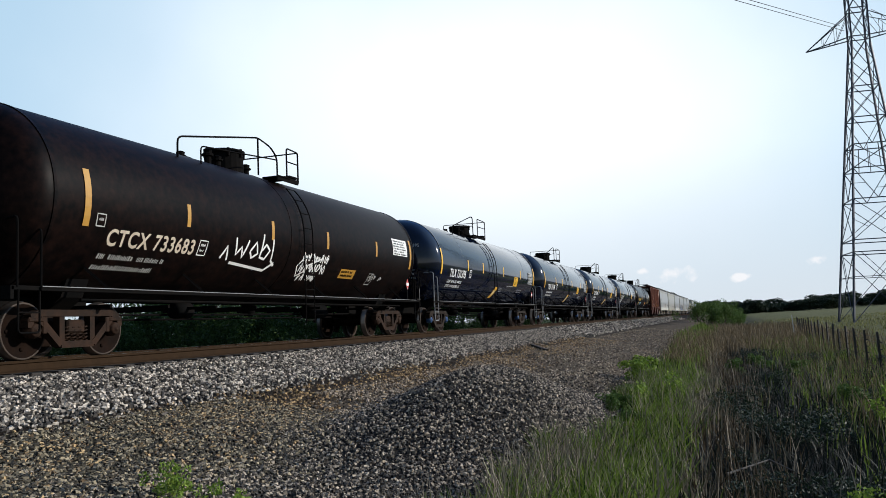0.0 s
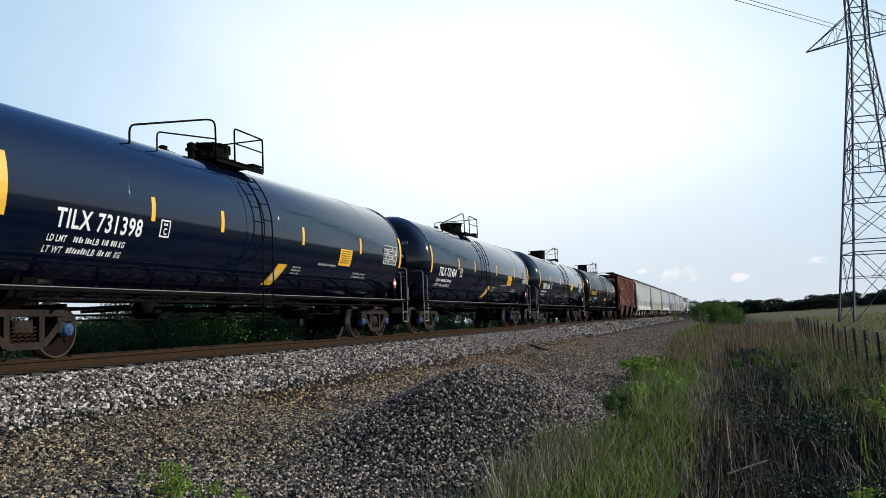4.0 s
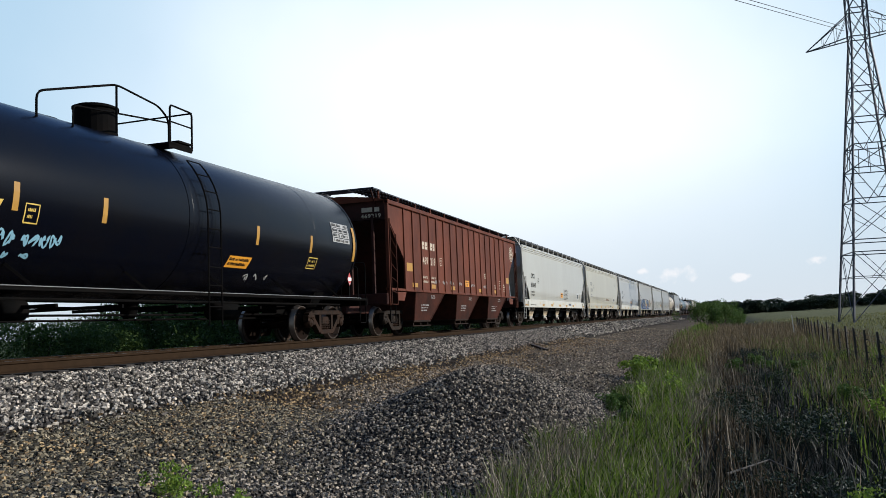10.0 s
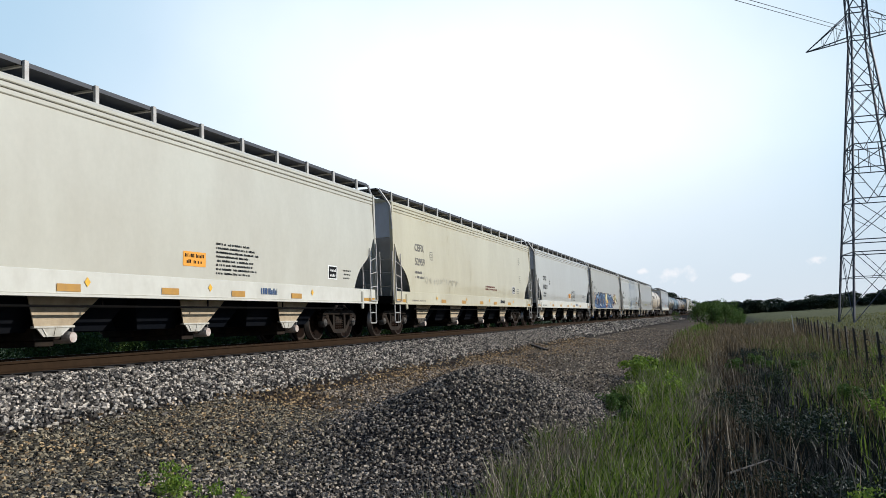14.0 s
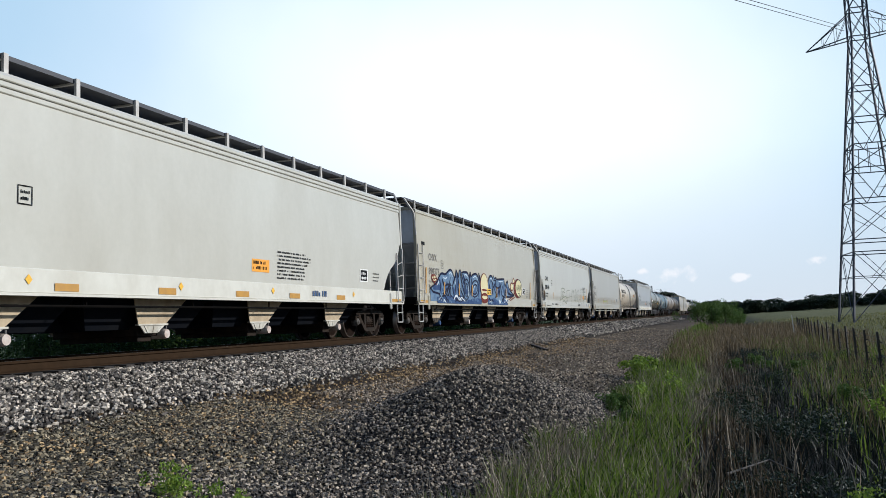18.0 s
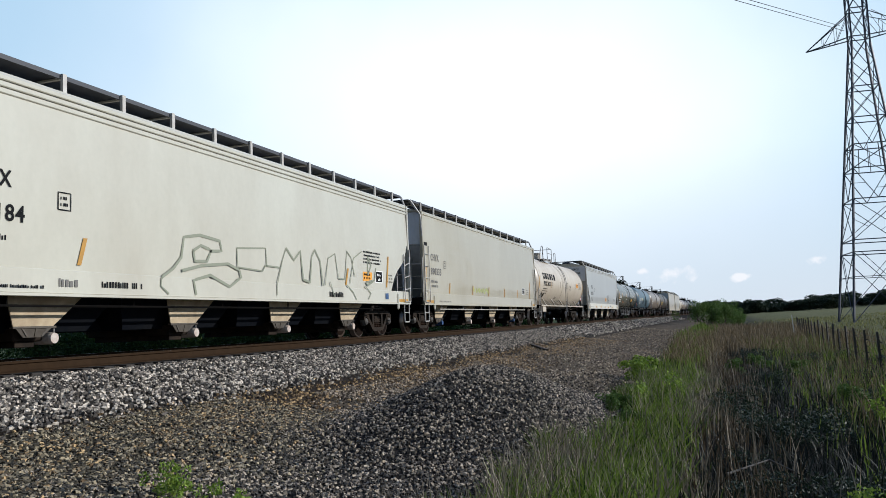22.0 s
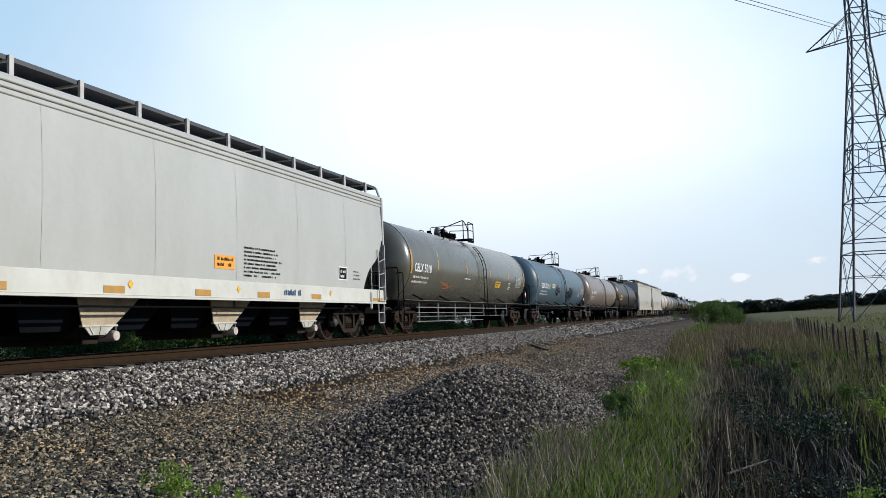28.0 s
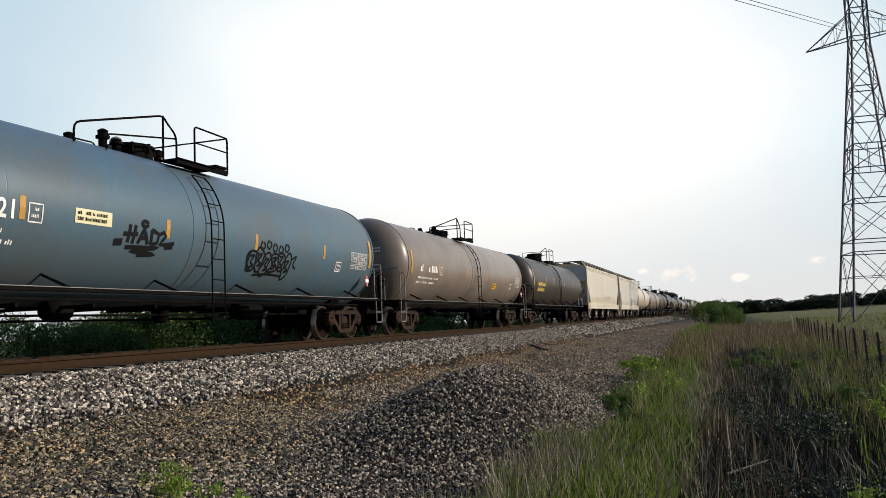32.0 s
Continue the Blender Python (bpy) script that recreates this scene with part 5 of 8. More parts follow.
def build_scraps():
    """A broken length of dark timber on the gravel, and a dry branch in the ditch."""
    bm = bmesh.new()
    beam(bm, (3.75, 33.0, -0.70), (4.95, 30.4, -0.84), 0.10, 0.08)
    beam(bm, (4.6, 31.1, -0.80), (4.75, 30.2, -0.78), 0.06, 0.05)
    tagged(part("timber_scrap", bm, "tie_wood"), "broken dark timber lying on the gravel", "timber")
    bm = bmesh.new()
    z = float(height(11.5, 10.2))
    for a, b in (((11.15, 10.0, z + 0.22), (11.62, 10.5, z + 0.30)), ((11.62, 10.5, z + 0.30), (11.9, 10.4, z + 0.18)), ((11.4, 10.25, z + 0.26), (11.45, 10.1, z - 0.05)), ((11.62, 10.5, z + 0.30), (11.7, 10.6, z - 0.05))):
        limb(bm, a, b, 0.016, 0.009)
    tagged(part("dead_branch", bm, "bleached_wood"), "pale dead branch lying in the ditch", "branch")


# ---- fence, tower and wires ----
def build_fence():
    posts = 19
    base = lambda k: (15.15 + 0.036 * 3.1 * k, 22.6 + 3.1 * k)
    fence = tagged(new("wire_fence"), "wire fence of slim dark posts along the pasture", "fence")
    rnd = random.Random(9)
    for k in range(posts):
        x, y = base(k)
        z = float(height(x, y))
        bm = bmesh.new()
        t = rnd.uniform(1.2, 1.38)
        beam(bm, (0, 0, -0.3), (rnd.uniform(-0.05, 0.02), rnd.uniform(-0.03, 0.03), t), 0.06, 0.06)
        for q in range(5):
            box(bm, -0.05, 0.05, -0.05, -0.03, 0.25 + q * 0.2, 0.28 + q * 0.2)
        p = part("post", bm, "post", fence)
        p.matrix_basis = pose(x, y, z)
    for hz in (0.35, 0.7, 1.05, 1.2):
        bm = bmesh.new()
        tube(bm, [(*base(k), float(height(*base(k))) + hz) for k in range(posts)], 0.004, 4)
        part("wire", bm, "post", fence)
    # pale marker by the fence
    bm = bmesh.new()
    beam(bm, (0, 0, -0.3), (-0.12, 0, 1.5), 0.10, 0.06)
    m = part("marker_post", bm, "letter_white")
    m.matrix_basis = pose(16.3, 70, float(height(16.3, 70)))
    tagged(m, "leaning white marker post in the grass", "marker post")


def build_tower():
    ax, ay, side, tall = 24.1, 101.4, 9.4, 50.0
    turn = radians(4.5)
    gz = float(height(ax, ay)) - 0.1
    tower = tagged(new("transmission_tower"), "grey steel lattice power transmission tower", "transmission tower")
    d2, d1 = Vector((math.cos(turn), math.sin(turn), 0)), Vector((-math.sin(turn), math.cos(turn), 0))
    mid = Vector((ax, ay, gz)) + d1 * side / 2 + d2 * side / 2

    def corner(i, z):
        w = max(0.97, 3.9 - 0.09 * z)
        sx, sy = ((-1, -1), (1, -1), (1, 1), (-1, 1))[i]
        return mid + d2 * sx * w + d1 * sy * w + Vector((0, 0, z))

    def member(name, a, b, w):
        bm = bmesh.new()
        beam(bm, a, b, w, w)
        part(name, bm, "galv", tower)
    for i in range(4):
        member("leg", corner(i, 0), corner(i, 32.5), 0.20)
        member("leg", corner(i, 32.5), corner(i, tall), 0.17)
    # panels between the levels: crossed, closing downwards, crossed with posts, or opening upwards
    panels = [(0, 8.0, "cross"), (9.4, 14.1, "cross"), (14.1, 17.7, "down"), (17.7, 20.5, "posts"), (20.5, 23.7, "up"), (23.7, 27.4, "cross"), (27.4, 30.4, "cross"), (30.4, 33.5, "cross"),
              (33.5, 36.9, "cross"), (36.9, 40.2, "cross"), (40.2, 43.5, "cross"), (43.5, 46.8, "cross"), (46.8, 50.0, "cross")]
    for i in range(4):
        j = (i + 1) % 4
        for z0, z1, kind in panels:
            a0, a1, b0, b1 = corner(i, z0), corner(i, z1), corner(j, z0), corner(j, z1)
            if kind in ("cross", "posts"):
                member("brace", a0, b1, 0.07)
                member("brace", b0, a1, 0.07)
            elif kind == "down":
                member("brace", a1, (a0 + b0) / 2, 0.08)
                member("brace", b1, (a0 + b0) / 2, 0.08)
            else:
                member("brace", a1, (a0 + b0) / 2, 0.07)
                member("brace", b1, (a0 + b0) / 2, 0.07)
            if kind == "posts":
                for q in (0.36, 0.64):
                    member("post", a0.lerp(b0, q), a1.lerp(b1, q), 0.07)
            if z0 == 0:
                half = corner(i, 5.2).lerp(corner(j, 5.2), 0.5)
                member("strut", corner(i, 5.2), half, 0.07)
                member("strut", corner(j, 5.2), half, 0.07)
                member("brace", corner(i, 8.0).lerp(corner(j, 8.0), 0.12), half, 0.06)
            if 9 < z0 < 10 or z0 == 14.1:
                member("brace", corner(i, (z0 + z1) / 2), a0.lerp(b1, 0.3) if z0 < 14 else a1.lerp((a0 + b0) / 2, 0.5), 0.05)
        for z in (8.0, 9.4, 14.1, 17.7, 20.5, 23.7, 27.4, 33.5, 36.9, 43.5):
            member("strut", corner(i, z), corner(j, z), 0.11)
    # crossarms
    arm = (d2 * 0.86 - d1 * 0.5).normalized()
    for z in (33.5, 42.5):
        for s in (-1, 1):
            tip = mid + arm * s * 6.1 + Vector((0, 0, z - 0.2))
            roots = sorted(range(4), key=lambda i: -(corner(i, z) - mid).dot(arm) * s)[:2]
            for i in roots:
                member("crossarm_chord", corner(i, z), tip, 0.11)
                member("crossarm_chord", corner(i, z + 2.9), tip, 0.085)
                for q in (0.3, 0.6):
                    member("crossarm_lacing", corner(i, z).lerp(tip, q), corner(i, z + 2.9).lerp(tip, q), 0.045)
                    member("crossarm_lacing", corner(i, z).lerp(tip, q), corner(i, z + 2.9).lerp(tip, q - 0.3), 0.045)
            for q in (0.0, 0.45):
                member("crossarm_strut", corner(roots[0], z).lerp(tip, q), corner(roots[1], z).lerp(tip, q), 0.06)
    # wires of the line: down from overhead on one side, away on the other
    for a, b, sag in (((26.92, 106.0, 32.84), (13.7, 70.0, 25.63), 0.0), ((26.48, 106.0, 33.53), (14.86, 70.0, 25.43), 0.0), ((28.48, 97.49, 32.18), (51.93, 177.64, 54.05), 1.0)):
        cable = tagged(new("power_line"), "thin grey overhead power cable hanging from the tower", "power line", "power lines")
        a, b = Vector(a), Vector(b)
        bm = bmesh.new()
        pts = []
        for q in range(25):
            p = a.lerp(b, q / 24 * 1.5)
            p.z -= sag * 4 * (q / 24) * (1 - q / 24)
            pts.append(p)
        tube(bm, pts, 0.03, 5)
        part("wire", bm, "cable", cable)


# ---- trucks and running gear ----
WHEELS = []


def wheelset_mesh(bm):
    for s in (-1, 1):
        prof = [(0.66, 0.10, 0), (0.675, 0.36, 0), (0.665, 0.40, 1), (0.668, 0.478, 1), (0.70, 0.484, 2), (0.72, 0.462, 2), (0.815, 0.455, 1),
                (0.822, 0.445, 1), (0.822, 0.425, 0), (0.785, 0.372, 0), (0.755, 0.22, 0), (0.80, 0.135, 0), (0.805, 0.09, 0)]
        lathe(bm, [(s * r[0], r[1], r[2]) for r in prof], "x", 28)
    lathe(bm, [(-1.0, 0.075), (1.0, 0.075)], "x", 10)
    # lifting pockets that show the turn of the plate
    for s in (-1, 1):
        for k in range(4):
            a = k * math.pi / 2
            lathe(bm, [(s * 0.77, 0.035), (s * 0.792, 0.03)], "x", 8, (0, 0.29 * math.cos(a), 0.29 * math.sin(a)))


def side_frame_mesh(bm):
    t0, t1 = -0.07, 0.07

    def bar(pts, w=0.14):
        for (a, b), (c, d) in zip(pts, pts[1:]):
            beam(bm, (0, a, b), (0, c, d), w, 0.11)
    bar([(-0.98, 0.66), (-0.80, 0.73), (0.80, 0.73), (0.98, 0.66)], 0.15)
    bar([(-0.98, 0.66), (-1.0, 0.50)], 0.16)
    bar([(0.98, 0.66), (1.0, 0.50)], 0.16)
    bar([(-0.80, 0.64), (-0.36, 0.22), (0.36, 0.22), (0.80, 0.64)], 0.15)
    bar([(-0.34, 0.24), (-0.34, 0.70)], 0.13)
    bar([(0.34, 0.24), (0.34, 0.70)], 0.13)
    for s in (-1, 1):
        box(bm, -0.09, 0.09, s * 0.889 - 0.16, s * 0.889 + 0.16, 0.585, 0.66, 0.02)
        box(bm, -0.08, 0.08, s * 0.70 - 0.05, s * 0.70 + 0.05, 0.40, 0.66, 0.015)


def spring_mesh(bm):
    pts = [(0.055 * math.cos(a), 0.055 * math.sin(a), -0.13 + 0.26 * a / (2 * math.pi * 4.5)) for a in np.linspace(0, 2 * math.pi * 4.5, 40)]
    tube(bm, pts, 0.014, 5)


def cap_mesh(bm):
    lathe(bm, [(0.92, 0.13), (1.02, 0.13), (1.03, 0.115), (1.075, 0.11), (1.10, 0.085), (1.105, 0.04), (1.12, 0.035), (1.12, 0.0)], "x", 14)


def truck(car, y, style, cap_color=None):
    """Running gear at y on a car: two side frames, bolster, springs, two wheelsets with bearing caps."""
    rust = style
    bm_key = "bolster_" + rust
    me = shared(bm_key, lambda bm: (box(bm, -1.05, 1.05, -0.20, 0.20, 0.40, 0.62, 0.03), box(bm, -0.45, 0.45, -0.28, 0.28, 0.6, 0.78, 0.02),
                                    beam(bm, (-0.7, -0.42, 0.42), (0.7, -0.42, 0.42), 0.1, 0.12), beam(bm, (-0.7, 0.42, 0.42), (0.7, 0.42, 0.42), 0.1, 0.12)), rust)
    hang("bolster", me, None, car, at=pose(0, y, 0))
    for s in (-1, 1):
        fr = hang("side_frame", shared("side_frame_" + rust, side_frame_mesh, rust), None, car, at=pose(s * 1.0, y, 0))
        if s > 0:
            for k in (-0.2, -0.067, 0.067, 0.2):
                hang("spring", shared("spring", spring_mesh, "truck_rust"), None, fr, at=pose(0.0, k, 0.40))
    for k in (-0.889, 0.889):
        ws = hang("wheelset", shared("wheelset", wheelset_mesh, ["wheel_plate", "wheel_rim", "wheel_tread"], True), None, car, at=pose(0, y + k, 0.457))
        WHEELS.append((ws, car, y + k))
        cap = hang("bearing_cap", shared("cap_" + (cap_color or rust), cap_mesh, cap_color or rust, True), None, car, at=pose(0, y + k, 0.457))


def coupler(car, y, s):
    def build(bm):
        box(bm, -0.09, 0.09, -0.55, 0.25, 0.76, 0.94, 0.02)
        box(bm, -0.16, 0.13, 0.2, 0.47, 0.70, 1.0, 0.04)
        box(bm, -0.17, -0.02, 0.42, 0.60, 0.72, 0.98, 0.03)
    hang("coupler", shared("coupler", build, "truck_dark"), None, car, at=pose(0, y, 0, 0, 0, 0 if s > 0 else 180))

    def hose(bm):
        tube(bm, bent([(0.25, 0, 0.8), (0.3, 0.18, 0.72), (0.3, 0.3, 0.35), (0.12, 0.42, 0.32)], 0.15), 0.022, 6)
    hang("air_hose", shared("hose", hose, "frame_black"), None, car, at=pose(0, y, 0, 0, 0, 0 if s > 0 else 180))


def ladder_bm(bm, pts_a, pts_b, r, rung_every=0.36):
    """Two stiles along the given lines and rungs between them."""
    tube(bm, pts_a, r, 5)
    tube(bm, pts_b, r, 5)
    run, last = 0.0, None
    for (a, b), (c, d) in zip(zip(pts_a, pts_b), zip(pts_a[1:], pts_b[1:])):
        a, b, c, d = Vector(a), Vector(b), Vector(c), Vector(d)
        n = max(1, round((c - a).length / 0.06))
        for i in range(n):
            s = i / n
            run += (c - a).length / n
            if last is None or run - last >= rung_every:
                tube(bm, [a.lerp(c, s), b.lerp(d, s)], r * 0.75, 5)
                last = run


# ---- tank car ----
def tank_car(label, L, R, zc, shell, metal="frame_black", pipe="frame_black", rust="truck_dark", cap=None, dome=-0.85, ladder_y=-0.72, seam=1.5,
             sill="frame_black", railing="long", group="tank cars of the train", rings=3, near=True, hand="frame_black", end_hand=None, rail=None, peak=None, loop=None, lad=None, drum=0.0, wide=0.41, valves=True, crest=None, man=0.40, rx=0.9, hoods=()):
    """A tank wagon L metres over its couplers, its tank of radius R with the middle at zc."""
    car = tagged(new("tank_car"), label, "tank car", group)
    rail = dome - 3.2 if rail is None else rail           # the sloping handrail on top, from rail to peak
    peak = dome - 0.70 if peak is None else peak
    loop = (dome + 0.08, dome + 1.35) if loop is None else loop
    lad = ladder_y + dome + 0.75 if lad is None else lad
    end_hand = end_hand or ("pipe_light" if shell == "black_gloss" else hand)
    h = L / 2 - seam                                     # half length of the straight shell
    skin = lambda z: math.sqrt(max(0.0, R * R - (z - zc) ** 2))
    bm = bmesh.new()
    head = [(h + 0.5 * R * math.sin(a), R * math.cos(a)) for a in np.linspace(0, math.pi / 2 * 0.97, 12)]
    prof = [(-s, r) for s, r in head[::-1]] + [(s, r) for s, r in head]
    lathe(bm, prof, "y", 72, (0, 0, zc))
    tank = part("tank", bm, shell, car, smooth=True)
    # weld seams and stiffening bands
    for k in range(rings):
        y = -h + 2 * h * (k + 0.5) / rings + 0.15
        bm = bmesh.new()
        lathe(bm, [(y - 0.030, R - 0.004), (y - 0.012, R + 0.0025), (y + 0.012, R + 0.0025), (y + 0.030, R - 0.004)], "y", 72, (0, 0, zc))
        part("weld_band", bm, shell, car, smooth=True)
    for s in (-1, 1):
        bm = bmesh.new()
        lathe(bm, [(s * (h - 0.03), R - 0.01), (s * (h - 0.03), R + 0.012), (s * (h + 0.03), R + 0.012), (s * (h + 0.03), R - 0.01)], "y", 72, (0, 0, zc))
        part("head_seam", bm, shell, car)
        # stub of the centre sill, saddle and end platform
        bm = bmesh.new()
        y0, y1 = (L / 2 - 3.6, L / 2 - 0.65) if s > 0 else (-L / 2 + 0.65, -L / 2 + 3.6)
        box(bm, -0.22, 0.22, y0, y1, 0.72, 1.1, 0.02)
        part("stub_sill", bm, metal, car)
        bm = bmesh.new()
        yb = s * (L / 2 - 2.6)
        vs = []
        for k in range(13):
            a = radians(-36 + 72 * k / 12)
            vs.append((R * 1.004 * math.sin(a), zc - R * 1.004 * math.cos(a)))
        for yy in (yb - 0.25, yb + 0.25):
            ring = [bm.verts.new((x, yy, z)) for x, z in vs] + [bm.verts.new((0.8, yy, 1.0)), bm.verts.new((0.5, yy, 0.78)), bm.verts.new((-0.5, yy, 0.78)), bm.verts.new((-0.8, yy, 1.0))]
            bm.faces.new(ring)
        bm.faces.ensure_lookup_table()
        bmesh.ops.bridge_loops(bm, edges=[e for e in bm.edges])
        part("saddle", bm, metal, car)
        bm = bmesh.new()
        ye = s * (L / 2 - 0.95)
        box(bm, -1.5, 1.5, ye - 0.28, ye + 0.28, 1.05, 1.12, 0.01)
        box(bm, -1.5, 1.5, ye + s * 0.26 - 0.03, ye + s * 0.26 + 0.03, 0.92, 1.12)
        part("end_platform", bm, metal, car)
        coupler(car, s * (L / 2 - 0.55), s)
        for sx in (-1, 1):
            bm = bmesh.new()
            ya, yb2 = s * (L / 2 - 0.78), s * (L / 2 - 1.25)
            tube(bm, bent([(sx * 1.5, ya, 1.1), (sx * 1.5, ya, 2.15), (sx * 0.85, ya - s * 0.25, 2.15), (sx * 0.85, ya - s * 0.25, 1.12)], 0.1), 0.017)
            part("end_railing", bm, end_hand, car)
            bm = bmesh.new()
            tube(bm, bent([(sx * 1.48, yb2, 1.1), (sx * 1.48, yb2, 2.0), (sx * 1.2, yb2 - s * 0.1, 2.0)], 0.08), 0.017)
            part("grab_iron", bm, end_hand, car)
            bm = bmesh.new()
            yl = s * (L / 2 - 1.0)
            tube(bm, bent([(sx * 1.5, yl - 0.2, 1.06), (sx * 1.5, yl - 0.2, 0.42), (sx * 1.5, yl + 0.2, 0.42), (sx * 1.5, yl + 0.2, 1.06)], 0.06), 0.016)
            tube(bm, [(sx * 1.5, yl - 0.2, 0.72), (sx * 1.5, yl + 0.2, 0.72)], 0.014)
            part("sill_step", bm, end_hand, car)
        truck(car, s * (L / 2 - 2.45), rust, cap)
    # walkway beam along each side, with struts up to the shell
    for sx in (-1, 1):
        bm = bmesh.new()
        box(bm, sx * 1.44, sx * 1.54, -L / 2 + 1.2, L / 2 - 1.2, 1.045, 1.115, 0.008)
        part("side_beam", bm, metal if sill == "pipe_grey" else sill, car)
        bm = bmesh.new()
        box(bm, min(sx * 1.542, sx * 1.56), max(sx * 1.542, sx * 1.56), -L / 2 + 1.2, L / 2 - 1.2, 1.106, 1.119, 0.003)
        part("sill_edge", bm, "pipe_light" if sill == "frame_black" else sill, car)
        bm = bmesh.new()
        tube(bm, [(sx * 1.35, -L / 2 + 2.2, 0.93), (sx * 1.35, L / 2 - 2.2, 0.93)], 0.025, 6)
        part("train_line", bm, metal, car)
        for k in range(6):
            y = -h * 0.86 + k * h * 1.72 / 5
            bm = bmesh.new()
            zz = zc - 0.70 * R
            beam(bm, (sx * 1.48, y + 0.26, 1.09), (sx * (skin(zz) + 0.01), y, zz), 0.045, 0.045)
            part("strut", bm, metal if sill != "tank_beige" else sill, car)
    # bottom outlet and brake gear
    bm = bmesh.new()
    lathe(bm, [(zc - R - 0.32, 0.10), (zc - R - 0.25, 0.16), (zc - R - 0.05, 0.18), (zc - R + 0.06, 0.30)], "z", 16, (0, 0.2, 0))
    part("outlet_valve", bm, metal, car, smooth=True)
    bm = bmesh.new()
    lathe(bm, [(2.2, 0.05), (2.22, 0.2), (3.1, 0.2), (3.14, 0.05)], "y", 14, (0.55, 0, 0.78))
    part("air_reservoir", bm, metal, car, smooth=True)
    bm = bmesh.new()
    lathe(bm, [(-3.4, 0.04), (-3.38, 0.17), (-2.9, 0.17), (-2.85, 0.04)], "y", 14, (0.45, 0, 0.8))
    part("brake_cylinder", bm, metal, car, smooth=True)
    bm = bmesh.new()
    for x, z in ((0.2, 0.72), (-0.3, 0.64)):
        tube(bm, [(x, -h + 0.4, z), (x, h - 0.4, z)], 0.022, 5)
    for k in range(9):
        y = -h * 0.8 + k * h * 0.2
        beam(bm, (-1.2, y, 0.84), (1.3, y, 0.84), 0.05, 0.06)
    part("brake_rigging", bm, metal, car)
    # top fittings
    top = zc + R
    dy = dome + 0.35
    if drum:
        # tall fittings housing with a lid
        bm = bmesh.new()
        lathe(bm, [(top - 0.10, wide), (top + drum, wide - 0.02), (top + drum + 0.02, wide + 0.02), (top + drum + 0.06, wide + 0.02), (top + drum + 0.09, wide - 0.05), (top + drum + 0.11, 0.08)], "z", 24, (0, dy, 0))
        part("fittings_housing", bm, shell if shell == "tank_beige" else metal, car)
    else:
        bm = bmesh.new()
        lathe(bm, [(top - 0.06, 0.46), (top + man, 0.44), (top + man + 0.02, 0.49), (top + man + 0.07, 0.49), (top + man + 0.10, 0.42), (top + man + 0.12, 0.1)], "z", 20, (0, dy, 0))
        lid = part("manway", bm, metal, car)
        me = shared("eye_bolt_" + metal, lambda bm: box(bm, -0.03, 0.03, -0.03, 0.03, -0.10, 0.10, 0.008), metal)
        for q in range(8):
            a = q * math.pi / 4
            hang("eye_bolt", me, None, lid, at=pose(0.46 * math.cos(a), dy + 0.46 * math.sin(a), top + man))
    if valves:
        for dx, vy, hh in ((0.28, dy - 1.10, 0.34), (-0.2, dy - 1.45, 0.26), (0.2, dy + 0.62, 0.26), (0.3, dy - 0.75, 0.22)):
            bm = bmesh.new()
            lathe(bm, [(top - 0.08, 0.08), (top + hh * 0.4, 0.08), (top + hh * 0.45, 0.13), (top + hh * 0.6, 0.13), (top + hh * 0.65, 0.09), (top + hh * 0.9, 0.10), (top + hh, 0.04)], "z", 10, (dx, vy, 0))
            part("valve", bm, metal, car)
    for vy, r, hh in hoods:
        # domed valve hoods
        bm = bmesh.new()
        lathe(bm, [(top - 0.08, r), (top + hh * 0.35, r), (top + hh * 0.38, r * 1.12), (top + hh * 0.48, r * 1.12), (top + hh * 0.52, r), (top + hh * 0.75, r * 0.97), (top + hh * 0.92, r * 0.7), (top + hh, r * 0.2)], "z", 18, (0, vy, 0))
        part("valve_hood", bm, "pipe_grey", car, smooth=True)
    la, lb = loop
    bm = bmesh.new()
    box(bm, -1.02, 1.02, lb - 0.47, lb - 0.02, top - 0.02, top + 0.02)
    box(bm, 0.58, 1.02, min(la, peak), lb - 0.47, top - 0.10, top - 0.07)
    box(bm, 0.98, 1.02, min(la, peak), lb - 0.02, top - 0.17, top - 0.05)
    part("top_platform", bm, hand, car)
    zr = top + 0.70
    bm = bmesh.new()
    if crest is None:
        tube(bm, bent([(rx, rail, top - 0.38), (rx, rail, zr - 0.64), (0.98, peak - 0.25, zr), (1.0, peak - 0.03, zr), (1.0, peak, top - 0.2)], 0.14), 0.021)
    else:
        tube(bm, bent([(rx, rail, top - 0.38), (rx, rail, zr - 0.55), (1.0, crest, zr), (1.0, peak - 0.30, zr - 0.12), (1.0, peak, zr - 0.32), (1.0, peak, top - 0.2)], 0.14), 0.021)
        tube(bm, [(1.0, crest, zr), (1.0, crest, top - 0.2)], 0.021)
    tube(bm, bent([(rx, rail + 0.8, top - 0.36), (rx, rail + 0.8, zr - 0.60), (0.98, peak, zr - 0.38)], 0.1), 0.017)
    part("top_railing", bm, hand, car)
    bm = bmesh.new()
    tube(bm, bent([(1.0, la, top - 0.1), (1.0, la, zr), (1.0, lb, zr - 0.02), (1.0, lb, top - 0.12)], 0.08), 0.021)
    tube(bm, [(1.0, la, zr - 0.34), (1.0, lb, zr - 0.34)], 0.016)
    tube(bm, bent([(1.0, lb, zr - 0.02), (-1.0, lb, zr - 0.02), (-1.0, lb, top - 0.1)], 0.08), 0.018)
    part("top_railing", bm, hand, car)
    bm = bmesh.new()
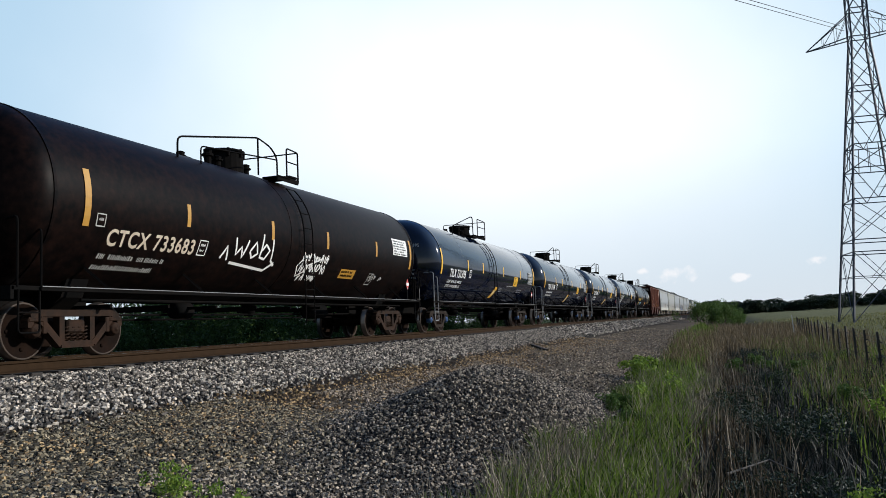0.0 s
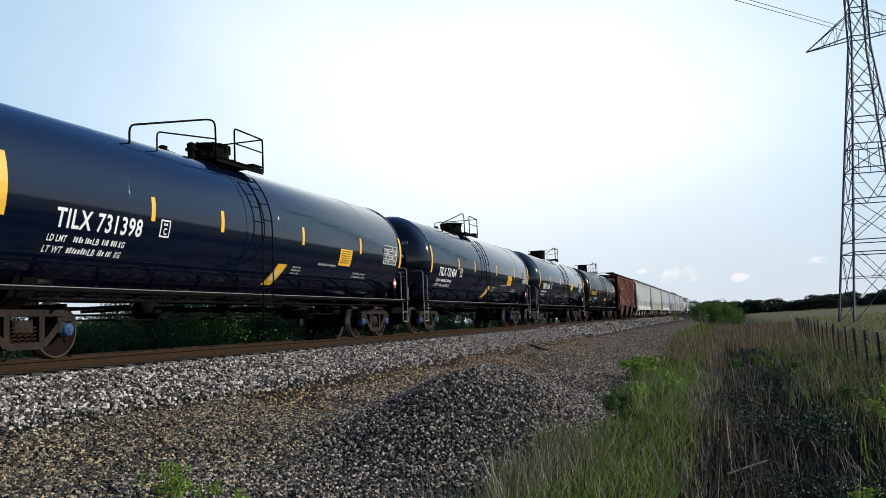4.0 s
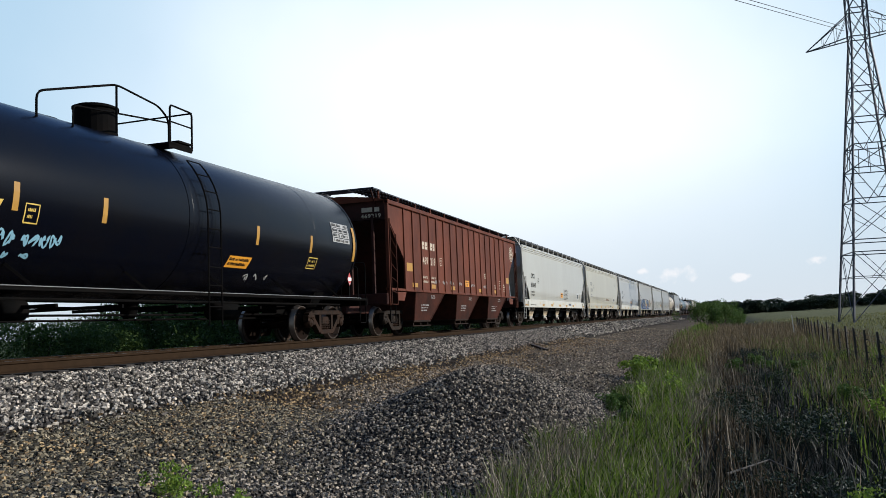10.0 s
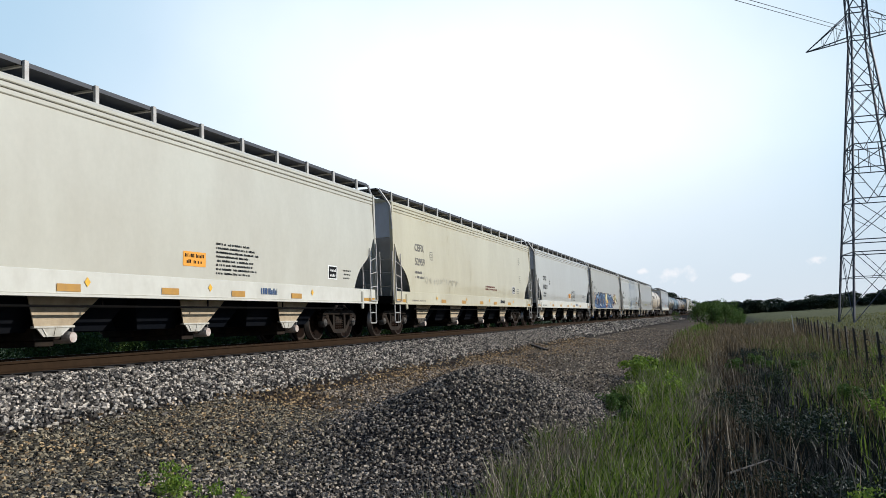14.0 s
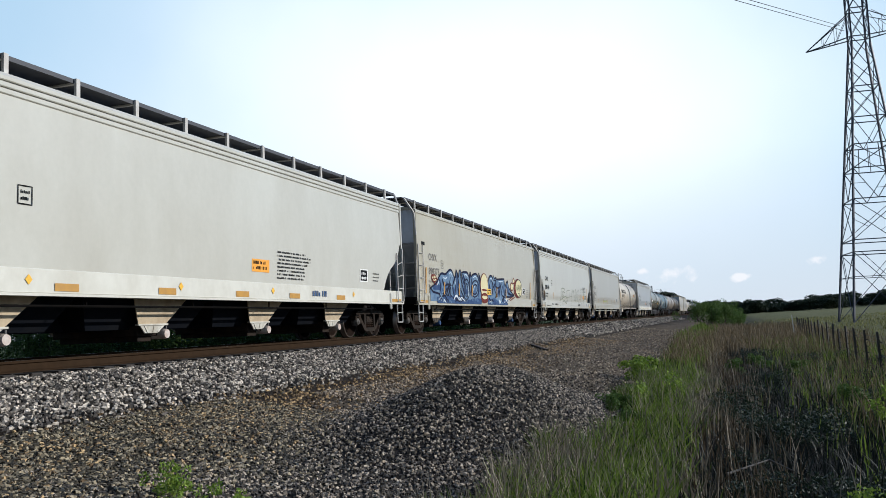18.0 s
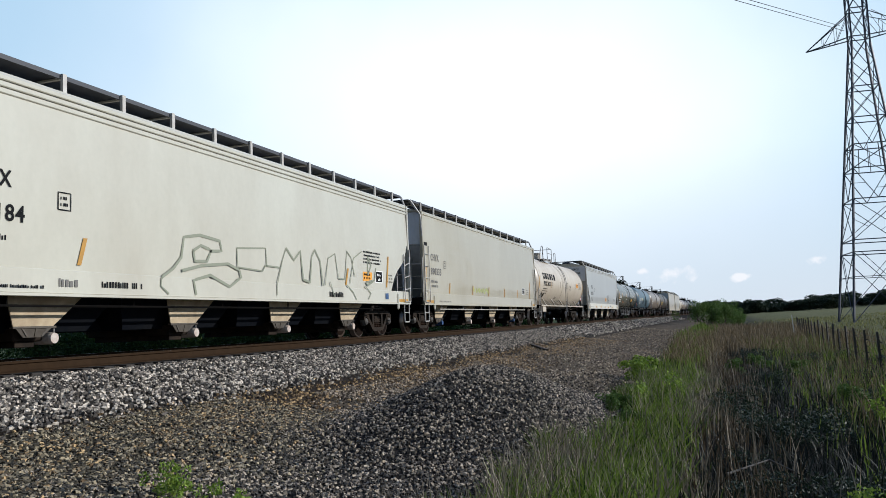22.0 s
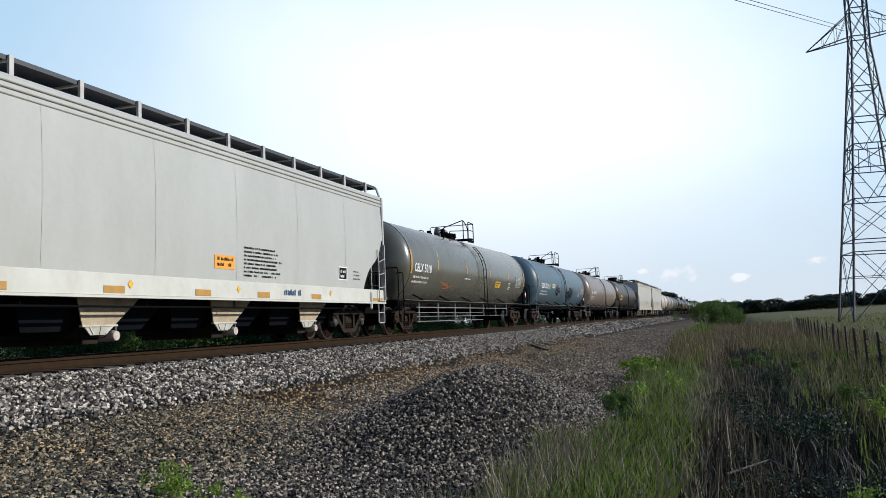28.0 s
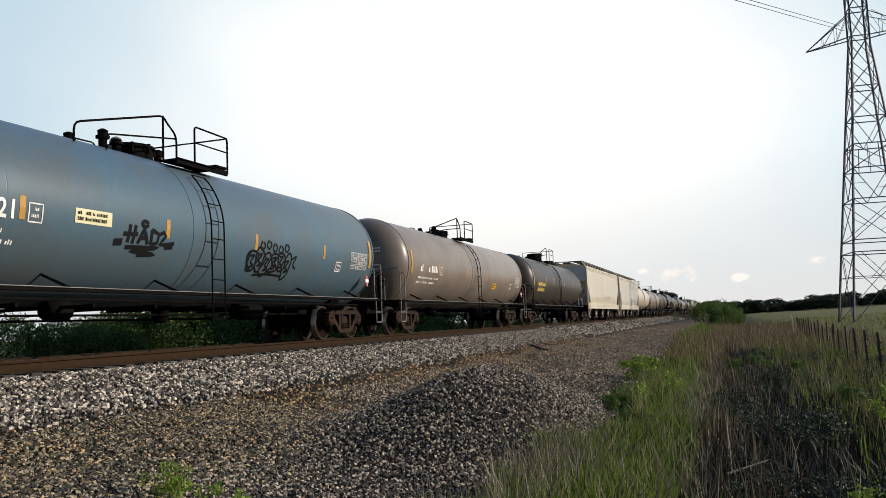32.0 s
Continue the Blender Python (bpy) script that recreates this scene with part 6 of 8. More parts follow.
    tube(bm, bent([(-0.9, dy - 0.75, top - 0.25), (-0.9, dy - 0.75, zr - 0.3), (-1.0, dy + 0.15, zr - 0.25), (-1.0, dy + 0.15, top - 0.1)], 0.14), 0.019)
    part("top_railing", bm, hand, car)
    # ladder down the near side, following the shell
    bm = bmesh.new()
    sa = []
    for k in range(15):
        a = radians(44 - 100 * k / 14 * 0.9)
        x, z = (R + 0.10) * math.cos(a), zc + (R + 0.10) * math.sin(a)
        if a < 0:
            x = R + 0.10
        if z < 0.48:
            break
        sa.append((x, z))
    sa.append((R + 0.10, 0.46))
    ladder_bm(bm, [(x, lad, z) for x, z in sa], [(x, lad + 0.44, z) for x, z in sa], 0.017)
    part("ladder", bm, hand, car)
    bm = bmesh.new()
    lathe(bm, [(lad - 0.45, R - 0.01), (lad - 0.45, R + 0.008), (lad - 0.39, R + 0.008), (lad - 0.39, R - 0.01)], "y", 72, (0, 0, zc))
    part("weld_band", bm, shell, car)
    # hand brake wheel on the leading end
    bm = bmesh.new()
    ring = [(0.75 + 0.27 * math.cos(a), -L / 2 + 0.72, 1.75 + 0.27 * math.sin(a)) for a in np.linspace(0, 2 * math.pi, 17)]
    tube(bm, ring, 0.016, 5)
    for a in (0, 2.09, 4.19):
        tube(bm, [(0.75, -L / 2 + 0.74, 1.75), (0.75 + 0.27 * math.cos(a), -L / 2 + 0.72, 1.75 + 0.27 * math.sin(a))], 0.011, 5)
    beam(bm, (0.75, -L / 2 + 0.8, 1.1), (0.75, -L / 2 + 0.8, 1.95), 0.08, 0.05)
    part("brake_wheel", bm, metal, car)
    # hazard placard on a bracket
    for s in (1,):
        bm = bmesh.new()
        v = [bm.verts.new(p) for p in ((1.535, s * (L / 2 - 1.9), 1.44), (1.535, s * (L / 2 - 1.9) + 0.14, 1.62), (1.535, s * (L / 2 - 1.9), 1.80), (1.535, s * (L / 2 - 1.9) - 0.14, 1.62))]
        bm.faces.new(v)
        bmesh.ops.extrude_face_region(bm, geom=bm.faces[:])
        for q in v:
            q.co.x -= 0.01
        plac = part("placard", bm, "placard_red", car, "red and white diamond hazard placard")
        bm = bmesh.new()
        v = [bm.verts.new((1.54, s * (L / 2 - 1.9) + a, 1.62 + b)) for a, b in ((-0.105, 0.03), (-0.105, -0.03), (-0.085, -0.05), (0.085, -0.05), (0.105, -0.03), (0.105, 0.03), (0.085, 0.05), (-0.085, 0.05))]
        bm.faces.new(v)
        v = [bm.verts.new((1.54, s * (L / 2 - 1.9) + a, 1.62 + b)) for a, b in ((-0.035, -0.115), (0.035, -0.115), (0.0, -0.155))]
        bm.faces.new(v)
        part("placard_marking", bm, "placard_white", plac)
        bm = bmesh.new()
        box(bm, 1.505, 1.525, s * (L / 2 - 1.9) - 0.03, s * (L / 2 - 1.9) + 0.03, 1.10, 1.62)
        part("placard_bracket", bm, metal, plac)
    return car, skin


# ---- covered hopper car with curved sides ----
def hopper_skin(z):
    return 1.60 + 0.045 * math.sin(math.pi * min(1.0, max(0.0, (z - 1.2) / 2.9)))


def hopper_car(label, L, body, trim="pipe_white", board="grate_dark", rust="truck_dark", cap="cap_steel", bays=4, style="pipe", end_mat=None, top=4.16, ribs=True, gate="gate_steel", line="frame_black"):
    car = tagged(new("hopper_car"), label, "hopper car", "covered hoppers of the train")
    h = L / 2 - 0.72                                        # corner posts
    skin = hopper_skin
    hole = 1.32 if style == "pipe" else -1.0

    def low(y):
        d = h - 0.12 - abs(y)
        if d > hole:
            return 1.37
        q = 1 - 2 * max(0.0, d) / hole
        return 2.11 + 0.36 * q ** 3 + 0.38 * q
    ys = np.unique(np.concatenate([np.linspace(-h, -h + 1.1, 10), -h + 0.12 + 1.32 * np.linspace(0.1, 1.0, 16), np.linspace(-h + 1.6, h - 1.6, 26), np.linspace(h - 1.1, h, 10), h - 0.12 - 1.32 * np.linspace(0.1, 1.0, 16)]))
    for sx in (-1, 1):
        bm = bmesh.new()
        cols = []
        for y in ys:
            z0 = low(y)
            cols.append([bm.verts.new((sx * skin(z), y, z)) for z in [z0 + (top - (0.28 if style == "pipe" else 0.08) - z0) * k / 9 for k in range(10)]])
        for a, b in zip(cols, cols[1:]):
            for k in range(9):
                bm.faces.new((a[k], b[k], b[k + 1], a[k + 1]) if sx > 0 else (a[k], a[k + 1], b[k + 1], b[k]))
        thicken(bm, geom=bm.faces[:], thickness=0.02)
        part("side_sheet", bm, body, car, smooth=False)
        if ribs:
            for k in range(6):
                bm = bmesh.new()
                y = -h + 2 * h * (k + 1) / 7
                for zz in range(8):
                    z0, z1 = 1.4 + zz * 0.31, 1.4 + (zz + 1) * 0.31
                    v = [bm.verts.new((sx * (skin(z) + 0.004), yy, z)) for yy, z in ((y - 0.009, z0), (y + 0.009, z0), (y + 0.009, z1), (y - 0.009, z1))]
                    bm.faces.new(v if sx > 0 else v[::-1])
                part("weld_seam", bm, body, car)
        # ribbed band under the eaves, eave rail, side sill
        for k in range(3 if style == "pipe" else 1):
            bm = bmesh.new()
            z0 = top - 0.29 + k * 0.1 if style == "pipe" else top - 0.09
            box(bm, min(sx * 1.585, sx * 1.635), max(sx * 1.585, sx * 1.635), -h, h, z0, z0 + 0.085, 0.014)
            part("eave_band", bm, body, car)
        bm = bmesh.new()
        box(bm, min(sx * 1.50, sx * 1.63), max(sx * 1.50, sx * 1.63), -h - 0.05, h + 0.05, 1.0, 1.37, 0.012)
        box(bm, min(sx * 1.50, sx * 1.66), max(sx * 1.50, sx * 1.66), -h - 0.05, h + 0.05, 0.96, 1.0)
        part("side_sill", bm, "sill_white" if gate == "hop_dusty" else body, car)
        for s in (-1, 1):
            bm = bmesh.new()
            box(bm, min(sx * 1.55, sx * 1.66), max(sx * 1.55, sx * 1.66), s * h - 0.05, s * h + 0.05, 1.0, top, 0.01)
            part("corner_post", bm, body, car)
            bm = bmesh.new()
            yl = s * (h - 0.02)
            ladder_bm(bm, [(sx * 1.68, yl, 1.05), (sx * 1.68, yl, 2.72 if style == "pipe" else 3.0)], [(sx * 1.68, yl - s * 0.46, 1.05), (sx * 1.68, yl - s * 0.46, 2.55 if style == "pipe" else 3.0)], 0.019, 0.37)
            part("ladder", bm, trim, car)
            bm = bmesh.new()
            tube(bm, bent([(sx * 1.62, yl, 1.0), (sx * 1.62, yl, 0.40), (sx * 1.62, yl - s * 0.42, 0.40), (sx * 1.62, yl - s * 0.42, 1.0)], 0.05), 0.019)
            tube(bm, [(sx * 1.62, yl, 0.70), (sx * 1.62, yl - s * 0.42, 0.70)], 0.016)
            part("sill_step", bm, trim, car)
            bm = bmesh.new()
            box(bm, min(sx * 1.60, sx * 1.67), max(sx * 1.60, sx * 1.67), s * (h - 1.0) - 0.06, s * (h - 1.0) + 0.06, 0.80, 1.3, 0.03)
            part("jacking_pad", bm, body, car)
        patch(car, (lambda z: 1.632) if sx > 0 else (lambda z: -1.645), -h + 0.12, -h + 0.95, 1.03, 1.12, "ochre", "reflector", "yellow reflective strip")
        patch(car, (lambda z: 1.632) if sx > 0 else (lambda z: -1.645), h - 0.95, h - 0.12, 1.03, 1.12, "ochre", "reflector", "yellow reflective strip")
    # roof
    bm = bmesh.new()
    prof = [(-1.62, top - 0.01), (-1.60, top + 0.03), (-1.0, top + 0.16), (0, top + 0.24), (1.0, top + 0.16), (1.60, top + 0.03), (1.62, top - 0.01)]
    rows = [[bm.verts.new((x, y, z)) for x, z in prof] for y in (-h - 0.04, h + 0.04)]
    for a, b in zip(range(6), range(1, 7)):
        bm.faces.new((rows[0][a], rows[0][b], rows[1][b], rows[1][a]))
    bm.faces.new(rows[0])
    bm.faces.new(rows[1][::-1])
    part("roof", bm, body, car)
    zb = top + 0.36
    for sx in (-1, 1):
        bm = bmesh.new()
        box(bm, min(sx * 0.62, sx * 1.33), max(sx * 0.62, sx * 1.33), -h - 0.25, h + 0.25, zb, zb + 0.03)
        part("running_board", bm, board, car)
        bm = bmesh.new()
        box(bm, min(sx * 1.333, sx * 1.36), max(sx * 1.333, sx * 1.36), -h - 0.25, h + 0.25, zb - 0.03, zb + 0.045)
        part("board_edge", bm, board, car)
        n = 13
        for k in range(n):
            y = -h + 0.6 + (2 * h - 1.2) * k / (n - 1)
            bm = bmesh.new()
            beam(bm, (sx * 1.385, y, top + 0.02), (sx * 1.385, y, zb + 0.05), 0.05, 0.085)
            beam(bm, (sx * 1.37, y, zb - 0.02), (sx * 0.6, y, zb - 0.02), 0.06, 0.03)
            part("board_bracket", bm, trim, car)
        for s in (-1, 1):
            bm = bmesh.new()
            tube(bm, bent([(sx * 1.35, s * (h + 0.3), zb), (sx * 1.60, s * (h + 0.06), top - 0.12), (sx * 1.63, s * (h + 0.02), 3.3)], 0.1), 0.038)
            part("corner_pipe", bm, trim, car)
    bm = bmesh.new()
    box(bm, -0.30, 0.30, -h + 0.9, h - 0.9, top + 0.2, top + 0.42, 0.03)
    part("hatch_trough", bm, board, car)
    for s in (-1, 1):
        bm = bmesh.new()
        for k in range(5):
            box(bm, -1.33, 1.33, s * (h + 0.24) + (k - 2) * 0.09 - 0.035, s * (h + 0.24) + (k - 2) * 0.09 + 0.035, zb, zb + 0.03)
        part("end_board", bm, board, car)
        # end wall: upright above, sloping in below
        # bluish shade-tinted paint on the ends, whatever the body colour
        em = end_mat or "hop_end"
        bm = bmesh.new()
        p = [bm.verts.new((x, s * (h - 0.02), z)) for x, z in ((-1.58, top + 0.02), (-1.58, 3.05), (1.58, 3.05), (1.58, top + 0.02), (1.0, top + 0.15), (0, top + 0.23), (-1.0, top + 0.15))]
        bm.faces.new(p if s > 0 else p[::-1])
        q = [bm.verts.new((x, s * y, z)) for x, y, z in ((-1.58, h - 0.04, 3.04), (1.58, h - 0.04, 3.04), (1.4, h - 2.3, 1.1), (-1.4, h - 2.3, 1.1))]
        bm.faces.new(q)
        thicken(bm, geom=bm.faces[:], thickness=0.012)
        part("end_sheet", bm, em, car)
        bm = bmesh.new()
        box(bm, -1.6, 1.6, min(s * (h - 0.1), s * (h + 0.12)), max(s * (h - 0.1), s * (h + 0.12)), 0.98, 1.22, 0.02)
        box(bm, -0.25, 0.25, min(s * (h - 3.3), s * (h + 0.15)), max(s * (h - 3.3), s * (h + 0.15)), 0.72, 1.1, 0.02)
        box(bm, -1.5, 1.5, min(s * (h - 2.6), s * h), max(s * (h - 2.6), s * h), 1.14, 1.17)
        part("end_sill", bm, "frame_black", car)
        for x in (-0.9, 0.0, 0.9):
            bm = bmesh.new()
            beam(bm, (x, s * (h - 0.06), 1.2), (x * 0.9, s * (h - 0.06), 3.1), 0.07, 0.07)
            part("end_post", bm, em, car)
        bm = bmesh.new()
        ladder_bm(bm, [(1.2, s * (h + 0.06), 1.1), (1.2, s * (h + 0.06), 2.6)], [(1.62, s * (h + 0.06), 1.1), (1.62, s * (h + 0.06), 2.6)], 0.017, 0.37)
        part("end_ladder", bm, trim, car)
        bm = bmesh.new()
        tube(bm, bent([(-0.2, s * (h + 0.10), 1.5), (-0.1, s * (h + 0.18), 2.4), (0.6, s * (h + 0.10), 2.3), (0.7, s * (h + 0.02), 1.25)], 0.3), 0.02)
        part("brake_pipe", bm, trim, car)
        coupler(car, s * (L / 2 - 0.55), s)
        truck(car, s * (L / 2 - 2.05), rust, cap)
    # hopper bays: sloping sheets and outlet gates
    pitch = 3.75
    for k in range(bays):
        y = pitch * (k + 0.5 - bays / 2) - 0.25
        bm = bmesh.new()
        lo, hi = [], []
        for dx, dy in ((-1, -1), (1, -1), (1, 1), (-1, 1)):
            hi.append(bm.verts.new((dx * 1.12, y + dy * pitch * 0.49, 1.05)))
            lo.append(bm.verts.new((dx * 0.80, y + dy * 1.42, 0.43)))
        for i in range(4):
            bm.faces.new((hi[i], hi[(i + 1) % 4], lo[(i + 1) % 4], lo[i]))
        # not in the body paint: the underside's shade is in this colour
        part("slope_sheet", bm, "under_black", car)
        for dx in (-1, 1):
            bm = bmesh.new()
            v = [bm.verts.new(p) for p in ((dx * 1.18, y - 0.66, 1.08), (dx * 1.18, y + 1.02, 1.08), (dx * 1.10, y + 0.34, 0.52), (dx * 1.10, y - 0.44, 0.52))]
            bm.faces.new(v)
            thicken(bm, geom=bm.faces[:], thickness=0.02)
            part("chute", bm, "hop_dust", car)
            bm = bmesh.new()
            v = [bm.verts.new(p) for p in ((dx * 1.10, y - 0.42, 0.52), (dx * 1.10, y + 0.34, 0.52), (dx * 1.06, y + 0.14, 0.36), (dx * 1.06, y - 0.22, 0.36))]
            bm.faces.new(v)
            thicken(bm, geom=bm.faces[:], thickness=0.03)
            part("gate_plate", bm, gate, car)
            bm = bmesh.new()
            for q in (-0.28, 0.0, 0.26):
                beam(bm, (dx * 1.12, y + q, 0.50), (dx * 1.09, y + q * 0.55, 0.37), 0.025, 0.03)
            box(bm, min(dx * 1.06, dx * 1.14), max(dx * 1.06, dx * 1.14), y - 0.46, y + 0.40, 0.49, 0.525, 0.006)
            part("gate_flange", bm, gate, car)
        bm = bmesh.new()
        box(bm, -0.98, 0.98, y - 0.30, y + 0.28, 0.30, 0.50, 0.015)
        box(bm, -0.90, 0.90, y - 0.20, y + 0.20, 0.20, 0.30, 0.01)
        part("outlet_gate", bm, "truck_dark", car)
        bm = bmesh.new()
        lathe(bm, [(-1.14, 0.02), (-1.14, 0.085), (-1.09, 0.098), (1.09, 0.098), (1.14, 0.085), (1.14, 0.02)], "x", 12, (0, y + 0.36, 0.33))
        part("gate_cap", bm, "blue_dot" if style == "ladder" and k in (0, 3) else "cap_pink", car)
        bm = bmesh.new()
        tube(bm, [(1.0, y + 0.36, 0.33), (1.12, y + 0.36, 0.33), (1.12, y + 0.36, 0.48)], 0.012, 5)
        part("cap_handle", bm, "pipe_grey", car)
    bm = bmesh.new()
    tube(bm, [(1.48, -h + 2, 0.82), (1.48, h - 2, 0.82)], 0.022, 6)
    for k in range(6):
        yk = -h + 2.2 + k * (2 * h - 4.4) / 5
        tube(bm, [(1.48, yk, 0.80), (1.48, yk, 0.97)], 0.016, 5)
    part("train_line", bm, line, car)
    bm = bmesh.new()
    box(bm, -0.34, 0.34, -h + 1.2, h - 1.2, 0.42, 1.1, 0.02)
    # sill coloured with the same underside shade
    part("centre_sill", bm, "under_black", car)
    return car, skin


# ---- ribbed red hopper car ----
def ribbed_hopper(label, L):
    car = tagged(new("hopper_car"), label, "hopper car", "covered hoppers of the train")
    h, top = L / 2 - 0.72, 4.16
    skin = lambda z: 1.60
    body = "hop_red"

    def low(y):
        d = h - abs(y)
        return 1.42 if d > 1.38 else 2.43 + (1.38 - d) / 1.2 * 1.07
    ys = np.unique(np.concatenate([np.linspace(-h + 0.05, h - 0.05, 9), [-h + 1.379, -h + 1.381, h - 1.379, h - 1.381]]))
    for sx in (-1, 1):
        bm = bmesh.new()
        cols = [[bm.verts.new((sx * 1.60, y, low(y))), bm.verts.new((sx * 1.60, y, top))] for y in ys]
        for a, b in zip(cols, cols[1:]):
            bm.faces.new((a[0], b[0], b[1], a[1]) if sx > 0 else (a[0], a[1], b[1], b[0]))
        thicken(bm, geom=bm.faces[:], thickness=0.015)
        part("side_sheet", bm, body, car)
        n = 17
        for k in range(n):
            y = -6.82 + 0.8025 * k
            bm = bmesh.new()
            box(bm, min(sx * 1.598, sx * 1.642), max(sx * 1.598, sx * 1.642), y - 0.03, y + 0.03, 1.40, top - 0.02, 0.010)
            part("side_rib", bm, body, car)
        bm = bmesh.new()
        box(bm, min(sx * 1.52, sx * 1.625), max(sx * 1.52, sx * 1.625), -h, h, 1.38, 1.46, 0.01)
        part("side_sill", bm, body, car)
        bm = bmesh.new()
        box(bm, min(sx * 1.52, sx * 1.67), max(sx * 1.52, sx * 1.67), -h, h, top - 0.10, top + 0.03, 0.015)
        part("top_chord", bm, body, car)
        for s in (-1, 1):
            bm = bmesh.new()
            box(bm, min(sx * 1.55, sx * 1.66), max(sx * 1.55, sx * 1.66), s * (h - 0.05) - 0.05, s * (h - 0.05) + 0.05, 0.92, top, 0.01)
            part("corner_post", bm, body, car)
            bm = bmesh.new()
            yl = s * (h - 0.06)
            ladder_bm(bm, [(sx * 1.68, yl, 0.95), (sx * 1.68, yl, 3.6)], [(sx * 1.68, yl - s * 0.48, 0.95), (sx * 1.68, yl - s * 0.48, 3.15)], 0.02, 0.42)
            part("ladder", bm, "red_grime", car)
            bm = bmesh.new()
            v = [bm.verts.new((sx * 1.585, s * y, z)) for y, z in ((h - 0.7, 1.35), (h - 1.5, 1.35), (h - 1.3, 1.08), (h - 0.7, 1.08))]
            bm.faces.new(v)
            thicken(bm, geom=bm.faces[:], thickness=0.02)
            part("bolster_web", bm, body, car)
            bm = bmesh.new()
            tube(bm, bent([(sx * 1.62, yl, 0.95), (sx * 1.62, yl, 0.40), (sx * 1.62, yl - s * 0.42, 0.40), (sx * 1.62, yl - s * 0.42, 0.95)], 0.05), 0.019)
            part("sill_step", bm, "frame_black", car)
    bm = bmesh.new()
    prof = [(-1.66, top), (-1.2, top + 0.12), (0, top + 0.24), (1.2, top + 0.12), (1.66, top)]
    rows = [[bm.verts.new((x, y, z)) for x, z in prof] for y in (-h, h)]
    for a in range(4):
        bm.faces.new((rows[0][a], rows[0][a + 1], rows[1][a + 1], rows[1][a]))
    bm.faces.new(rows[0])
    bm.faces.new(rows[1][::-1])
    part("roof", bm, body, car)
    for sx in (-1, 1):
        bm = bmesh.new()
        for k in range(7):
            x0 = 0.55 + k * 0.11
            box(bm, min(sx * x0, sx * (x0 + 0.07)), max(sx * x0, sx * (x0 + 0.07)), -h - 0.1, h + 0.1, top + 0.34, top + 0.37)
        for k in range(60):
            y = -h + 2 * h * k / 59
            box(bm, min(sx * 0.55, sx * 1.3), max(sx * 0.55, sx * 1.3), y - 0.02, y + 0.02, top + 0.31, top + 0.34)
        part("running_board", bm, "grate_dark", car)
        for k in range(11):
            y = -h + 0.2 + (2 * h - 0.4) * k / 10
            bm = bmesh.new()
            beam(bm, (sx * 1.28, y, top + 0.08), (sx * 1.28, y, top + 0.32), 0.05, 0.05)
            part("board_bracket", bm, body, car)
    for s in (-1, 1):
        for k in range(8):
            y = s * (h - 0.36 + 0.085 * k)
            bm = bmesh.new()
            box(bm, -1.3, 1.3, y - 0.016, y + 0.016, top + 0.375, top + 0.40)
            part("platform_slat", bm, "grate_dark", car)
        for x in (-1.3, -0.45, 0.45, 1.3):
            bm = bmesh.new()
            box(bm, x - 0.02, x + 0.02, min(s * (h - 0.38), s * (h + 0.26)), max(s * (h - 0.38), s * (h + 0.26)), top + 0.35, top + 0.375)
            part("platform_bearer", bm, "grate_dark", car)
        for x in (-1.2, 1.2):
            bm = bmesh.new()
            beam(bm, (x, s * (h + 0.20), top + 0.35), (x, s * (h - 0.10), top - 0.10), 0.04, 0.04)
            part("board_bracket", bm, "red_end", car)
        # end wall, its shade carried by the darker red
        bm = bmesh.new()
        p = [bm.verts.new((x, s * (h - 0.12), z)) for x, z in ((-1.6, top), (-1.6, 3.6), (1.6, 3.6), (1.6, top), (0, top + 0.22))]
        bm.faces.new(p)
        q = [bm.verts.new((x, s * y, z)) for x, y, z in ((-1.6, h - 0.13, 3.58), (1.6, h - 0.13, 3.58), (1.5, h - 2.6, 1.3), (-1.5, h - 2.6, 1.3))]
        bm.faces.new(q)
        thicken(bm, geom=bm.faces[:], thickness=0.012)
        part("end_sheet", bm, "red_end", car)
        bm = bmesh.new()
        box(bm, -1.6, 1.6, min(s * (h - 0.1), s * (h + 0.1)), max(s * (h - 0.1), s * (h + 0.1)), 0.95, 1.3, 0.02)
        box(bm, -0.25, 0.25, min(s * (h - 3.3), s * (h + 0.15)), max(s * (h - 3.3), s * (h + 0.15)), 0.72, 1.1, 0.02)
        part("end_sill", bm, "red_end", car)
        for x in (-1.1, -0.35, 0.35, 1.1):
            bm = bmesh.new()
            beam(bm, (x, s * (h - 0.08), 1.25), (x, s * (h - 0.1), 3.7), 0.08, 0.09)
            part("end_post", bm, "red_end", car)
        coupler(car, s * (L / 2 - 0.55), s)
        truck(car, s * (L / 2 - 2.55), "truck_dark")
    # bays in the darkened red, grime and underside shade in one colour
    for k in range(3):
        y = 0.15 + (k - 1) * 4.5
        bm = bmesh.new()
        lo, hi = [], []
        for dx, dy in ((-1, -1), (1, -1), (1, 1), (-1, 1)):
            hi.append(bm.verts.new((dx * 1.585, y + dy * 1.5, 1.40)))
            lo.append(bm.verts.new((dx * 1.46, y - 0.62 + dy * 0.80, 0.44)))
        for i in range(4):
            bm.faces.new((hi[i], hi[(i + 1) % 4], lo[(i + 1) % 4], lo[i]))
        bay = part("slope_sheet", bm, "red_grime", car, "grimy red sloping sheet, darkened by shade in its colour")
        for dx in (-1, 1):
            for q, r in ((-1.5, -1.42), (1.5, 0.18)):
                bm = bmesh.new()
                tube(bm, [(dx * 1.588, y + q, 1.40), (dx * 1.463, y + r, 0.44)], 0.022, 5)
                part("edge_flange", bm, "red_grime", bay)
        bm = bmesh.new()
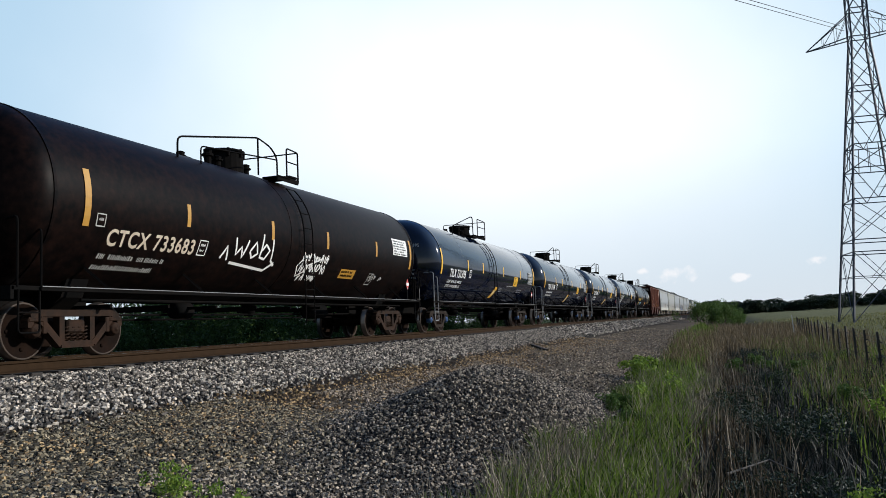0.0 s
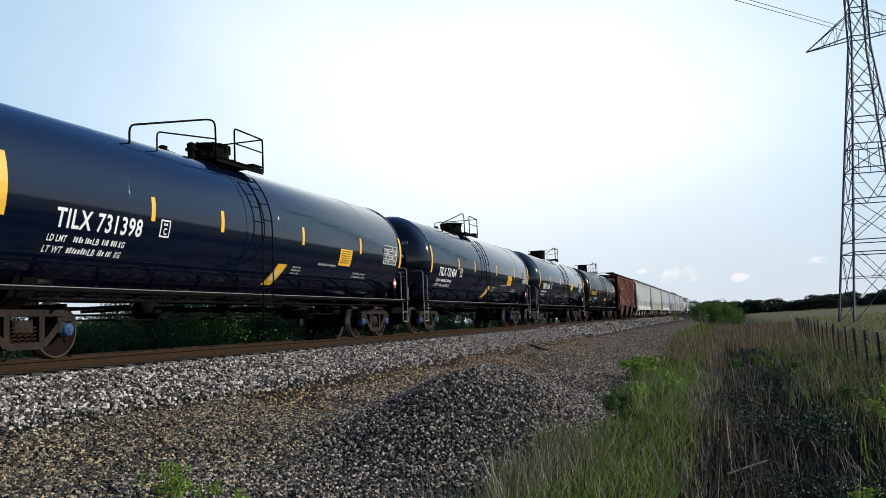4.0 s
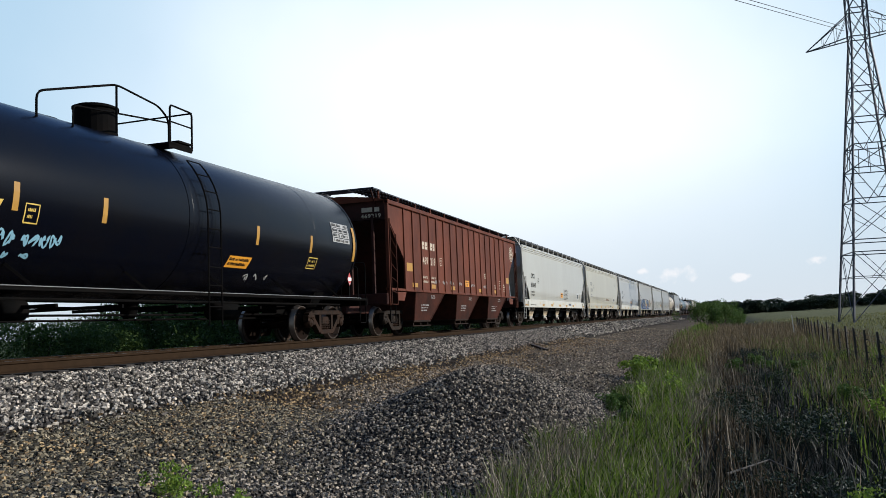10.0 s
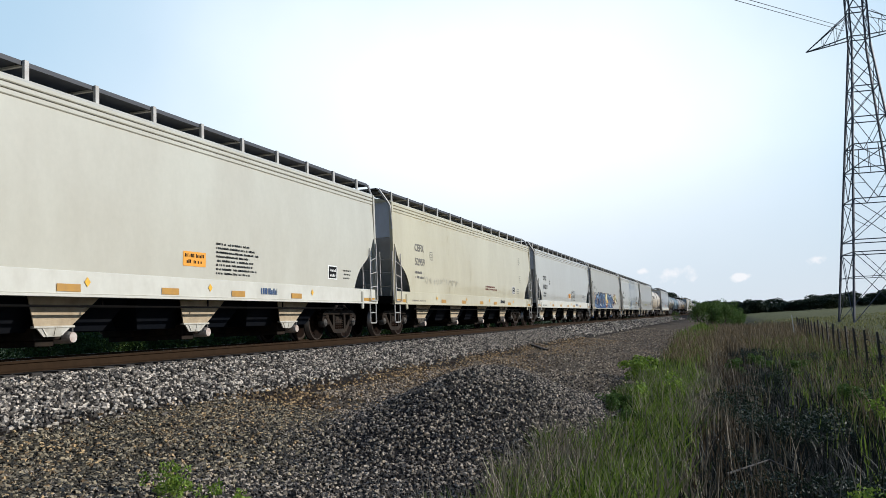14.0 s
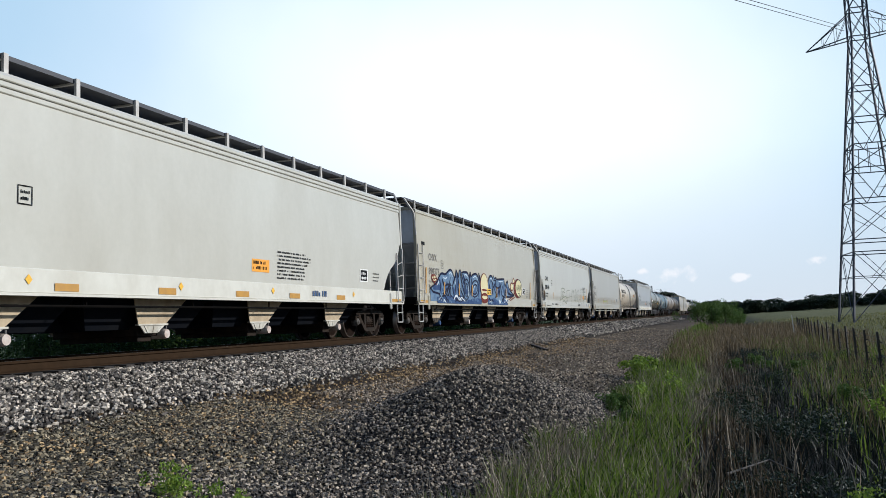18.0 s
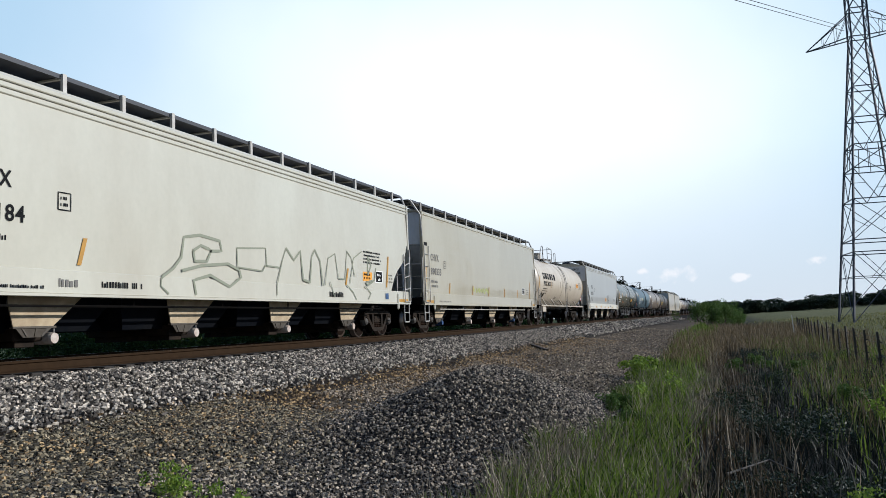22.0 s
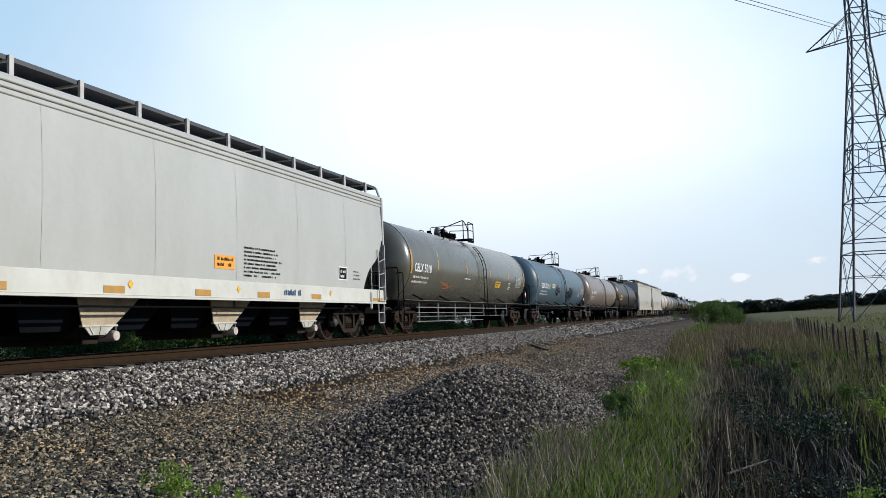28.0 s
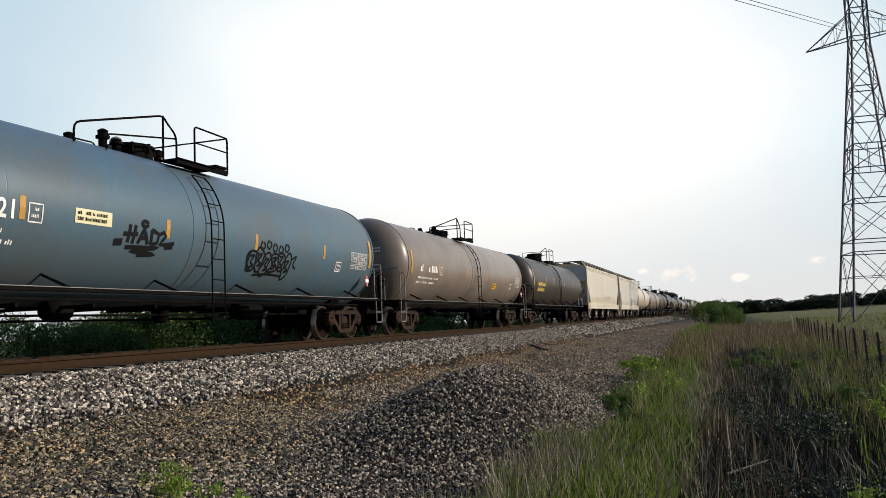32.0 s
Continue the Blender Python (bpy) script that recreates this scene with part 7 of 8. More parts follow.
        box(bm, -1.47, 1.47, y - 1.45, y + 0.22, 0.38, 0.45, 0.015)
        box(bm, -1.46, 1.46, y - 1.49, y + 0.26, 0.24, 0.28, 0.01)
        for q in (-1.3, -0.6, 0.1):
            box(bm, -1.40, 1.40, y + q - 0.04, y + q + 0.04, 0.28, 0.38)
        part("outlet_gate", bm, "truck_rust", car)
        side = lambda z: 1.46 + 0.125 * (z - 0.44) / 0.96
        bars(car, side, y - 0.9, y - 0.1, 0.98, 3, 0.09, 0.045, "letter_pale", 160 + k, lift=0.02)
        bars(car, side, y + 0.05, y + 0.5, 1.30, 2, 0.07, 0.04, "letter_pale", 170 + k, lift=0.02)
    for y in (-2.2, 2.05):
        bm = bmesh.new()
        box(bm, -0.5, 0.5, y - 1.5, y + 1.5, 0.64, 1.3, 0.02)
        part("centre_sill", bm, "hop_red", car)
    strokes(car, lambda z: 0.5, scrawl(1.35, 2.35, 0.70, 1.10, 4, 77, 6), 0.075, "letter_pale", label="pale graffiti on the centre sill")
    return car, skin


# ---- the train: each car's middle at the start, by the places where the couplers meet ----
JOINTS = [9.1, 27.5, 45.9, 64.3, 82.4, 100.6, 119.0, 136.9, 157.6, 178.2, 198.27, 217.9, 237.3, 256.3, 273.0, 292.9, 313.2, 332.0, 351.2, 369.8, 390.2, 409.7, 427.7]
SPEED = 9.62
# the pace is slightly uneven: seconds, and metres by which the train hangs back
UNEVEN = [(0, -0.43), (1, -0.12), (2, 0.09), (3, 0.19), (4.5, 0.08), (6, -0.10), (7, 0.11), (8, 0.08), (9, -0.12), (10, -0.14), (11, 0.0), (12, 0.06), (13, 0.07), (14, 0.14),
          (15.5, 0.0), (17, -0.19), (18, 0.05), (19, 0.27), (20, -0.08), (21, -0.12), (22, 0.10), (23, -0.02), (24, -0.02), (25, 0.04), (26.5, 0.1), (28, 0.14), (29, 0.10), (30, 0.25), (31, -0.27), (32, -0.33)]
CARS = []


def put(made, i):
    CARS.append((made[0], (JOINTS[i] + JOINTS[i + 1]) / 2))
    return made


def span(i):
    return JOINTS[i + 1] - JOINTS[i]


def yellow_strips(car, skin, h, zs=(2.36, 2.80), color="yellow", at=(-4.37, -2.18, 1.28, 4.66), ends=None, tall=(2.12, 3.06)):
    for y in ends or (-h + 0.02, h - 0.02):
        patch(car, skin, y - 0.07, y + 0.07, *tall, color, label="yellow reflective strip", lift=0.016)
    for y in at:
        patch(car, skin, y - 0.055, y + 0.055, zs[0], zs[1], color, label="yellow reflective strip")


def stencil_box(car, skin, y, z, w, h, paint, color="letter_white", seed=1):
    """A small outlined box with a line of writing too small to read."""
    strokes(car, skin, [[(y, z), (y + w, z), (y + w, z + h), (y, z + h), (y, z)]], 0.022, color, "stencil", "outlined stencil box", lift=0.008)
    bars(car, skin, y + 0.05, y + w - 0.04, z + h - 0.06, max(1, int(h / 0.12)), 0.1, 0.05, color, seed, "stencil", lift=0.008)


def notice(car, skin, y, z, w, h, material, ink="letter_black", seed=1, lines=2, lean=0.0, label="small printed notice", lift=0.007):
    patch(car, skin, y, y + w, z, z + h, material, "notice", label, lift=lift, lean=lean)
    bars(car, skin, y + 0.05 + lean * 0.5, y + w - 0.02, z + h - 0.04, lines, (h - 0.05) / lines, (h - 0.05) / lines * 0.6, ink, seed, lift=lift + 0.004)


def data_panel(car, skin, y0, y1, z0, z1, seed, paint="letter_pale", ink="letter_black"):
    """A stencilled table: rows of outlined boxes with writing too small to read."""
    rnd = random.Random(seed)
    step = (z1 - z0) / 4
    for r in range(4):
        cuts = [y0] + sorted(y0 + (y1 - y0) * (q + rnd.uniform(-0.08, 0.08)) for q in ((0.34, 0.67) if r else (0.72,))) + [y1]
        for a, b in zip(cuts, cuts[1:]):
            patch(car, skin, a + 0.012, b - 0.012, z0 + (3 - r) * step + 0.010, z0 + (4 - r) * step - 0.010, paint, "data_panel", "pale box of a data panel", lift=0.010)
            bars(car, skin, a + 0.04, b - 0.02, z0 + (4 - r) * step - 0.028, 1, 0.1, step * 0.55, ink, seed + r * 7 + int(a * 10), "data_panel", lift=0.014)


def tank_marks(car, skin, words, h, color="letter_white", yellow=True, seed=1):
    lettering(car, skin, words, -6.63, -4.63, 2.06, 0.30, color)
    for z, a, b in ((1.84, "LD LMT", "LB"), (1.67, "LT WT", "LB")):
        lettering(car, skin, a, -6.70, -6.30, z, 0.10, color)
        bars(car, skin, -6.20, -5.66, z + 0.10, 1, 0.17, 0.09, color, seed + int(z * 10))
        lettering(car, skin, b, -5.72, -5.58, z, 0.10, color)
        bars(car, skin, -5.50, -5.12, z + 0.10, 1, 0.17, 0.09, color, seed + int(z * 10) + 1)
        lettering(car, skin, "KG", -5.10, -4.96, z, 0.10, color)
    patch(car, skin, -4.14, -3.86, 2.10, 2.42, "letter_white", "stencil", "white outlined stencil")
    patch(car, skin, -4.11, -3.89, 2.13, 2.39, "black_gloss", "stencil", lift=0.008)
    lettering(car, skin, "C", -4.05, -3.95, 2.15, 0.12, "letter_white", lift=0.012, name="stencil")
    bars(car, skin, -4.09, -3.91, 2.36, 1, 0.1, 0.05, "letter_white", seed + 9, "stencil", lift=0.012)
    if yellow:
        patch(car, skin, 3.38, 4.12, 1.98, 2.42, "yellow", "notice", "yellow warning notice", lift=0.007)
        bars(car, skin, 3.46, 4.08, 2.38, 6, 0.06, 0.03, "letter_black", seed + 1, lift=0.010)
        patch(car, skin, 0.14, 0.56, 1.38, 1.86, "yellow", "notice", "slanted yellow emblem", lift=0.007, lean=0.20)
        patch(car, skin, 0.26, 0.46, 1.48, 1.72, "placard_cream", "notice", lift=0.010, lean=0.12)
        bars(car, skin, 1.05, 1.6, 1.84, 3, 0.07, 0.04, "letter_pale", seed + 2)
        bars(car, skin, 2.2, 3.6, 1.98, 1, 0.07, 0.05, "letter_pale", seed + 3)
        bars(car, skin, 4.5, 5.5, 1.84, 2, 0.09, 0.05, "letter_pale", seed + 4)
    data_panel(car, skin, 6.32, 7.40, 2.16, 2.76, seed + 5)


def build_train():
    # worn brown-black tank car
    L = span(0)
    c, k = put(tank_car("weathered brown-black tank car with white spray-paint scrawls", L, 1.59, 2.60, "black_worn", rust="truck_rust", rings=1, seam=1.42, rail=-3.80, crest=-0.86, peak=0.02, loop=(0.50, 1.08), dome=-1.1, lad=0.05), 0)
    yellow_strips(c, k, L / 2 - 1.42, color="ochre", at=(-4.39, -1.24, 1.54, 4.73), ends=(-7.09, 7.5))
    lettering(c, k, "CTCX 733683", -6.52, -4.09, 1.86, 0.28, "letter_cream", "worn white reporting mark")
    bars(c, k, -6.57, -4.5, 1.72, 2, 0.17, 0.08, "letter_pale", 5)
    stencil_box(c, k, -3.95, 1.86, 0.26, 0.28, "black_worn", "letter_white", 3)
    stencil_box(c, k, -6.85, 2.15, 0.2, 0.2, "black_worn", "letter_pale", 4)
    strokes(c, k, [[(-3.14, 1.85), (-2.98, 2.10), (-2.88, 1.82)], [(-2.70, 2.30), (-2.62, 1.95), (-2.45, 2.12), (-2.36, 1.90), (-2.20, 2.28)], [(-2.10, 2.05), (-1.90, 2.26), (-1.78, 2.02), (-1.98, 1.92), (-2.10, 2.05)],
                   [(-1.62, 2.46), (-1.66, 1.95), (-1.45, 1.92), (-1.30, 2.12), (-1.48, 2.24), (-1.62, 2.10)], [(-1.20, 2.38), (-1.14, 1.90), (-0.95, 1.80)], [(-2.75, 1.78), (-1.30, 1.68), (-0.98, 1.86)]], 0.055, "letter_white", label="white spray-paint scrawl")
    strokes(c, k, scrawl(0.35, 1.70, 1.84, 2.30, 6, 9, 7) + scrawl(0.30, 1.65, 1.58, 2.05, 6, 29, 7) + scrawl(0.4, 1.4, 1.44, 1.75, 5, 19, 7), 0.034, "letter_white", label="dense white spray-paint scrawl")
    stencil_box(c, k, 4.55, 1.55, 0.34, 0.30, "black_worn", "letter_pale", 8)
    strokes(c, k, [[(0.15, 1.85), (0.45, 2.12), (0.62, 1.75), (0.30, 1.62), (0.15, 1.85)], [(0.7, 1.9), (1.3, 2.08)]], 0.04, "letter_white", label="white spray-paint scrawl")
    notice(c, k, 2.61, 1.66, 0.94, 0.24, "ochre", "black_worn", 6, label="orange notice")
    patch(c, k, 6.02, 7.22, 2.50, 3.02, "letter_white", "data_panel", "white stencilled data panel")
    bars(c, k, 6.07, 7.17, 2.97, 6, 0.08, 0.045, "black_worn", 7, "data_panel", lift=0.009)
    strokes(c, k, scrawl(4.7, 5.6, 1.55, 1.9, 3, 12, 5), 0.03, "letter_pale")
    # three glossy black tank cars of one kind
    for i, words in ((1, "TILX 731395"), (2, "TILX 731398"), (3, "TILX 731404")):
        c, k = put(tank_car("glossy black tank car with white lettering and yellow strips", span(i), 1.60, 2.60, "black_gloss", cap="blue_dot", rail=-4.15, peak=-1.48, loop=(-0.76, 0.45), dome=-0.62, lad=-0.82), i)
        h = span(i) / 2 - 1.5
        yellow_strips(c, k, h)
        tank_marks(c, k, words, h, seed=10 * i)
        face = head_face(h, 1.60, 2.60)
        end_lettering(c, face, words, 0.1, 0.95, 3.1, 0.12, "letter_pale")
        end_bars(c, face, 0.15, 0.8, 2.3, 3, 0.14, 0.06, "letter_pale", 11 + i)
    L = span(4)
    c, k = put(tank_car("glossy black tank car with white lettering, scratched side", L, 1.61, 2.60, "black_gloss", rail=-2.6, peak=0.40, loop=(0.46, 1.32), dome=-0.75, lad=0.45), 4)
    yellow_strips(c, k, L / 2 - 1.5, at=(-4.58, -1.52, 1.52, 4.25), zs=(2.40, 2.80))
    lettering(c, k, "TAEX 1169", -6.6, -4.75, 2.06, 0.30, "letter_white")
    bars(c, k, -6.6, -5.1, 1.95, 2, 0.17, 0.09, "letter_white", 51)
    stencil_box(c, k, -4.28, 2.10, 0.26, 0.30, "black_gloss", "letter_white", 52)
    notice(c, k, 2.20, 2.16, 0.76, 0.42, "yellow", "letter_black", 53, 4, label="yellow warning notice")
    data_panel(c, k, 5.46, 6.60, 2.12, 2.72, 54)
    bars(c, k, 1.0, 1.6, 1.84, 3, 0.07, 0.04, "letter_pale", 55)
    bars(c, k, 4.4, 5.3, 1.84, 2, 0.09, 0.05, "letter_pale", 56)
    strokes(c, k, scrawl(-2.3, -1.3, 1.6, 1.85, 3, 21, 4), 0.03, "letter_pale")
    # satin black tank car with yellow lettering
    L = span(5)
    c, k = put(tank_car("dull black tank car with yellow lettering and teal graffiti", L, 1.61, 2.59, "black_satin", rust="truck_rust", seam=1.6, rail=-3.06, peak=0.20, loop=(0.24, 0.96), dome=-1.05, lad=0.45, drum=0.46, valves=False, crest=-1.30), 5)
    face = head_face(L / 2 - 1.6, 1.61, 2.59)
    end_lettering(c, face, "30077", -0.05, 0.62, 2.94, 0.13, "letter_yellow")
    end_bars(c, face, -0.05, 0.55, 2.84, 2, 0.11, 0.05, "letter_yellow", 65)
    yellow_strips(c, k, L / 2 - 1.7, color="ochre", at=(-4.13, -2.29, 2.49, 4.99), zs=(2.2, 2.62))
    lettering(c, k, "WCHX 30077", -6.70, -4.35, 2.08, 0.26, "letter_yellow", "yellow reporting mark")
    bars(c, k, -6.8, -5.1, 1.88, 2, 0.17, 0.09, "letter_yellow", 62)
    stencil_box(c, k, -3.94, 2.05, 0.26, 0.28, "black_satin", "letter_yellow", 63)
    strokes(c, k, scrawl(-4.8, -3.1, 1.62, 2.02, 8, 15, 7) + scrawl(-4.6, -3.6, 1.50, 1.66, 4, 16, 5), 0.035, "graf_teal", label="teal spray-paint scrawl")
    notice(c, k, 1.52, 1.68, 0.86, 0.24, "orange", "letter_black", 66, 2, 0.06, "orange notice")
    strokes(c, k, scrawl(2.3, 3.4, 1.38, 1.66, 4, 67, 4), 0.03, "letter_pale")
    stencil_box(c, k, 4.98, 1.82, 0.44, 0.26, "black_satin", "letter_yellow", 68)
    data_panel(c, k, 6.16, 7.20, 2.56, 3.10, 64)
    # ribbed red hopper
    c, k = put(ribbed_hopper("oxide-red ribbed covered hopper with white lettering", span(6)), 6)
    for n, (y0, y1) in enumerate(((-5.12, -4.89), (-4.82, -4.58), (-4.30, -4.08), (-4.01, -3.82))):
        patch(c, k, y0, y1, 2.88, 3.13, "letter_cream", "emblem", "cream block emblem", lift=0.004)
        patch(c, k, y0 + 0.07, y1 - (0.05 if n % 2 else 0.0), 2.97, 3.00, "hop_red", "emblem", lift=0.008)
    lettering(c, k, "469", -5.10, -4.56, 2.36, 0.26, "letter_cream", lift=0.005)
    lettering(c, k, "219", -4.29, -3.80, 2.36, 0.26, "letter_cream", lift=0.005)
    patch(c, k, -6.62, -6.1, 2.05, 2.32, "ochre", "reflector", "yellow panel", lift=0.004)
    bars(c, k, -5.1, -4.6, 1.95, 2, 0.15, 0.08, "letter_cream", 71)
    bars(c, k, -4.35, -3.8, 1.95, 2, 0.15, 0.08, "letter_cream", 72)
    patch(c, k, 6.3, 6.78, 2.05, 2.32, "ochre", "reflector", "yellow panel", lift=0.004)
    stencil_box(c, k, -3.3, 2.40, 0.24, 0.26, "hop_red", "letter_cream", 75)
    for y, w in ((-5.9, 0.5), (-1.84, 0.5), (1.87, 0.45), (4.31, 0.4), (-4.05, 0.4)):
        patch(c, k, y - w / 2, y + w / 2, 1.54, 1.68, "ochre", "reflector", "yellow panel", lift=0.004)
    notice(c, k, -0.25, 1.72, 0.5, 0.24, "orange", "letter_black", 76, 2, label="orange notice")
    bars(c, k, 2.50, 2.95, 2.36, 3, 0.08, 0.055, "letter_cream", 73)
    bars(c, k, 5.65, 5.98, 1.98, 4, 0.09, 0.055, "letter_cream", 74)
    bars(c, k, 4.15, 4.5, 1.9, 2, 0.09, 0.05, "letter_cream", 79)
    stencil_box(c, k, 4.95, 1.76, 0.36, 0.34, "hop_red", "letter_cream", 78)
    for q, y in enumerate((-3.6, -2.77, -1.95, -0.98, 0.75, 2.6)):
        strokes(c, k, scrawl(y - 0.26, y + 0.26, 1.66, 1.92, 5, 200 + q, 6), 0.02, "letter_pale", label="thin pale scrawl")
    face = lambda x, z, e=-span(6) / 2 + 0.72: e + 0.09
    end_bars(c, face, 0.75, 1.35, 3.98, 1, 0.2, 0.14, "letter_cream", 77)
    end_lettering(c, face, "469219", 0.72, 1.40, 3.66, 0.12, "letter_cream")
    ring = [[(7.46 + 0.34 * math.cos(a), 3.49 + 0.34 * math.sin(a)) for a in np.linspace(0, 2 * math.pi, 25)]]
    strokes(c, k, ring, 0.035, "letter_cream", "emblem", "round white emblem", 0.005)
    strokes(c, k, [oval(7.46, 3.49, 0.21, 0.21)], 0.03, "letter_cream", "emblem", lift=0.005)
    for a in np.linspace(0, 2 * math.pi, 18, endpoint=False):
        strokes(c, k, [[(7.46 + r * math.cos(a), 3.49 + r * math.sin(a)) for r in (0.245, 0.305)]], 0.045, "letter_cream", "emblem", lift=0.005)
    strokes(c, k, [[(7.27, 3.49), (7.65, 3.49)], [(7.46, 3.30), (7.46, 3.68)]], 0.09, "letter_cream", "emblem", lift=0.005)
    # white covered hoppers with curved sides
    specs = [(7, "hop_white", "CPCX", "815647", "clean white covered hopper with black lettering"),
             (8, "hop_cream", "CEFX", "52959", "cream covered hopper with faded lettering"),
             (9, "hop_bluewhite", "CPCX", "814313", "white covered hopper with black lettering"),
             (10, "hop_tan", "CHVX", "890373", "tan covered hopper with large blue graffiti"),
             (11, "hop_white", "CHVX", "889184", "white covered hopper with thin outline graffiti"),
             (12, "hop_tan", "CHVX", "890333", "tan covered hopper with small graffiti"),
             (14, "hop_grey", "CPCX", "815125", "clean white covered hopper with black lettering")]
    for i, paint, a, b, label in specs:
        if i == 14:
            beige_tank()
        st = "ladder" if i in (10, 12) else "pipe"
        c, k = put(hopper_car(label, span(i), paint, style=st, ribs=i in (8, 10, 12, 14), gate="hop_dusty" if i in (7, 9, 14) else "gate_steel", line="pipe_white" if i == 12 else "frame_black"), i)
        h = span(i) / 2 - 0.72
        plain = set(c.children)
        y = -h + (0.85 if st == "ladder" else 2.0)
        if i in (7, 9, 14):
            face = lambda x, z, e=-h: e + 0.0
            end_lettering(c, face, a, 0.62, 1.10, 3.86, 0.13, "letter_black")
            end_lettering(c, face, b, 0.62, 1.20, 3.60, 0.13, "letter_black")
            y = -h + 1.85
        if st == "ladder":
            patch(c, k, -h + 0.08, -h + 0.42, 3.0, 3.12, "letter_black", "slot", "dark slot over the ladder")
        y = {8: -7.70, 10: -8.35, 11: -7.72, 12: -8.05}.get(i, y)
        za, zb = {8: (2.75, 2.28)}.get(i, (2.52, 2.03))
        ink = "letter_faded" if i in (8, 10, 12) else "letter_black"
        lettering(c, k, a, y, y + 0.86, za, 0.24, ink, "black reporting mark")
        lettering(c, k, b, y, y + 1.10 * len(b) / 6, zb, 0.24, ink, "black reporting mark")
        bars(c, k, y, y + 0.8, zb - 0.2, 2, 0.16, 0.085, ink, 80 + i)
        stencil_box(c, k, y + {8: 1.48, 10: 1.32, 11: 1.74, 12: 1.4}.get(i, 1.65), za - 0.22, 0.26, 0.27, paint, ink, 82 + i)
        sq = {7: 6.6, 8: 5.6, 9: 6.16, 10: 5.75, 11: 6.32, 12: 5.75}.get(i, 6.2)
        patch(c, k, sq - 0.05, sq + 0.49, 1.57, 1.93, "letter_white", "stencil", "white framed stencil")
        patch(c, k, sq, sq + 0.44, 1.60, 1.90, "letter_black", "stencil", "black square stencil", lift=0.009)
        bars(c, k, sq + 0.06, sq + 0.40, 1.84, 2, 0.13, 0.07, "letter_white", 84 + i, "stencil", lift=0.013)
        bars(c, k, sq + 0.86, sq + 1.36, 1.85, 3, 0.1, 0.04, ink, 90 + i)
        sill = lambda z: 1.634
        if i in (7, 9, 14):
            notice(c, k, 0.50, 1.60, 0.72, 0.28, "orange", "letter_black", 95 + i, 2, label="orange notice")
            bars(c, k, 1.58, 3.20, 2.12, 8, 0.085, 0.045, "letter_black", 97 + i)
        if i == 8:
            bars(c, k, 0.83, 2.79, 1.84, 2, 0.11, 0.07, "graf_rust", 105, "small_lettering")
            strokes(c, k, scrawl(-6.9, -3.0, 1.55, 2.05, 9, 106, 5), 0.03, "hop_tan", label="faint cleaned-off scrawl")
            bars(c, k, 7.0, 7.3, 3.4, 4, 0.1, 0.06, ink, 107)
            bars(c, k, 7.0, 7.3, 2.5, 4, 0.1, 0.06, ink, 108)
        for q in range(5):
            yy = (-5.1, -2.65, -0.15, 2.1, 4.6)[q]
            if st == "pipe" and i != 11:
                patch(c, sill, yy, yy + 0.5, 1.04, 1.16, "ochre", "reflector", "yellow reflective strip", lift=0.006)
                yd = (-5.6, -2.0, 1.35, 5.65, 0)[q]
                v = [(1.641, yd, 1.12), (1.641, yd + 0.07, 1.20), (1.641, yd, 1.28), (1.641, yd - 0.07, 1.20)]
                if q < 4:
                    hang("stencil", mesh_from("stencil", v, [(0, 1, 2, 3)], "yellow"), None, c, "small yellow diamond")
        bars(c, sill, -h + 1.5, -h + 2.9, 1.12, 1, 0.1, 0.05, ink, 101 + i, lift=0.006)
        if st == "pipe":
            bars(c, sill, 3.25, 4.15, 1.25, 1, 0.1, 0.14, "blue_dot" if i in (7, 9, 14) else "letter_black", 103 + i, "emblem", lift=0.006)
        if i == 10:
            face = lambda z: max(hopper_skin(z), 1.634)
            for yy in (-8.75, -6.8, -5.02, -3.3, 0.55, 2.2, 7.35):
                patch(c, face, yy - 0.05, yy + 0.05, 1.35, 1.80 if -8 < yy < 7 else 2.25, "ochre", "reflector", "ochre reflective strip", lift=0.026, lean=0.09)
            notice(c, face, -1.05, 1.45, 0.66, 0.26, "yellow", "letter_black", 109, 2, label="yellow notice", lift=0.030)
            strokes(c, k, scrawl(6.4, 7.0, 1.35, 1.62, 2, 110, 4), 0.03, "letter_faded")
        if i == 11:
            face = lambda z: max(hopper_skin(z), 1.634)
            thick = [[(-3.5, 1.35), (-3.16, 1.53), (-2.92, 1.75), (-2.84, 2.14), (-2.34, 2.22), (-1.66, 2.16), (-1.59, 1.96), (-2.0, 1.93)],
                     [(-2.55, 1.90), (-2.3, 2.02), (-1.95, 1.95), (-2.1, 1.72), (-2.5, 1.70), (-2.55, 1.90)],
                     [(-2.9, 1.50), (-2.27, 1.63), (-1.37, 1.71), (-0.95, 1.60), (-0.88, 1.45), (-1.32, 1.24), (-2.0, 1.45), (-2.55, 1.33), (-2.47, 1.05)],
                     [(1.03, 2.21), (1.4, 1.95), (1.72, 2.19), (1.85, 1.50), (2.2, 1.45), (2.3, 2.10), (2.47, 2.27), (2.75, 2.0), (2.89, 1.38)],
                     [(5.72, 2.30), (5.95, 2.05), (5.70, 1.75), (5.72, 2.30)], [(6.3, 2.0), (6.2, 1.65), (5.7, 1.48), (5.55, 1.56), (6.0, 1.62)]]
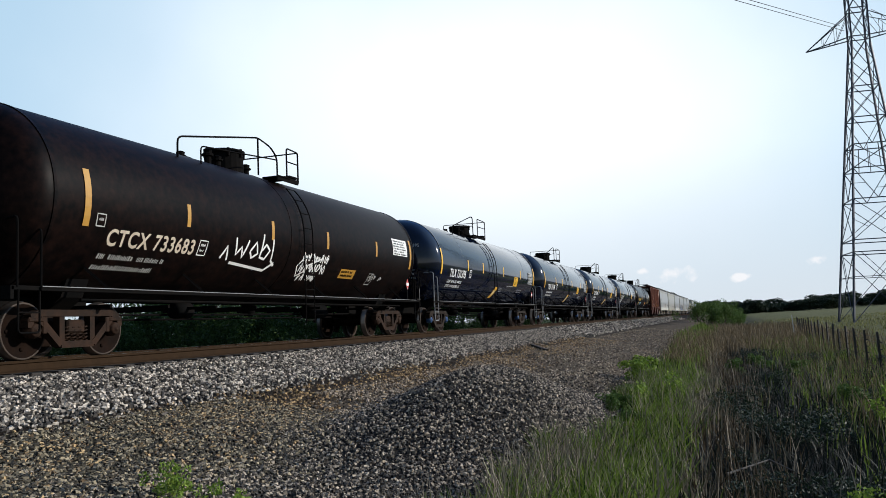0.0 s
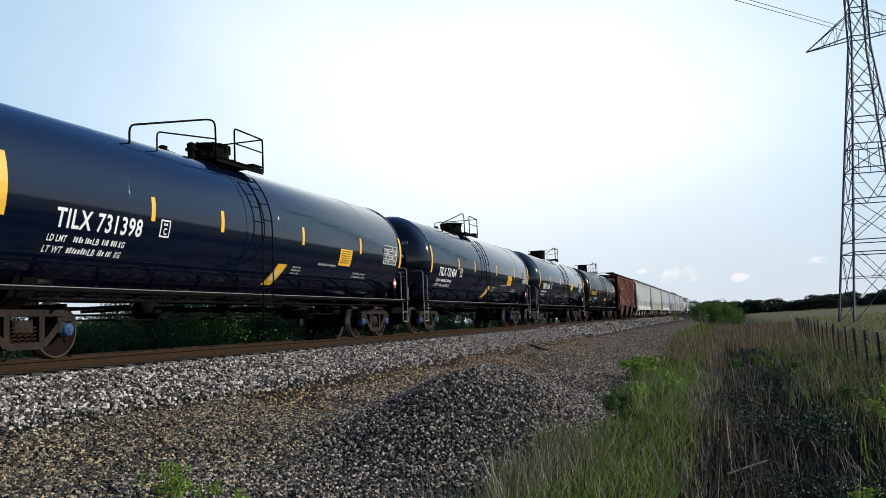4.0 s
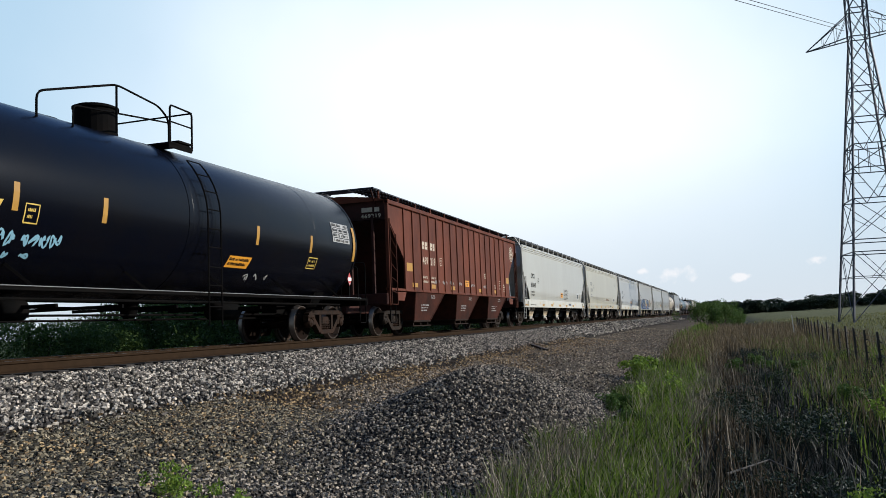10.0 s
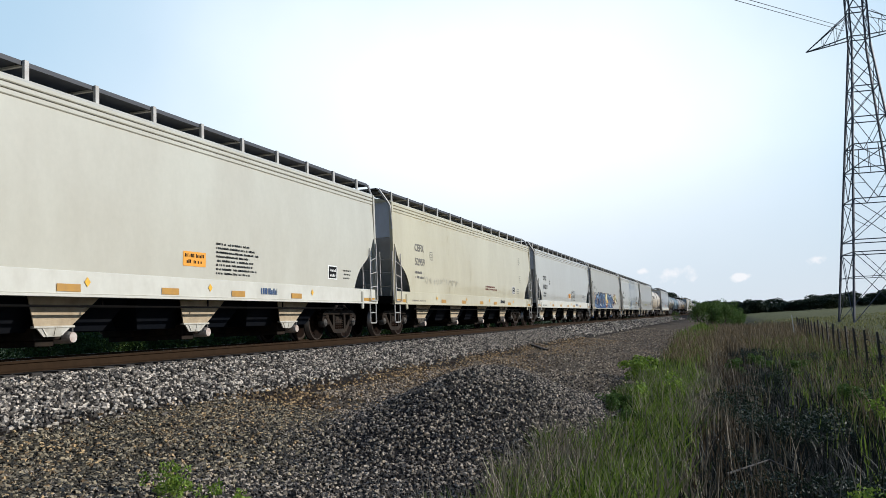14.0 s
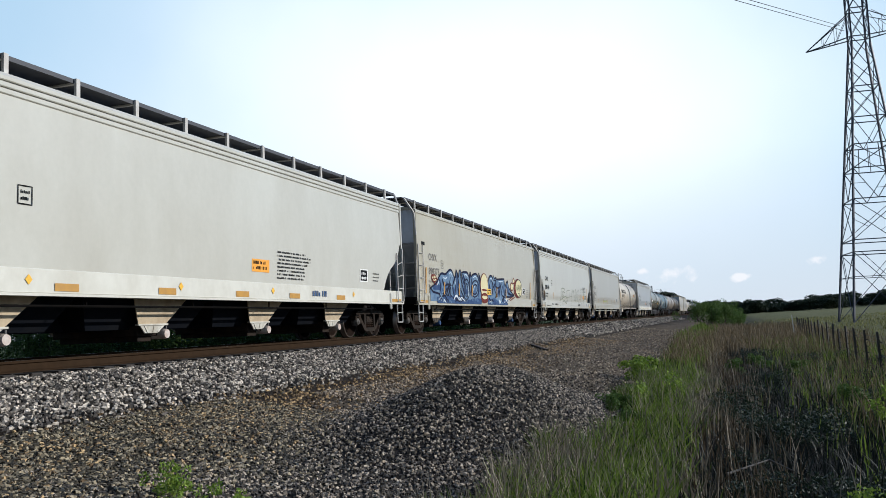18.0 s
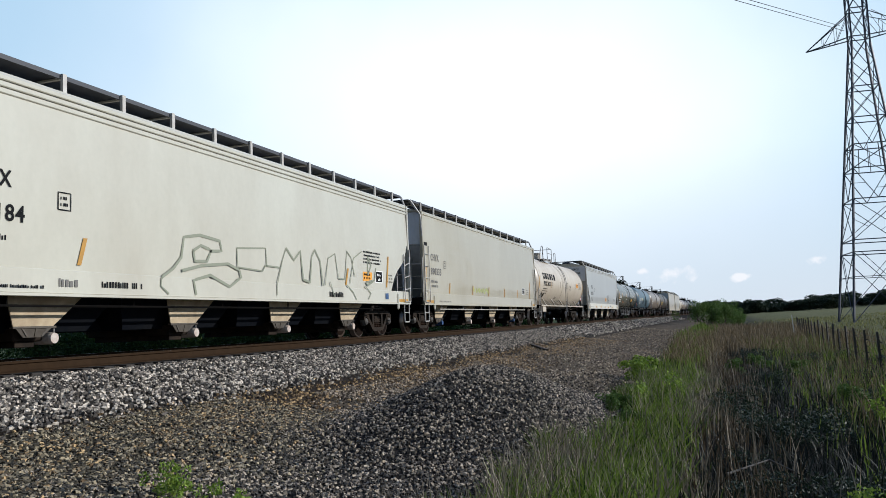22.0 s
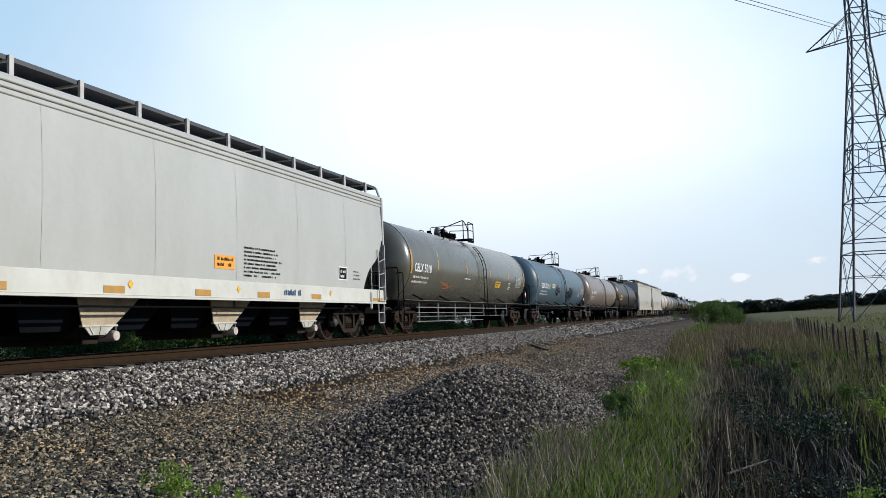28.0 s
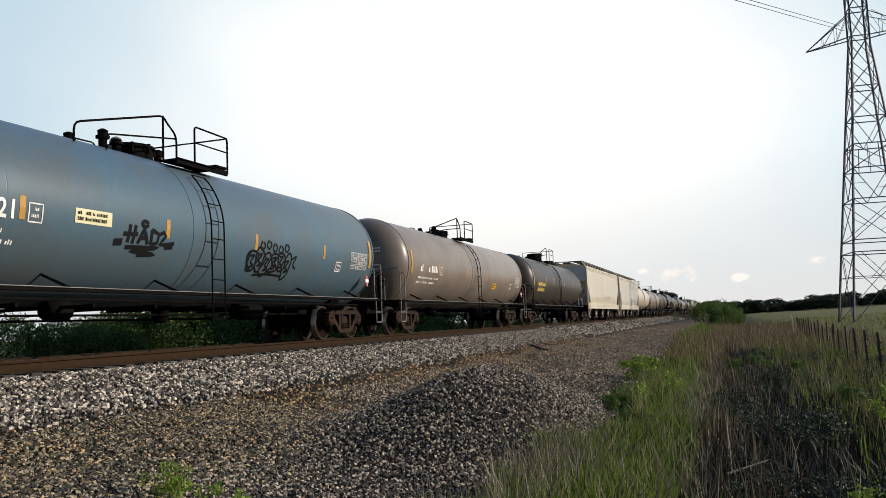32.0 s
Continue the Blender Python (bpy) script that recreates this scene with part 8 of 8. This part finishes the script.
            thin = [[(-3.5, 1.35), (-3.53, 1.19), (-3.3, 1.05)], [(-1.04, 2.06), (-1.01, 1.66), (-0.02, 1.62), (0.1, 1.75), (0.74, 1.74)], [(-1.04, 2.06), (0.12, 2.14), (0.16, 1.75)],
                    [(0.59, 1.10), (0.59, 1.32), (0.85, 1.90), (1.03, 2.21)], [(3.0, 1.4), (3.2, 2.1), (3.6, 2.25), (3.8, 1.6), (4.2, 1.6), (4.32, 2.37), (4.6, 2.2), (4.82, 1.68)],
                    [(3.3, 1.5), (3.53, 1.1)], [(4.3, 1.45), (4.7, 1.25), (4.9, 1.05)], [(4.5, 1.5), (4.75, 2.2), (5.3, 2.42)], [(5.5, 1.45), (5.9, 1.25), (5.7, 1.08)]]
            strokes(c, face, thick, 0.06, "graf_grey", label="large grey-green outline graffiti", lift=0.010)
            strokes(c, face, thin, 0.035, "graf_grey", label="large grey-green outline graffiti", lift=0.010)
            notice(c, k, 5.40, 1.60, 0.62, 0.26, "orange", "letter_black", 111, 2, label="orange notice")
            bars(c, k, 5.42, 6.8, 2.46, 4, 0.10, 0.055, "letter_black", 112)
            bars(c, sill, -5.1, -4.0, 1.22, 1, 0.1, 0.10, "letter_black", 113, "emblem", lift=0.006)
            bars(c, sill, -5.95, -5.5, 1.24, 1, 0.1, 0.13, "letter_faded", 114, "emblem", lift=0.006)
            patch(c, sill, 6.98, 7.22, 1.10, 1.28, "graf_mid", "sticker", "small blue sticker", lift=0.006)
            for yy, z0, z1 in ((-8.25, 1.46, 1.95), (-5.52, 1.46, 1.90), (4.27, 1.44, 1.90), (7.12, 1.46, 2.40)):
                patch(c, k, yy - 0.045, yy + 0.045, z0, z1, "ochre", "reflector", "ochre reflective strip", lift=0.014, lean=0.12)
        if i == 10:
            for ob in c.children:
                if ob not in plain:
                    ob.location.y += 0.365
            blue_piece(c, k)
        if i == 12:
            strokes(c, k, scrawl(-2.95, -0.65, 1.40, 1.82, 7, 43, 6), 0.065, "graf_green", label="small green-grey graffiti", lift=0.008)
            for yy in (-8.62, -6.0, -3.0, -0.58, 2.15, 4.66, 7.42):
                patch(c, k, yy - 0.05, yy + 0.05, 1.40, 2.25 if abs(yy) > 7 else 1.78, "ochre", "reflector", "ochre reflective strip", lift=0.012, lean=0.05)
    # brown-grey tank car with a low railing
    L = span(15)
    c, k = put(tank_car("brown-grey tank car with white lettering and orange-brown scrawl", L, 1.52, 2.40, "tank_grey", rust="truck_rust", sill="pipe_grey", seam=L / 2 - 8.2, rail=-2.86, crest=-0.50, peak=0.16, loop=(0.22, 0.98), dome=-0.35, lad=0.22, man=0.12, hoods=((-0.92, 0.15, 0.44), (-0.30, 0.24, 0.40))), 15)
    yellow_strips(c, k, 8.2, color="ochre", at=(-5.43, -1.88, 1.60, 4.87), zs=(2.25, 2.60), ends=(-8.71 + 0.55, 8.1), tall=(2.0, 2.8))
    lettering(c, k, "CELX 5010", -7.85, -6.18, 2.10, 0.28, "letter_white", "white reporting mark")
    bars(c, k, -7.9, -5.9, 1.95, 2, 0.16, 0.07, "letter_white", 125)
    bars(c, k, -2.2, -1.2, 2.08, 1, 0.1, 0.05, "letter_white", 126)
    strokes(c, k, [curve(q) for q in [[(-5.07, 1.84), (-4.7, 1.80), (-4.3, 1.72), (-3.9, 1.74)], [(-4.8, 1.68), (-4.4, 1.80), (-4.0, 1.66), (-3.39, 1.75)], [(-4.6, 1.62), (-4.1, 1.62), (-3.7, 1.68)], [(-4.2, 1.85), (-3.9, 1.66)]]], 0.04, "graf_orange", label="faded orange-brown scrawl", taper=0.6)
    notice(c, k, 2.62, 1.84, 0.84, 0.26, "yellow", "letter_black", 127, 2, label="yellow notice")
    stencil_box(c, k, 4.96, 1.82, 0.36, 0.28, "tank_grey", "letter_white", 128)
    data_panel(c, k, 6.37, 7.45, 1.93, 2.44, 129, ink="tank_grey")
    for zz, r, y1 in ((0.88, 0.018, 4.3), (0.70, 0.011, 0.2), (0.57, 0.012, 4.3), (0.40, 0.015, 0.2)):
        bm = bmesh.new()
        tube(bm, [(1.5, -7.8, zz), (1.5, y1, zz)], r, 6)
        part("lower_rail", bm, "pipe_grey", c)
    for q in range(7):
        bm = bmesh.new()
        beam(bm, (1.5, -7.6 + q * 1.98, 0.36 if q < 4 else 0.54), (1.5, -7.6 + q * 1.98, 1.05), 0.04, 0.04)
        part("rail_post", bm, "pipe_grey", c)
    # blue-grey tank car with black tags, and its brown-grey neighbour
    for i, paint, words, label in ((16, "tank_blue", "CELX 23121", "blue-grey tank car with black graffiti tags"), (17, "tank_pale", "", "dusty pinkish-grey tank car with white lettering")):
        L = span(i)
        c, k = put(tank_car(label, L, 1.52, 2.40, paint, rust="truck_rust", sill="pipe_grey", seam=L / 2 - 8.0, rail=-3.05, peak=-0.53, loop=(0.08, 1.28), dome=-1.05, lad=-0.27, crest=-0.95, man=0.14, rx=0.75, hoods=((-1.1, 0.13, 0.36),), end_hand="pipe_grey"), i)
        yellow_strips(c, k, 8.0, color="ochre", at=(-4.9, -1.5, 1.6, 4.9), zs=(2.1, 2.45), ends=(-7.73, 7.8), tall=(2.0, 2.8))
        if words:
            lettering(c, k, words, -6.99, -5.05, 2.10, 0.28, "letter_white", "white reporting mark")
        else:
            bars(c, k, -7.12, -6.20, 2.36, 1, 0.3, 0.24, "letter_white", 140, "reporting_mark")
            bars(c, k, -6.02, -4.95, 2.36, 1, 0.3, 0.24, "letter_white", 142, "reporting_mark")
        bars(c, k, -7.07, -4.9, 1.95, 2, 0.16, 0.07, "letter_white", 110 + i)
        face = head_face(8.0, 1.52, 2.40)
        if words:
            end_lettering(c, face, words, 0.0, 0.85, 2.95, 0.13, "letter_white")
        end_bars(c, face, 0.1, 0.8, 2.86, 2, 0.1, 0.04, "letter_white", 12 + i)
        end_bars(c, face, 0.1, 0.8, 2.3, 4, 0.12, 0.05, "letter_pale", 13 + i)
        stencil_box(c, k, -4.78, 2.08, 0.26, 0.28, paint, "letter_white", 141 + i)
        data_panel(c, k, 6.50, 7.60, 1.92, 2.40, 118 + i, ink=paint)
        stencil_box(c, k, 5.64, 1.82, 0.30, 0.24, paint, "letter_white", 143 + i)
        if i == 16:
            notice(c, k, -3.85, 2.16, 0.84, 0.24, "placard_cream", "letter_black", 130, 2, label="pale yellow notice")
            tag = [[(0.11, 0.86), (0.09, 0.33)], [(0.21, 0.86), (0.18, 0.31)], [(0.0, 0.57), (0.26, 0.60)], [(0.28, 0.33), (0.37, 0.81), (0.47, 0.33)], [(0.30, 0.50), (0.45, 0.52)],
                   [(0.52, 0.79), (0.53, 0.33)], [(0.52, 0.79), (0.67, 0.67), (0.65, 0.41), (0.53, 0.33)], [(0.68, 0.67), (0.76, 0.76), (0.81, 0.64), (0.70, 0.38), (0.91, 0.38)],
                   [(-0.15, 0.33), (0.0, 0.37)], [(-0.15, 0.26), (0.0, 0.29)], [(0.82, 0.38), (1.0, 0.45)], [(0.82, 0.29), (0.98, 0.33)], [(0.07, 0.19), (0.70, 0.26), (0.18, 0.10), (0.67, 0.05), (0.33, 0.0)]]
            strokes(c, k, [[(-2.69 + 1.41 * u, 1.75 + 0.59 * v) for u, v in ln] for ln in tag] + [oval(-2.15, 2.30, 0.08, 0.05, 10)], 0.075, "letter_black", label="black spray-paint tag")
            # a dense tag of bubble letters, a row of small ones over it
            rnd = random.Random(53)
            for n in range(6):
                y, z = 1.52 + 0.31 * n, 1.86 + 0.05 * math.sin(2.1 * n)
                ry, rz = rnd.uniform(0.17, 0.23), rnd.uniform(0.20, 0.27)
                body = [(y + ry * math.cos(a) * (1 + 0.22 * math.sin(3 * a + n)), z + rz * math.sin(a) * (1 + 0.18 * math.cos(2 * a + 2 * n))) for a in np.linspace(0, 2 * math.pi, 19)]
                inside = curve([(y - 0.10, z + 0.10), (y + 0.05, z + 0.12), (y - 0.04, z - 0.02), (y + 0.09, z - 0.10), (y - 0.06, z - 0.14)])
                strokes(c, k, [body, inside], 0.055, "letter_black", label="dense black spray-paint tag")
            for n in range(5):
                y, z = 1.85 + 0.27 * n, 2.20 + 0.04 * math.sin(1.7 * n)
                strokes(c, k, [curve([(y, z + 0.12), (y - 0.07, z), (y + 0.03, z - 0.08), (y + 0.12, z + 0.02), (y + 0.04, z + 0.10)])], 0.05, "letter_black", label="dense black spray-paint tag")
            strokes(c, k, [curve([(1.30, 1.92), (1.42, 2.06), (1.36, 1.80), (1.55, 1.66)]), curve([(3.25, 1.98), (3.44, 2.06), (3.36, 1.86), (3.52, 1.78)]), curve([(1.75, 1.56), (2.3, 1.60), (3.0, 1.58)])], 0.05, "letter_black", label="dense black spray-paint tag")
        else:
            notice(c, k, 2.5, 1.76, 0.62, 0.24, "yellow", "letter_black", 131, 2, label="yellow notice")
    c, k = put(tank_car("dull dark grey-brown tank car", span(18), 1.50, 2.48, "tank_dim", rust="truck_rust"), 18)
    yellow_strips(c, k, span(18) / 2 - 1.5, color="ochre")
    bars(c, k, -6.6, -4.4, 2.4, 2, 0.3, 0.2, "letter_yellow", 131)
    for i in (19, 20):
        c, k = put(hopper_car("cream covered hopper with dark graffiti", span(i), "hop_pale"), i)
        strokes(c, k, scrawl(-1.0, 3.5, 1.45, 2.4, 6, 61 + i, 5), 0.09, "letter_pale", lift=0.008, label="grey graffiti")
    c, k = put(tank_car("pale beige tank car", span(21), 1.50, 2.48, "tank_beige", hand="frame_black"), 21)
    # the rest of the train, far down the line
    far = CARS[-1][1] + span(21) / 2
    masters = [CARS[17][0], CARS[18][0], CARS[5][0]]
    for n in range(20):
        src = masters[(n * 7 + n // 3) % 3] if n not in (8, 9, 10) else CARS[20][0]
        L = 18.6 if n not in (8, 9, 10) else 19.6
        CARS.append((copy_thing(src, pose(0, 0, 0)), far + L / 2))
        far += L


def beige_tank():
    L = span(13)
    c, k = put(tank_car("beige tank car with black lettering and black scrawls", L, 1.55, 2.50, "tank_beige", metal="frame_black", sill="tank_beige", hand="pipe_grey", end_hand="pipe_white", rust="truck_dark", rings=4,
                        seam=L / 2 - 7.5, rail=-4.06, peak=-3.45, loop=(-2.15, -0.80), dome=-1.1, lad=0.0, drum=0.42, wide=0.30, valves=False), 13)
    h = 7.5
    bm = bmesh.new()
    tube(bm, bent([(1.0, 0.0, 3.85), (1.0, 0.0, 4.55), (1.0, 0.46, 4.55), (1.0, 0.46, 3.85)], 0.10), 0.02)
    part("top_railing", bm, "pipe_grey", c)
    bm = bmesh.new()
    box(bm, 1.15, 1.50, -6.6, -5.7, 0.72, 1.04, 0.02)
    part("equipment_box", bm, "tank_beige", c, "beige steel box under the tank")
    for y in (-5.2, -2.6, 0.0, 2.6, 5.2):
        bm = bmesh.new()
        beam(bm, (1.46, y, 1.02), (1.18, y, 1.50), 0.12, 0.05)
        part("saddle_bracket", bm, "tank_beige", c)
    # large black wordmark drawn as plain blocks
    for q in range(6):
        y0 = -6.32 + q * 0.62
        patch(c, k, y0, y0 + 0.50, 2.62, 2.98, "letter_black", "emblem", "large black block emblem")
        if q % 2 == 0:
            patch(c, k, y0 + 0.14, y0 + 0.36, 2.75, 2.87, "tank_beige", "emblem", lift=0.009)
    lettering(c, k, "PROX 24023", -6.21, -4.30, 2.24, 0.26, "letter_black", "black reporting mark")
    bars(c, k, -6.3, -4.7, 2.10, 3, 0.13, 0.05, "letter_black", 141)
    stencil_box(c, k, -3.98, 2.20, 0.28, 0.28, "tank_beige", "letter_black", 142)
    patch(c, k, -4.16, -4.06, 2.15, 2.55, "ochre", label="ochre reflective strip")
    for y in (-7.42, 7.3):
        patch(c, k, y - 0.06, y + 0.06, 1.95, 2.75, "ochre", label="ochre reflective strip", lift=0.016)
    strokes(c, k, scrawl(-6.46, -5.55, 1.45, 1.95, 4, 71, 6), 0.09, "letter_black", label="black spray-paint scrawl")
    strokes(c, k, scrawl(-2.1, -1.6, 1.40, 1.80, 3, 73, 4), 0.07, "letter_black", label="black spray-paint scrawl")
    notice(c, k, 4.66, 2.38, 0.86, 0.26, "orange", "letter_black", 144, 2, label="orange notice")
    bars(c, k, 5.68, 6.80, 2.75, 6, 0.08, 0.05, "letter_black", 143, "data_panel")
    bars(c, k, 2.1, 2.8, 2.45, 4, 0.08, 0.05, "letter_black", 145)
    for y in (-1.21, 1.40, 4.33):
        patch(c, k, y - 0.04, y + 0.04, 2.2, 2.62, "letter_black", label="dark vertical strip")


def motions():
    """The train rolls by at a steady pace; wheels turn while their car is near."""
    for car, y0 in CARS:
        walk(car, [(t, pose(0, y0 - SPEED * t + d, 0)) for t, d in UNEVEN])
    for ws, car, y in WHEELS:
        start = next(v for c, v in CARS if c == car)
        t0, t1 = (start + y - 75) / SPEED, (start + y + 2) / SPEED
        t0, t1 = max(0.0, t0), min(32.0, t1)
        if t1 - t0 < 0.3:
            continue
        rows, turn = [], lambda t: -math.degrees(SPEED * (t - t0) / 0.457)
        n = int((t1 - t0) * 15)
        # rolling towards -y: the top of the wheel moves to -y
        times = [t0 + i / 15 for i in range(n + 1)]
        if times[0] > 0.05:
            rows.append((0, pose(0, y, 0.457, 0)))
        rows += [(t, pose(0, y, 0.457) @ Matrix.Rotation(radians(-turn(t)), 4, "X")) for t in times]
        if times[-1] < 31.95:
            rows.append((32, rows[-1][1]))
        walk(ws, rows)


build_ground()
build_stones()
build_track()
build_grass()
build_plants()
build_scraps()
build_fence()
build_tower()
build_train()
motions()
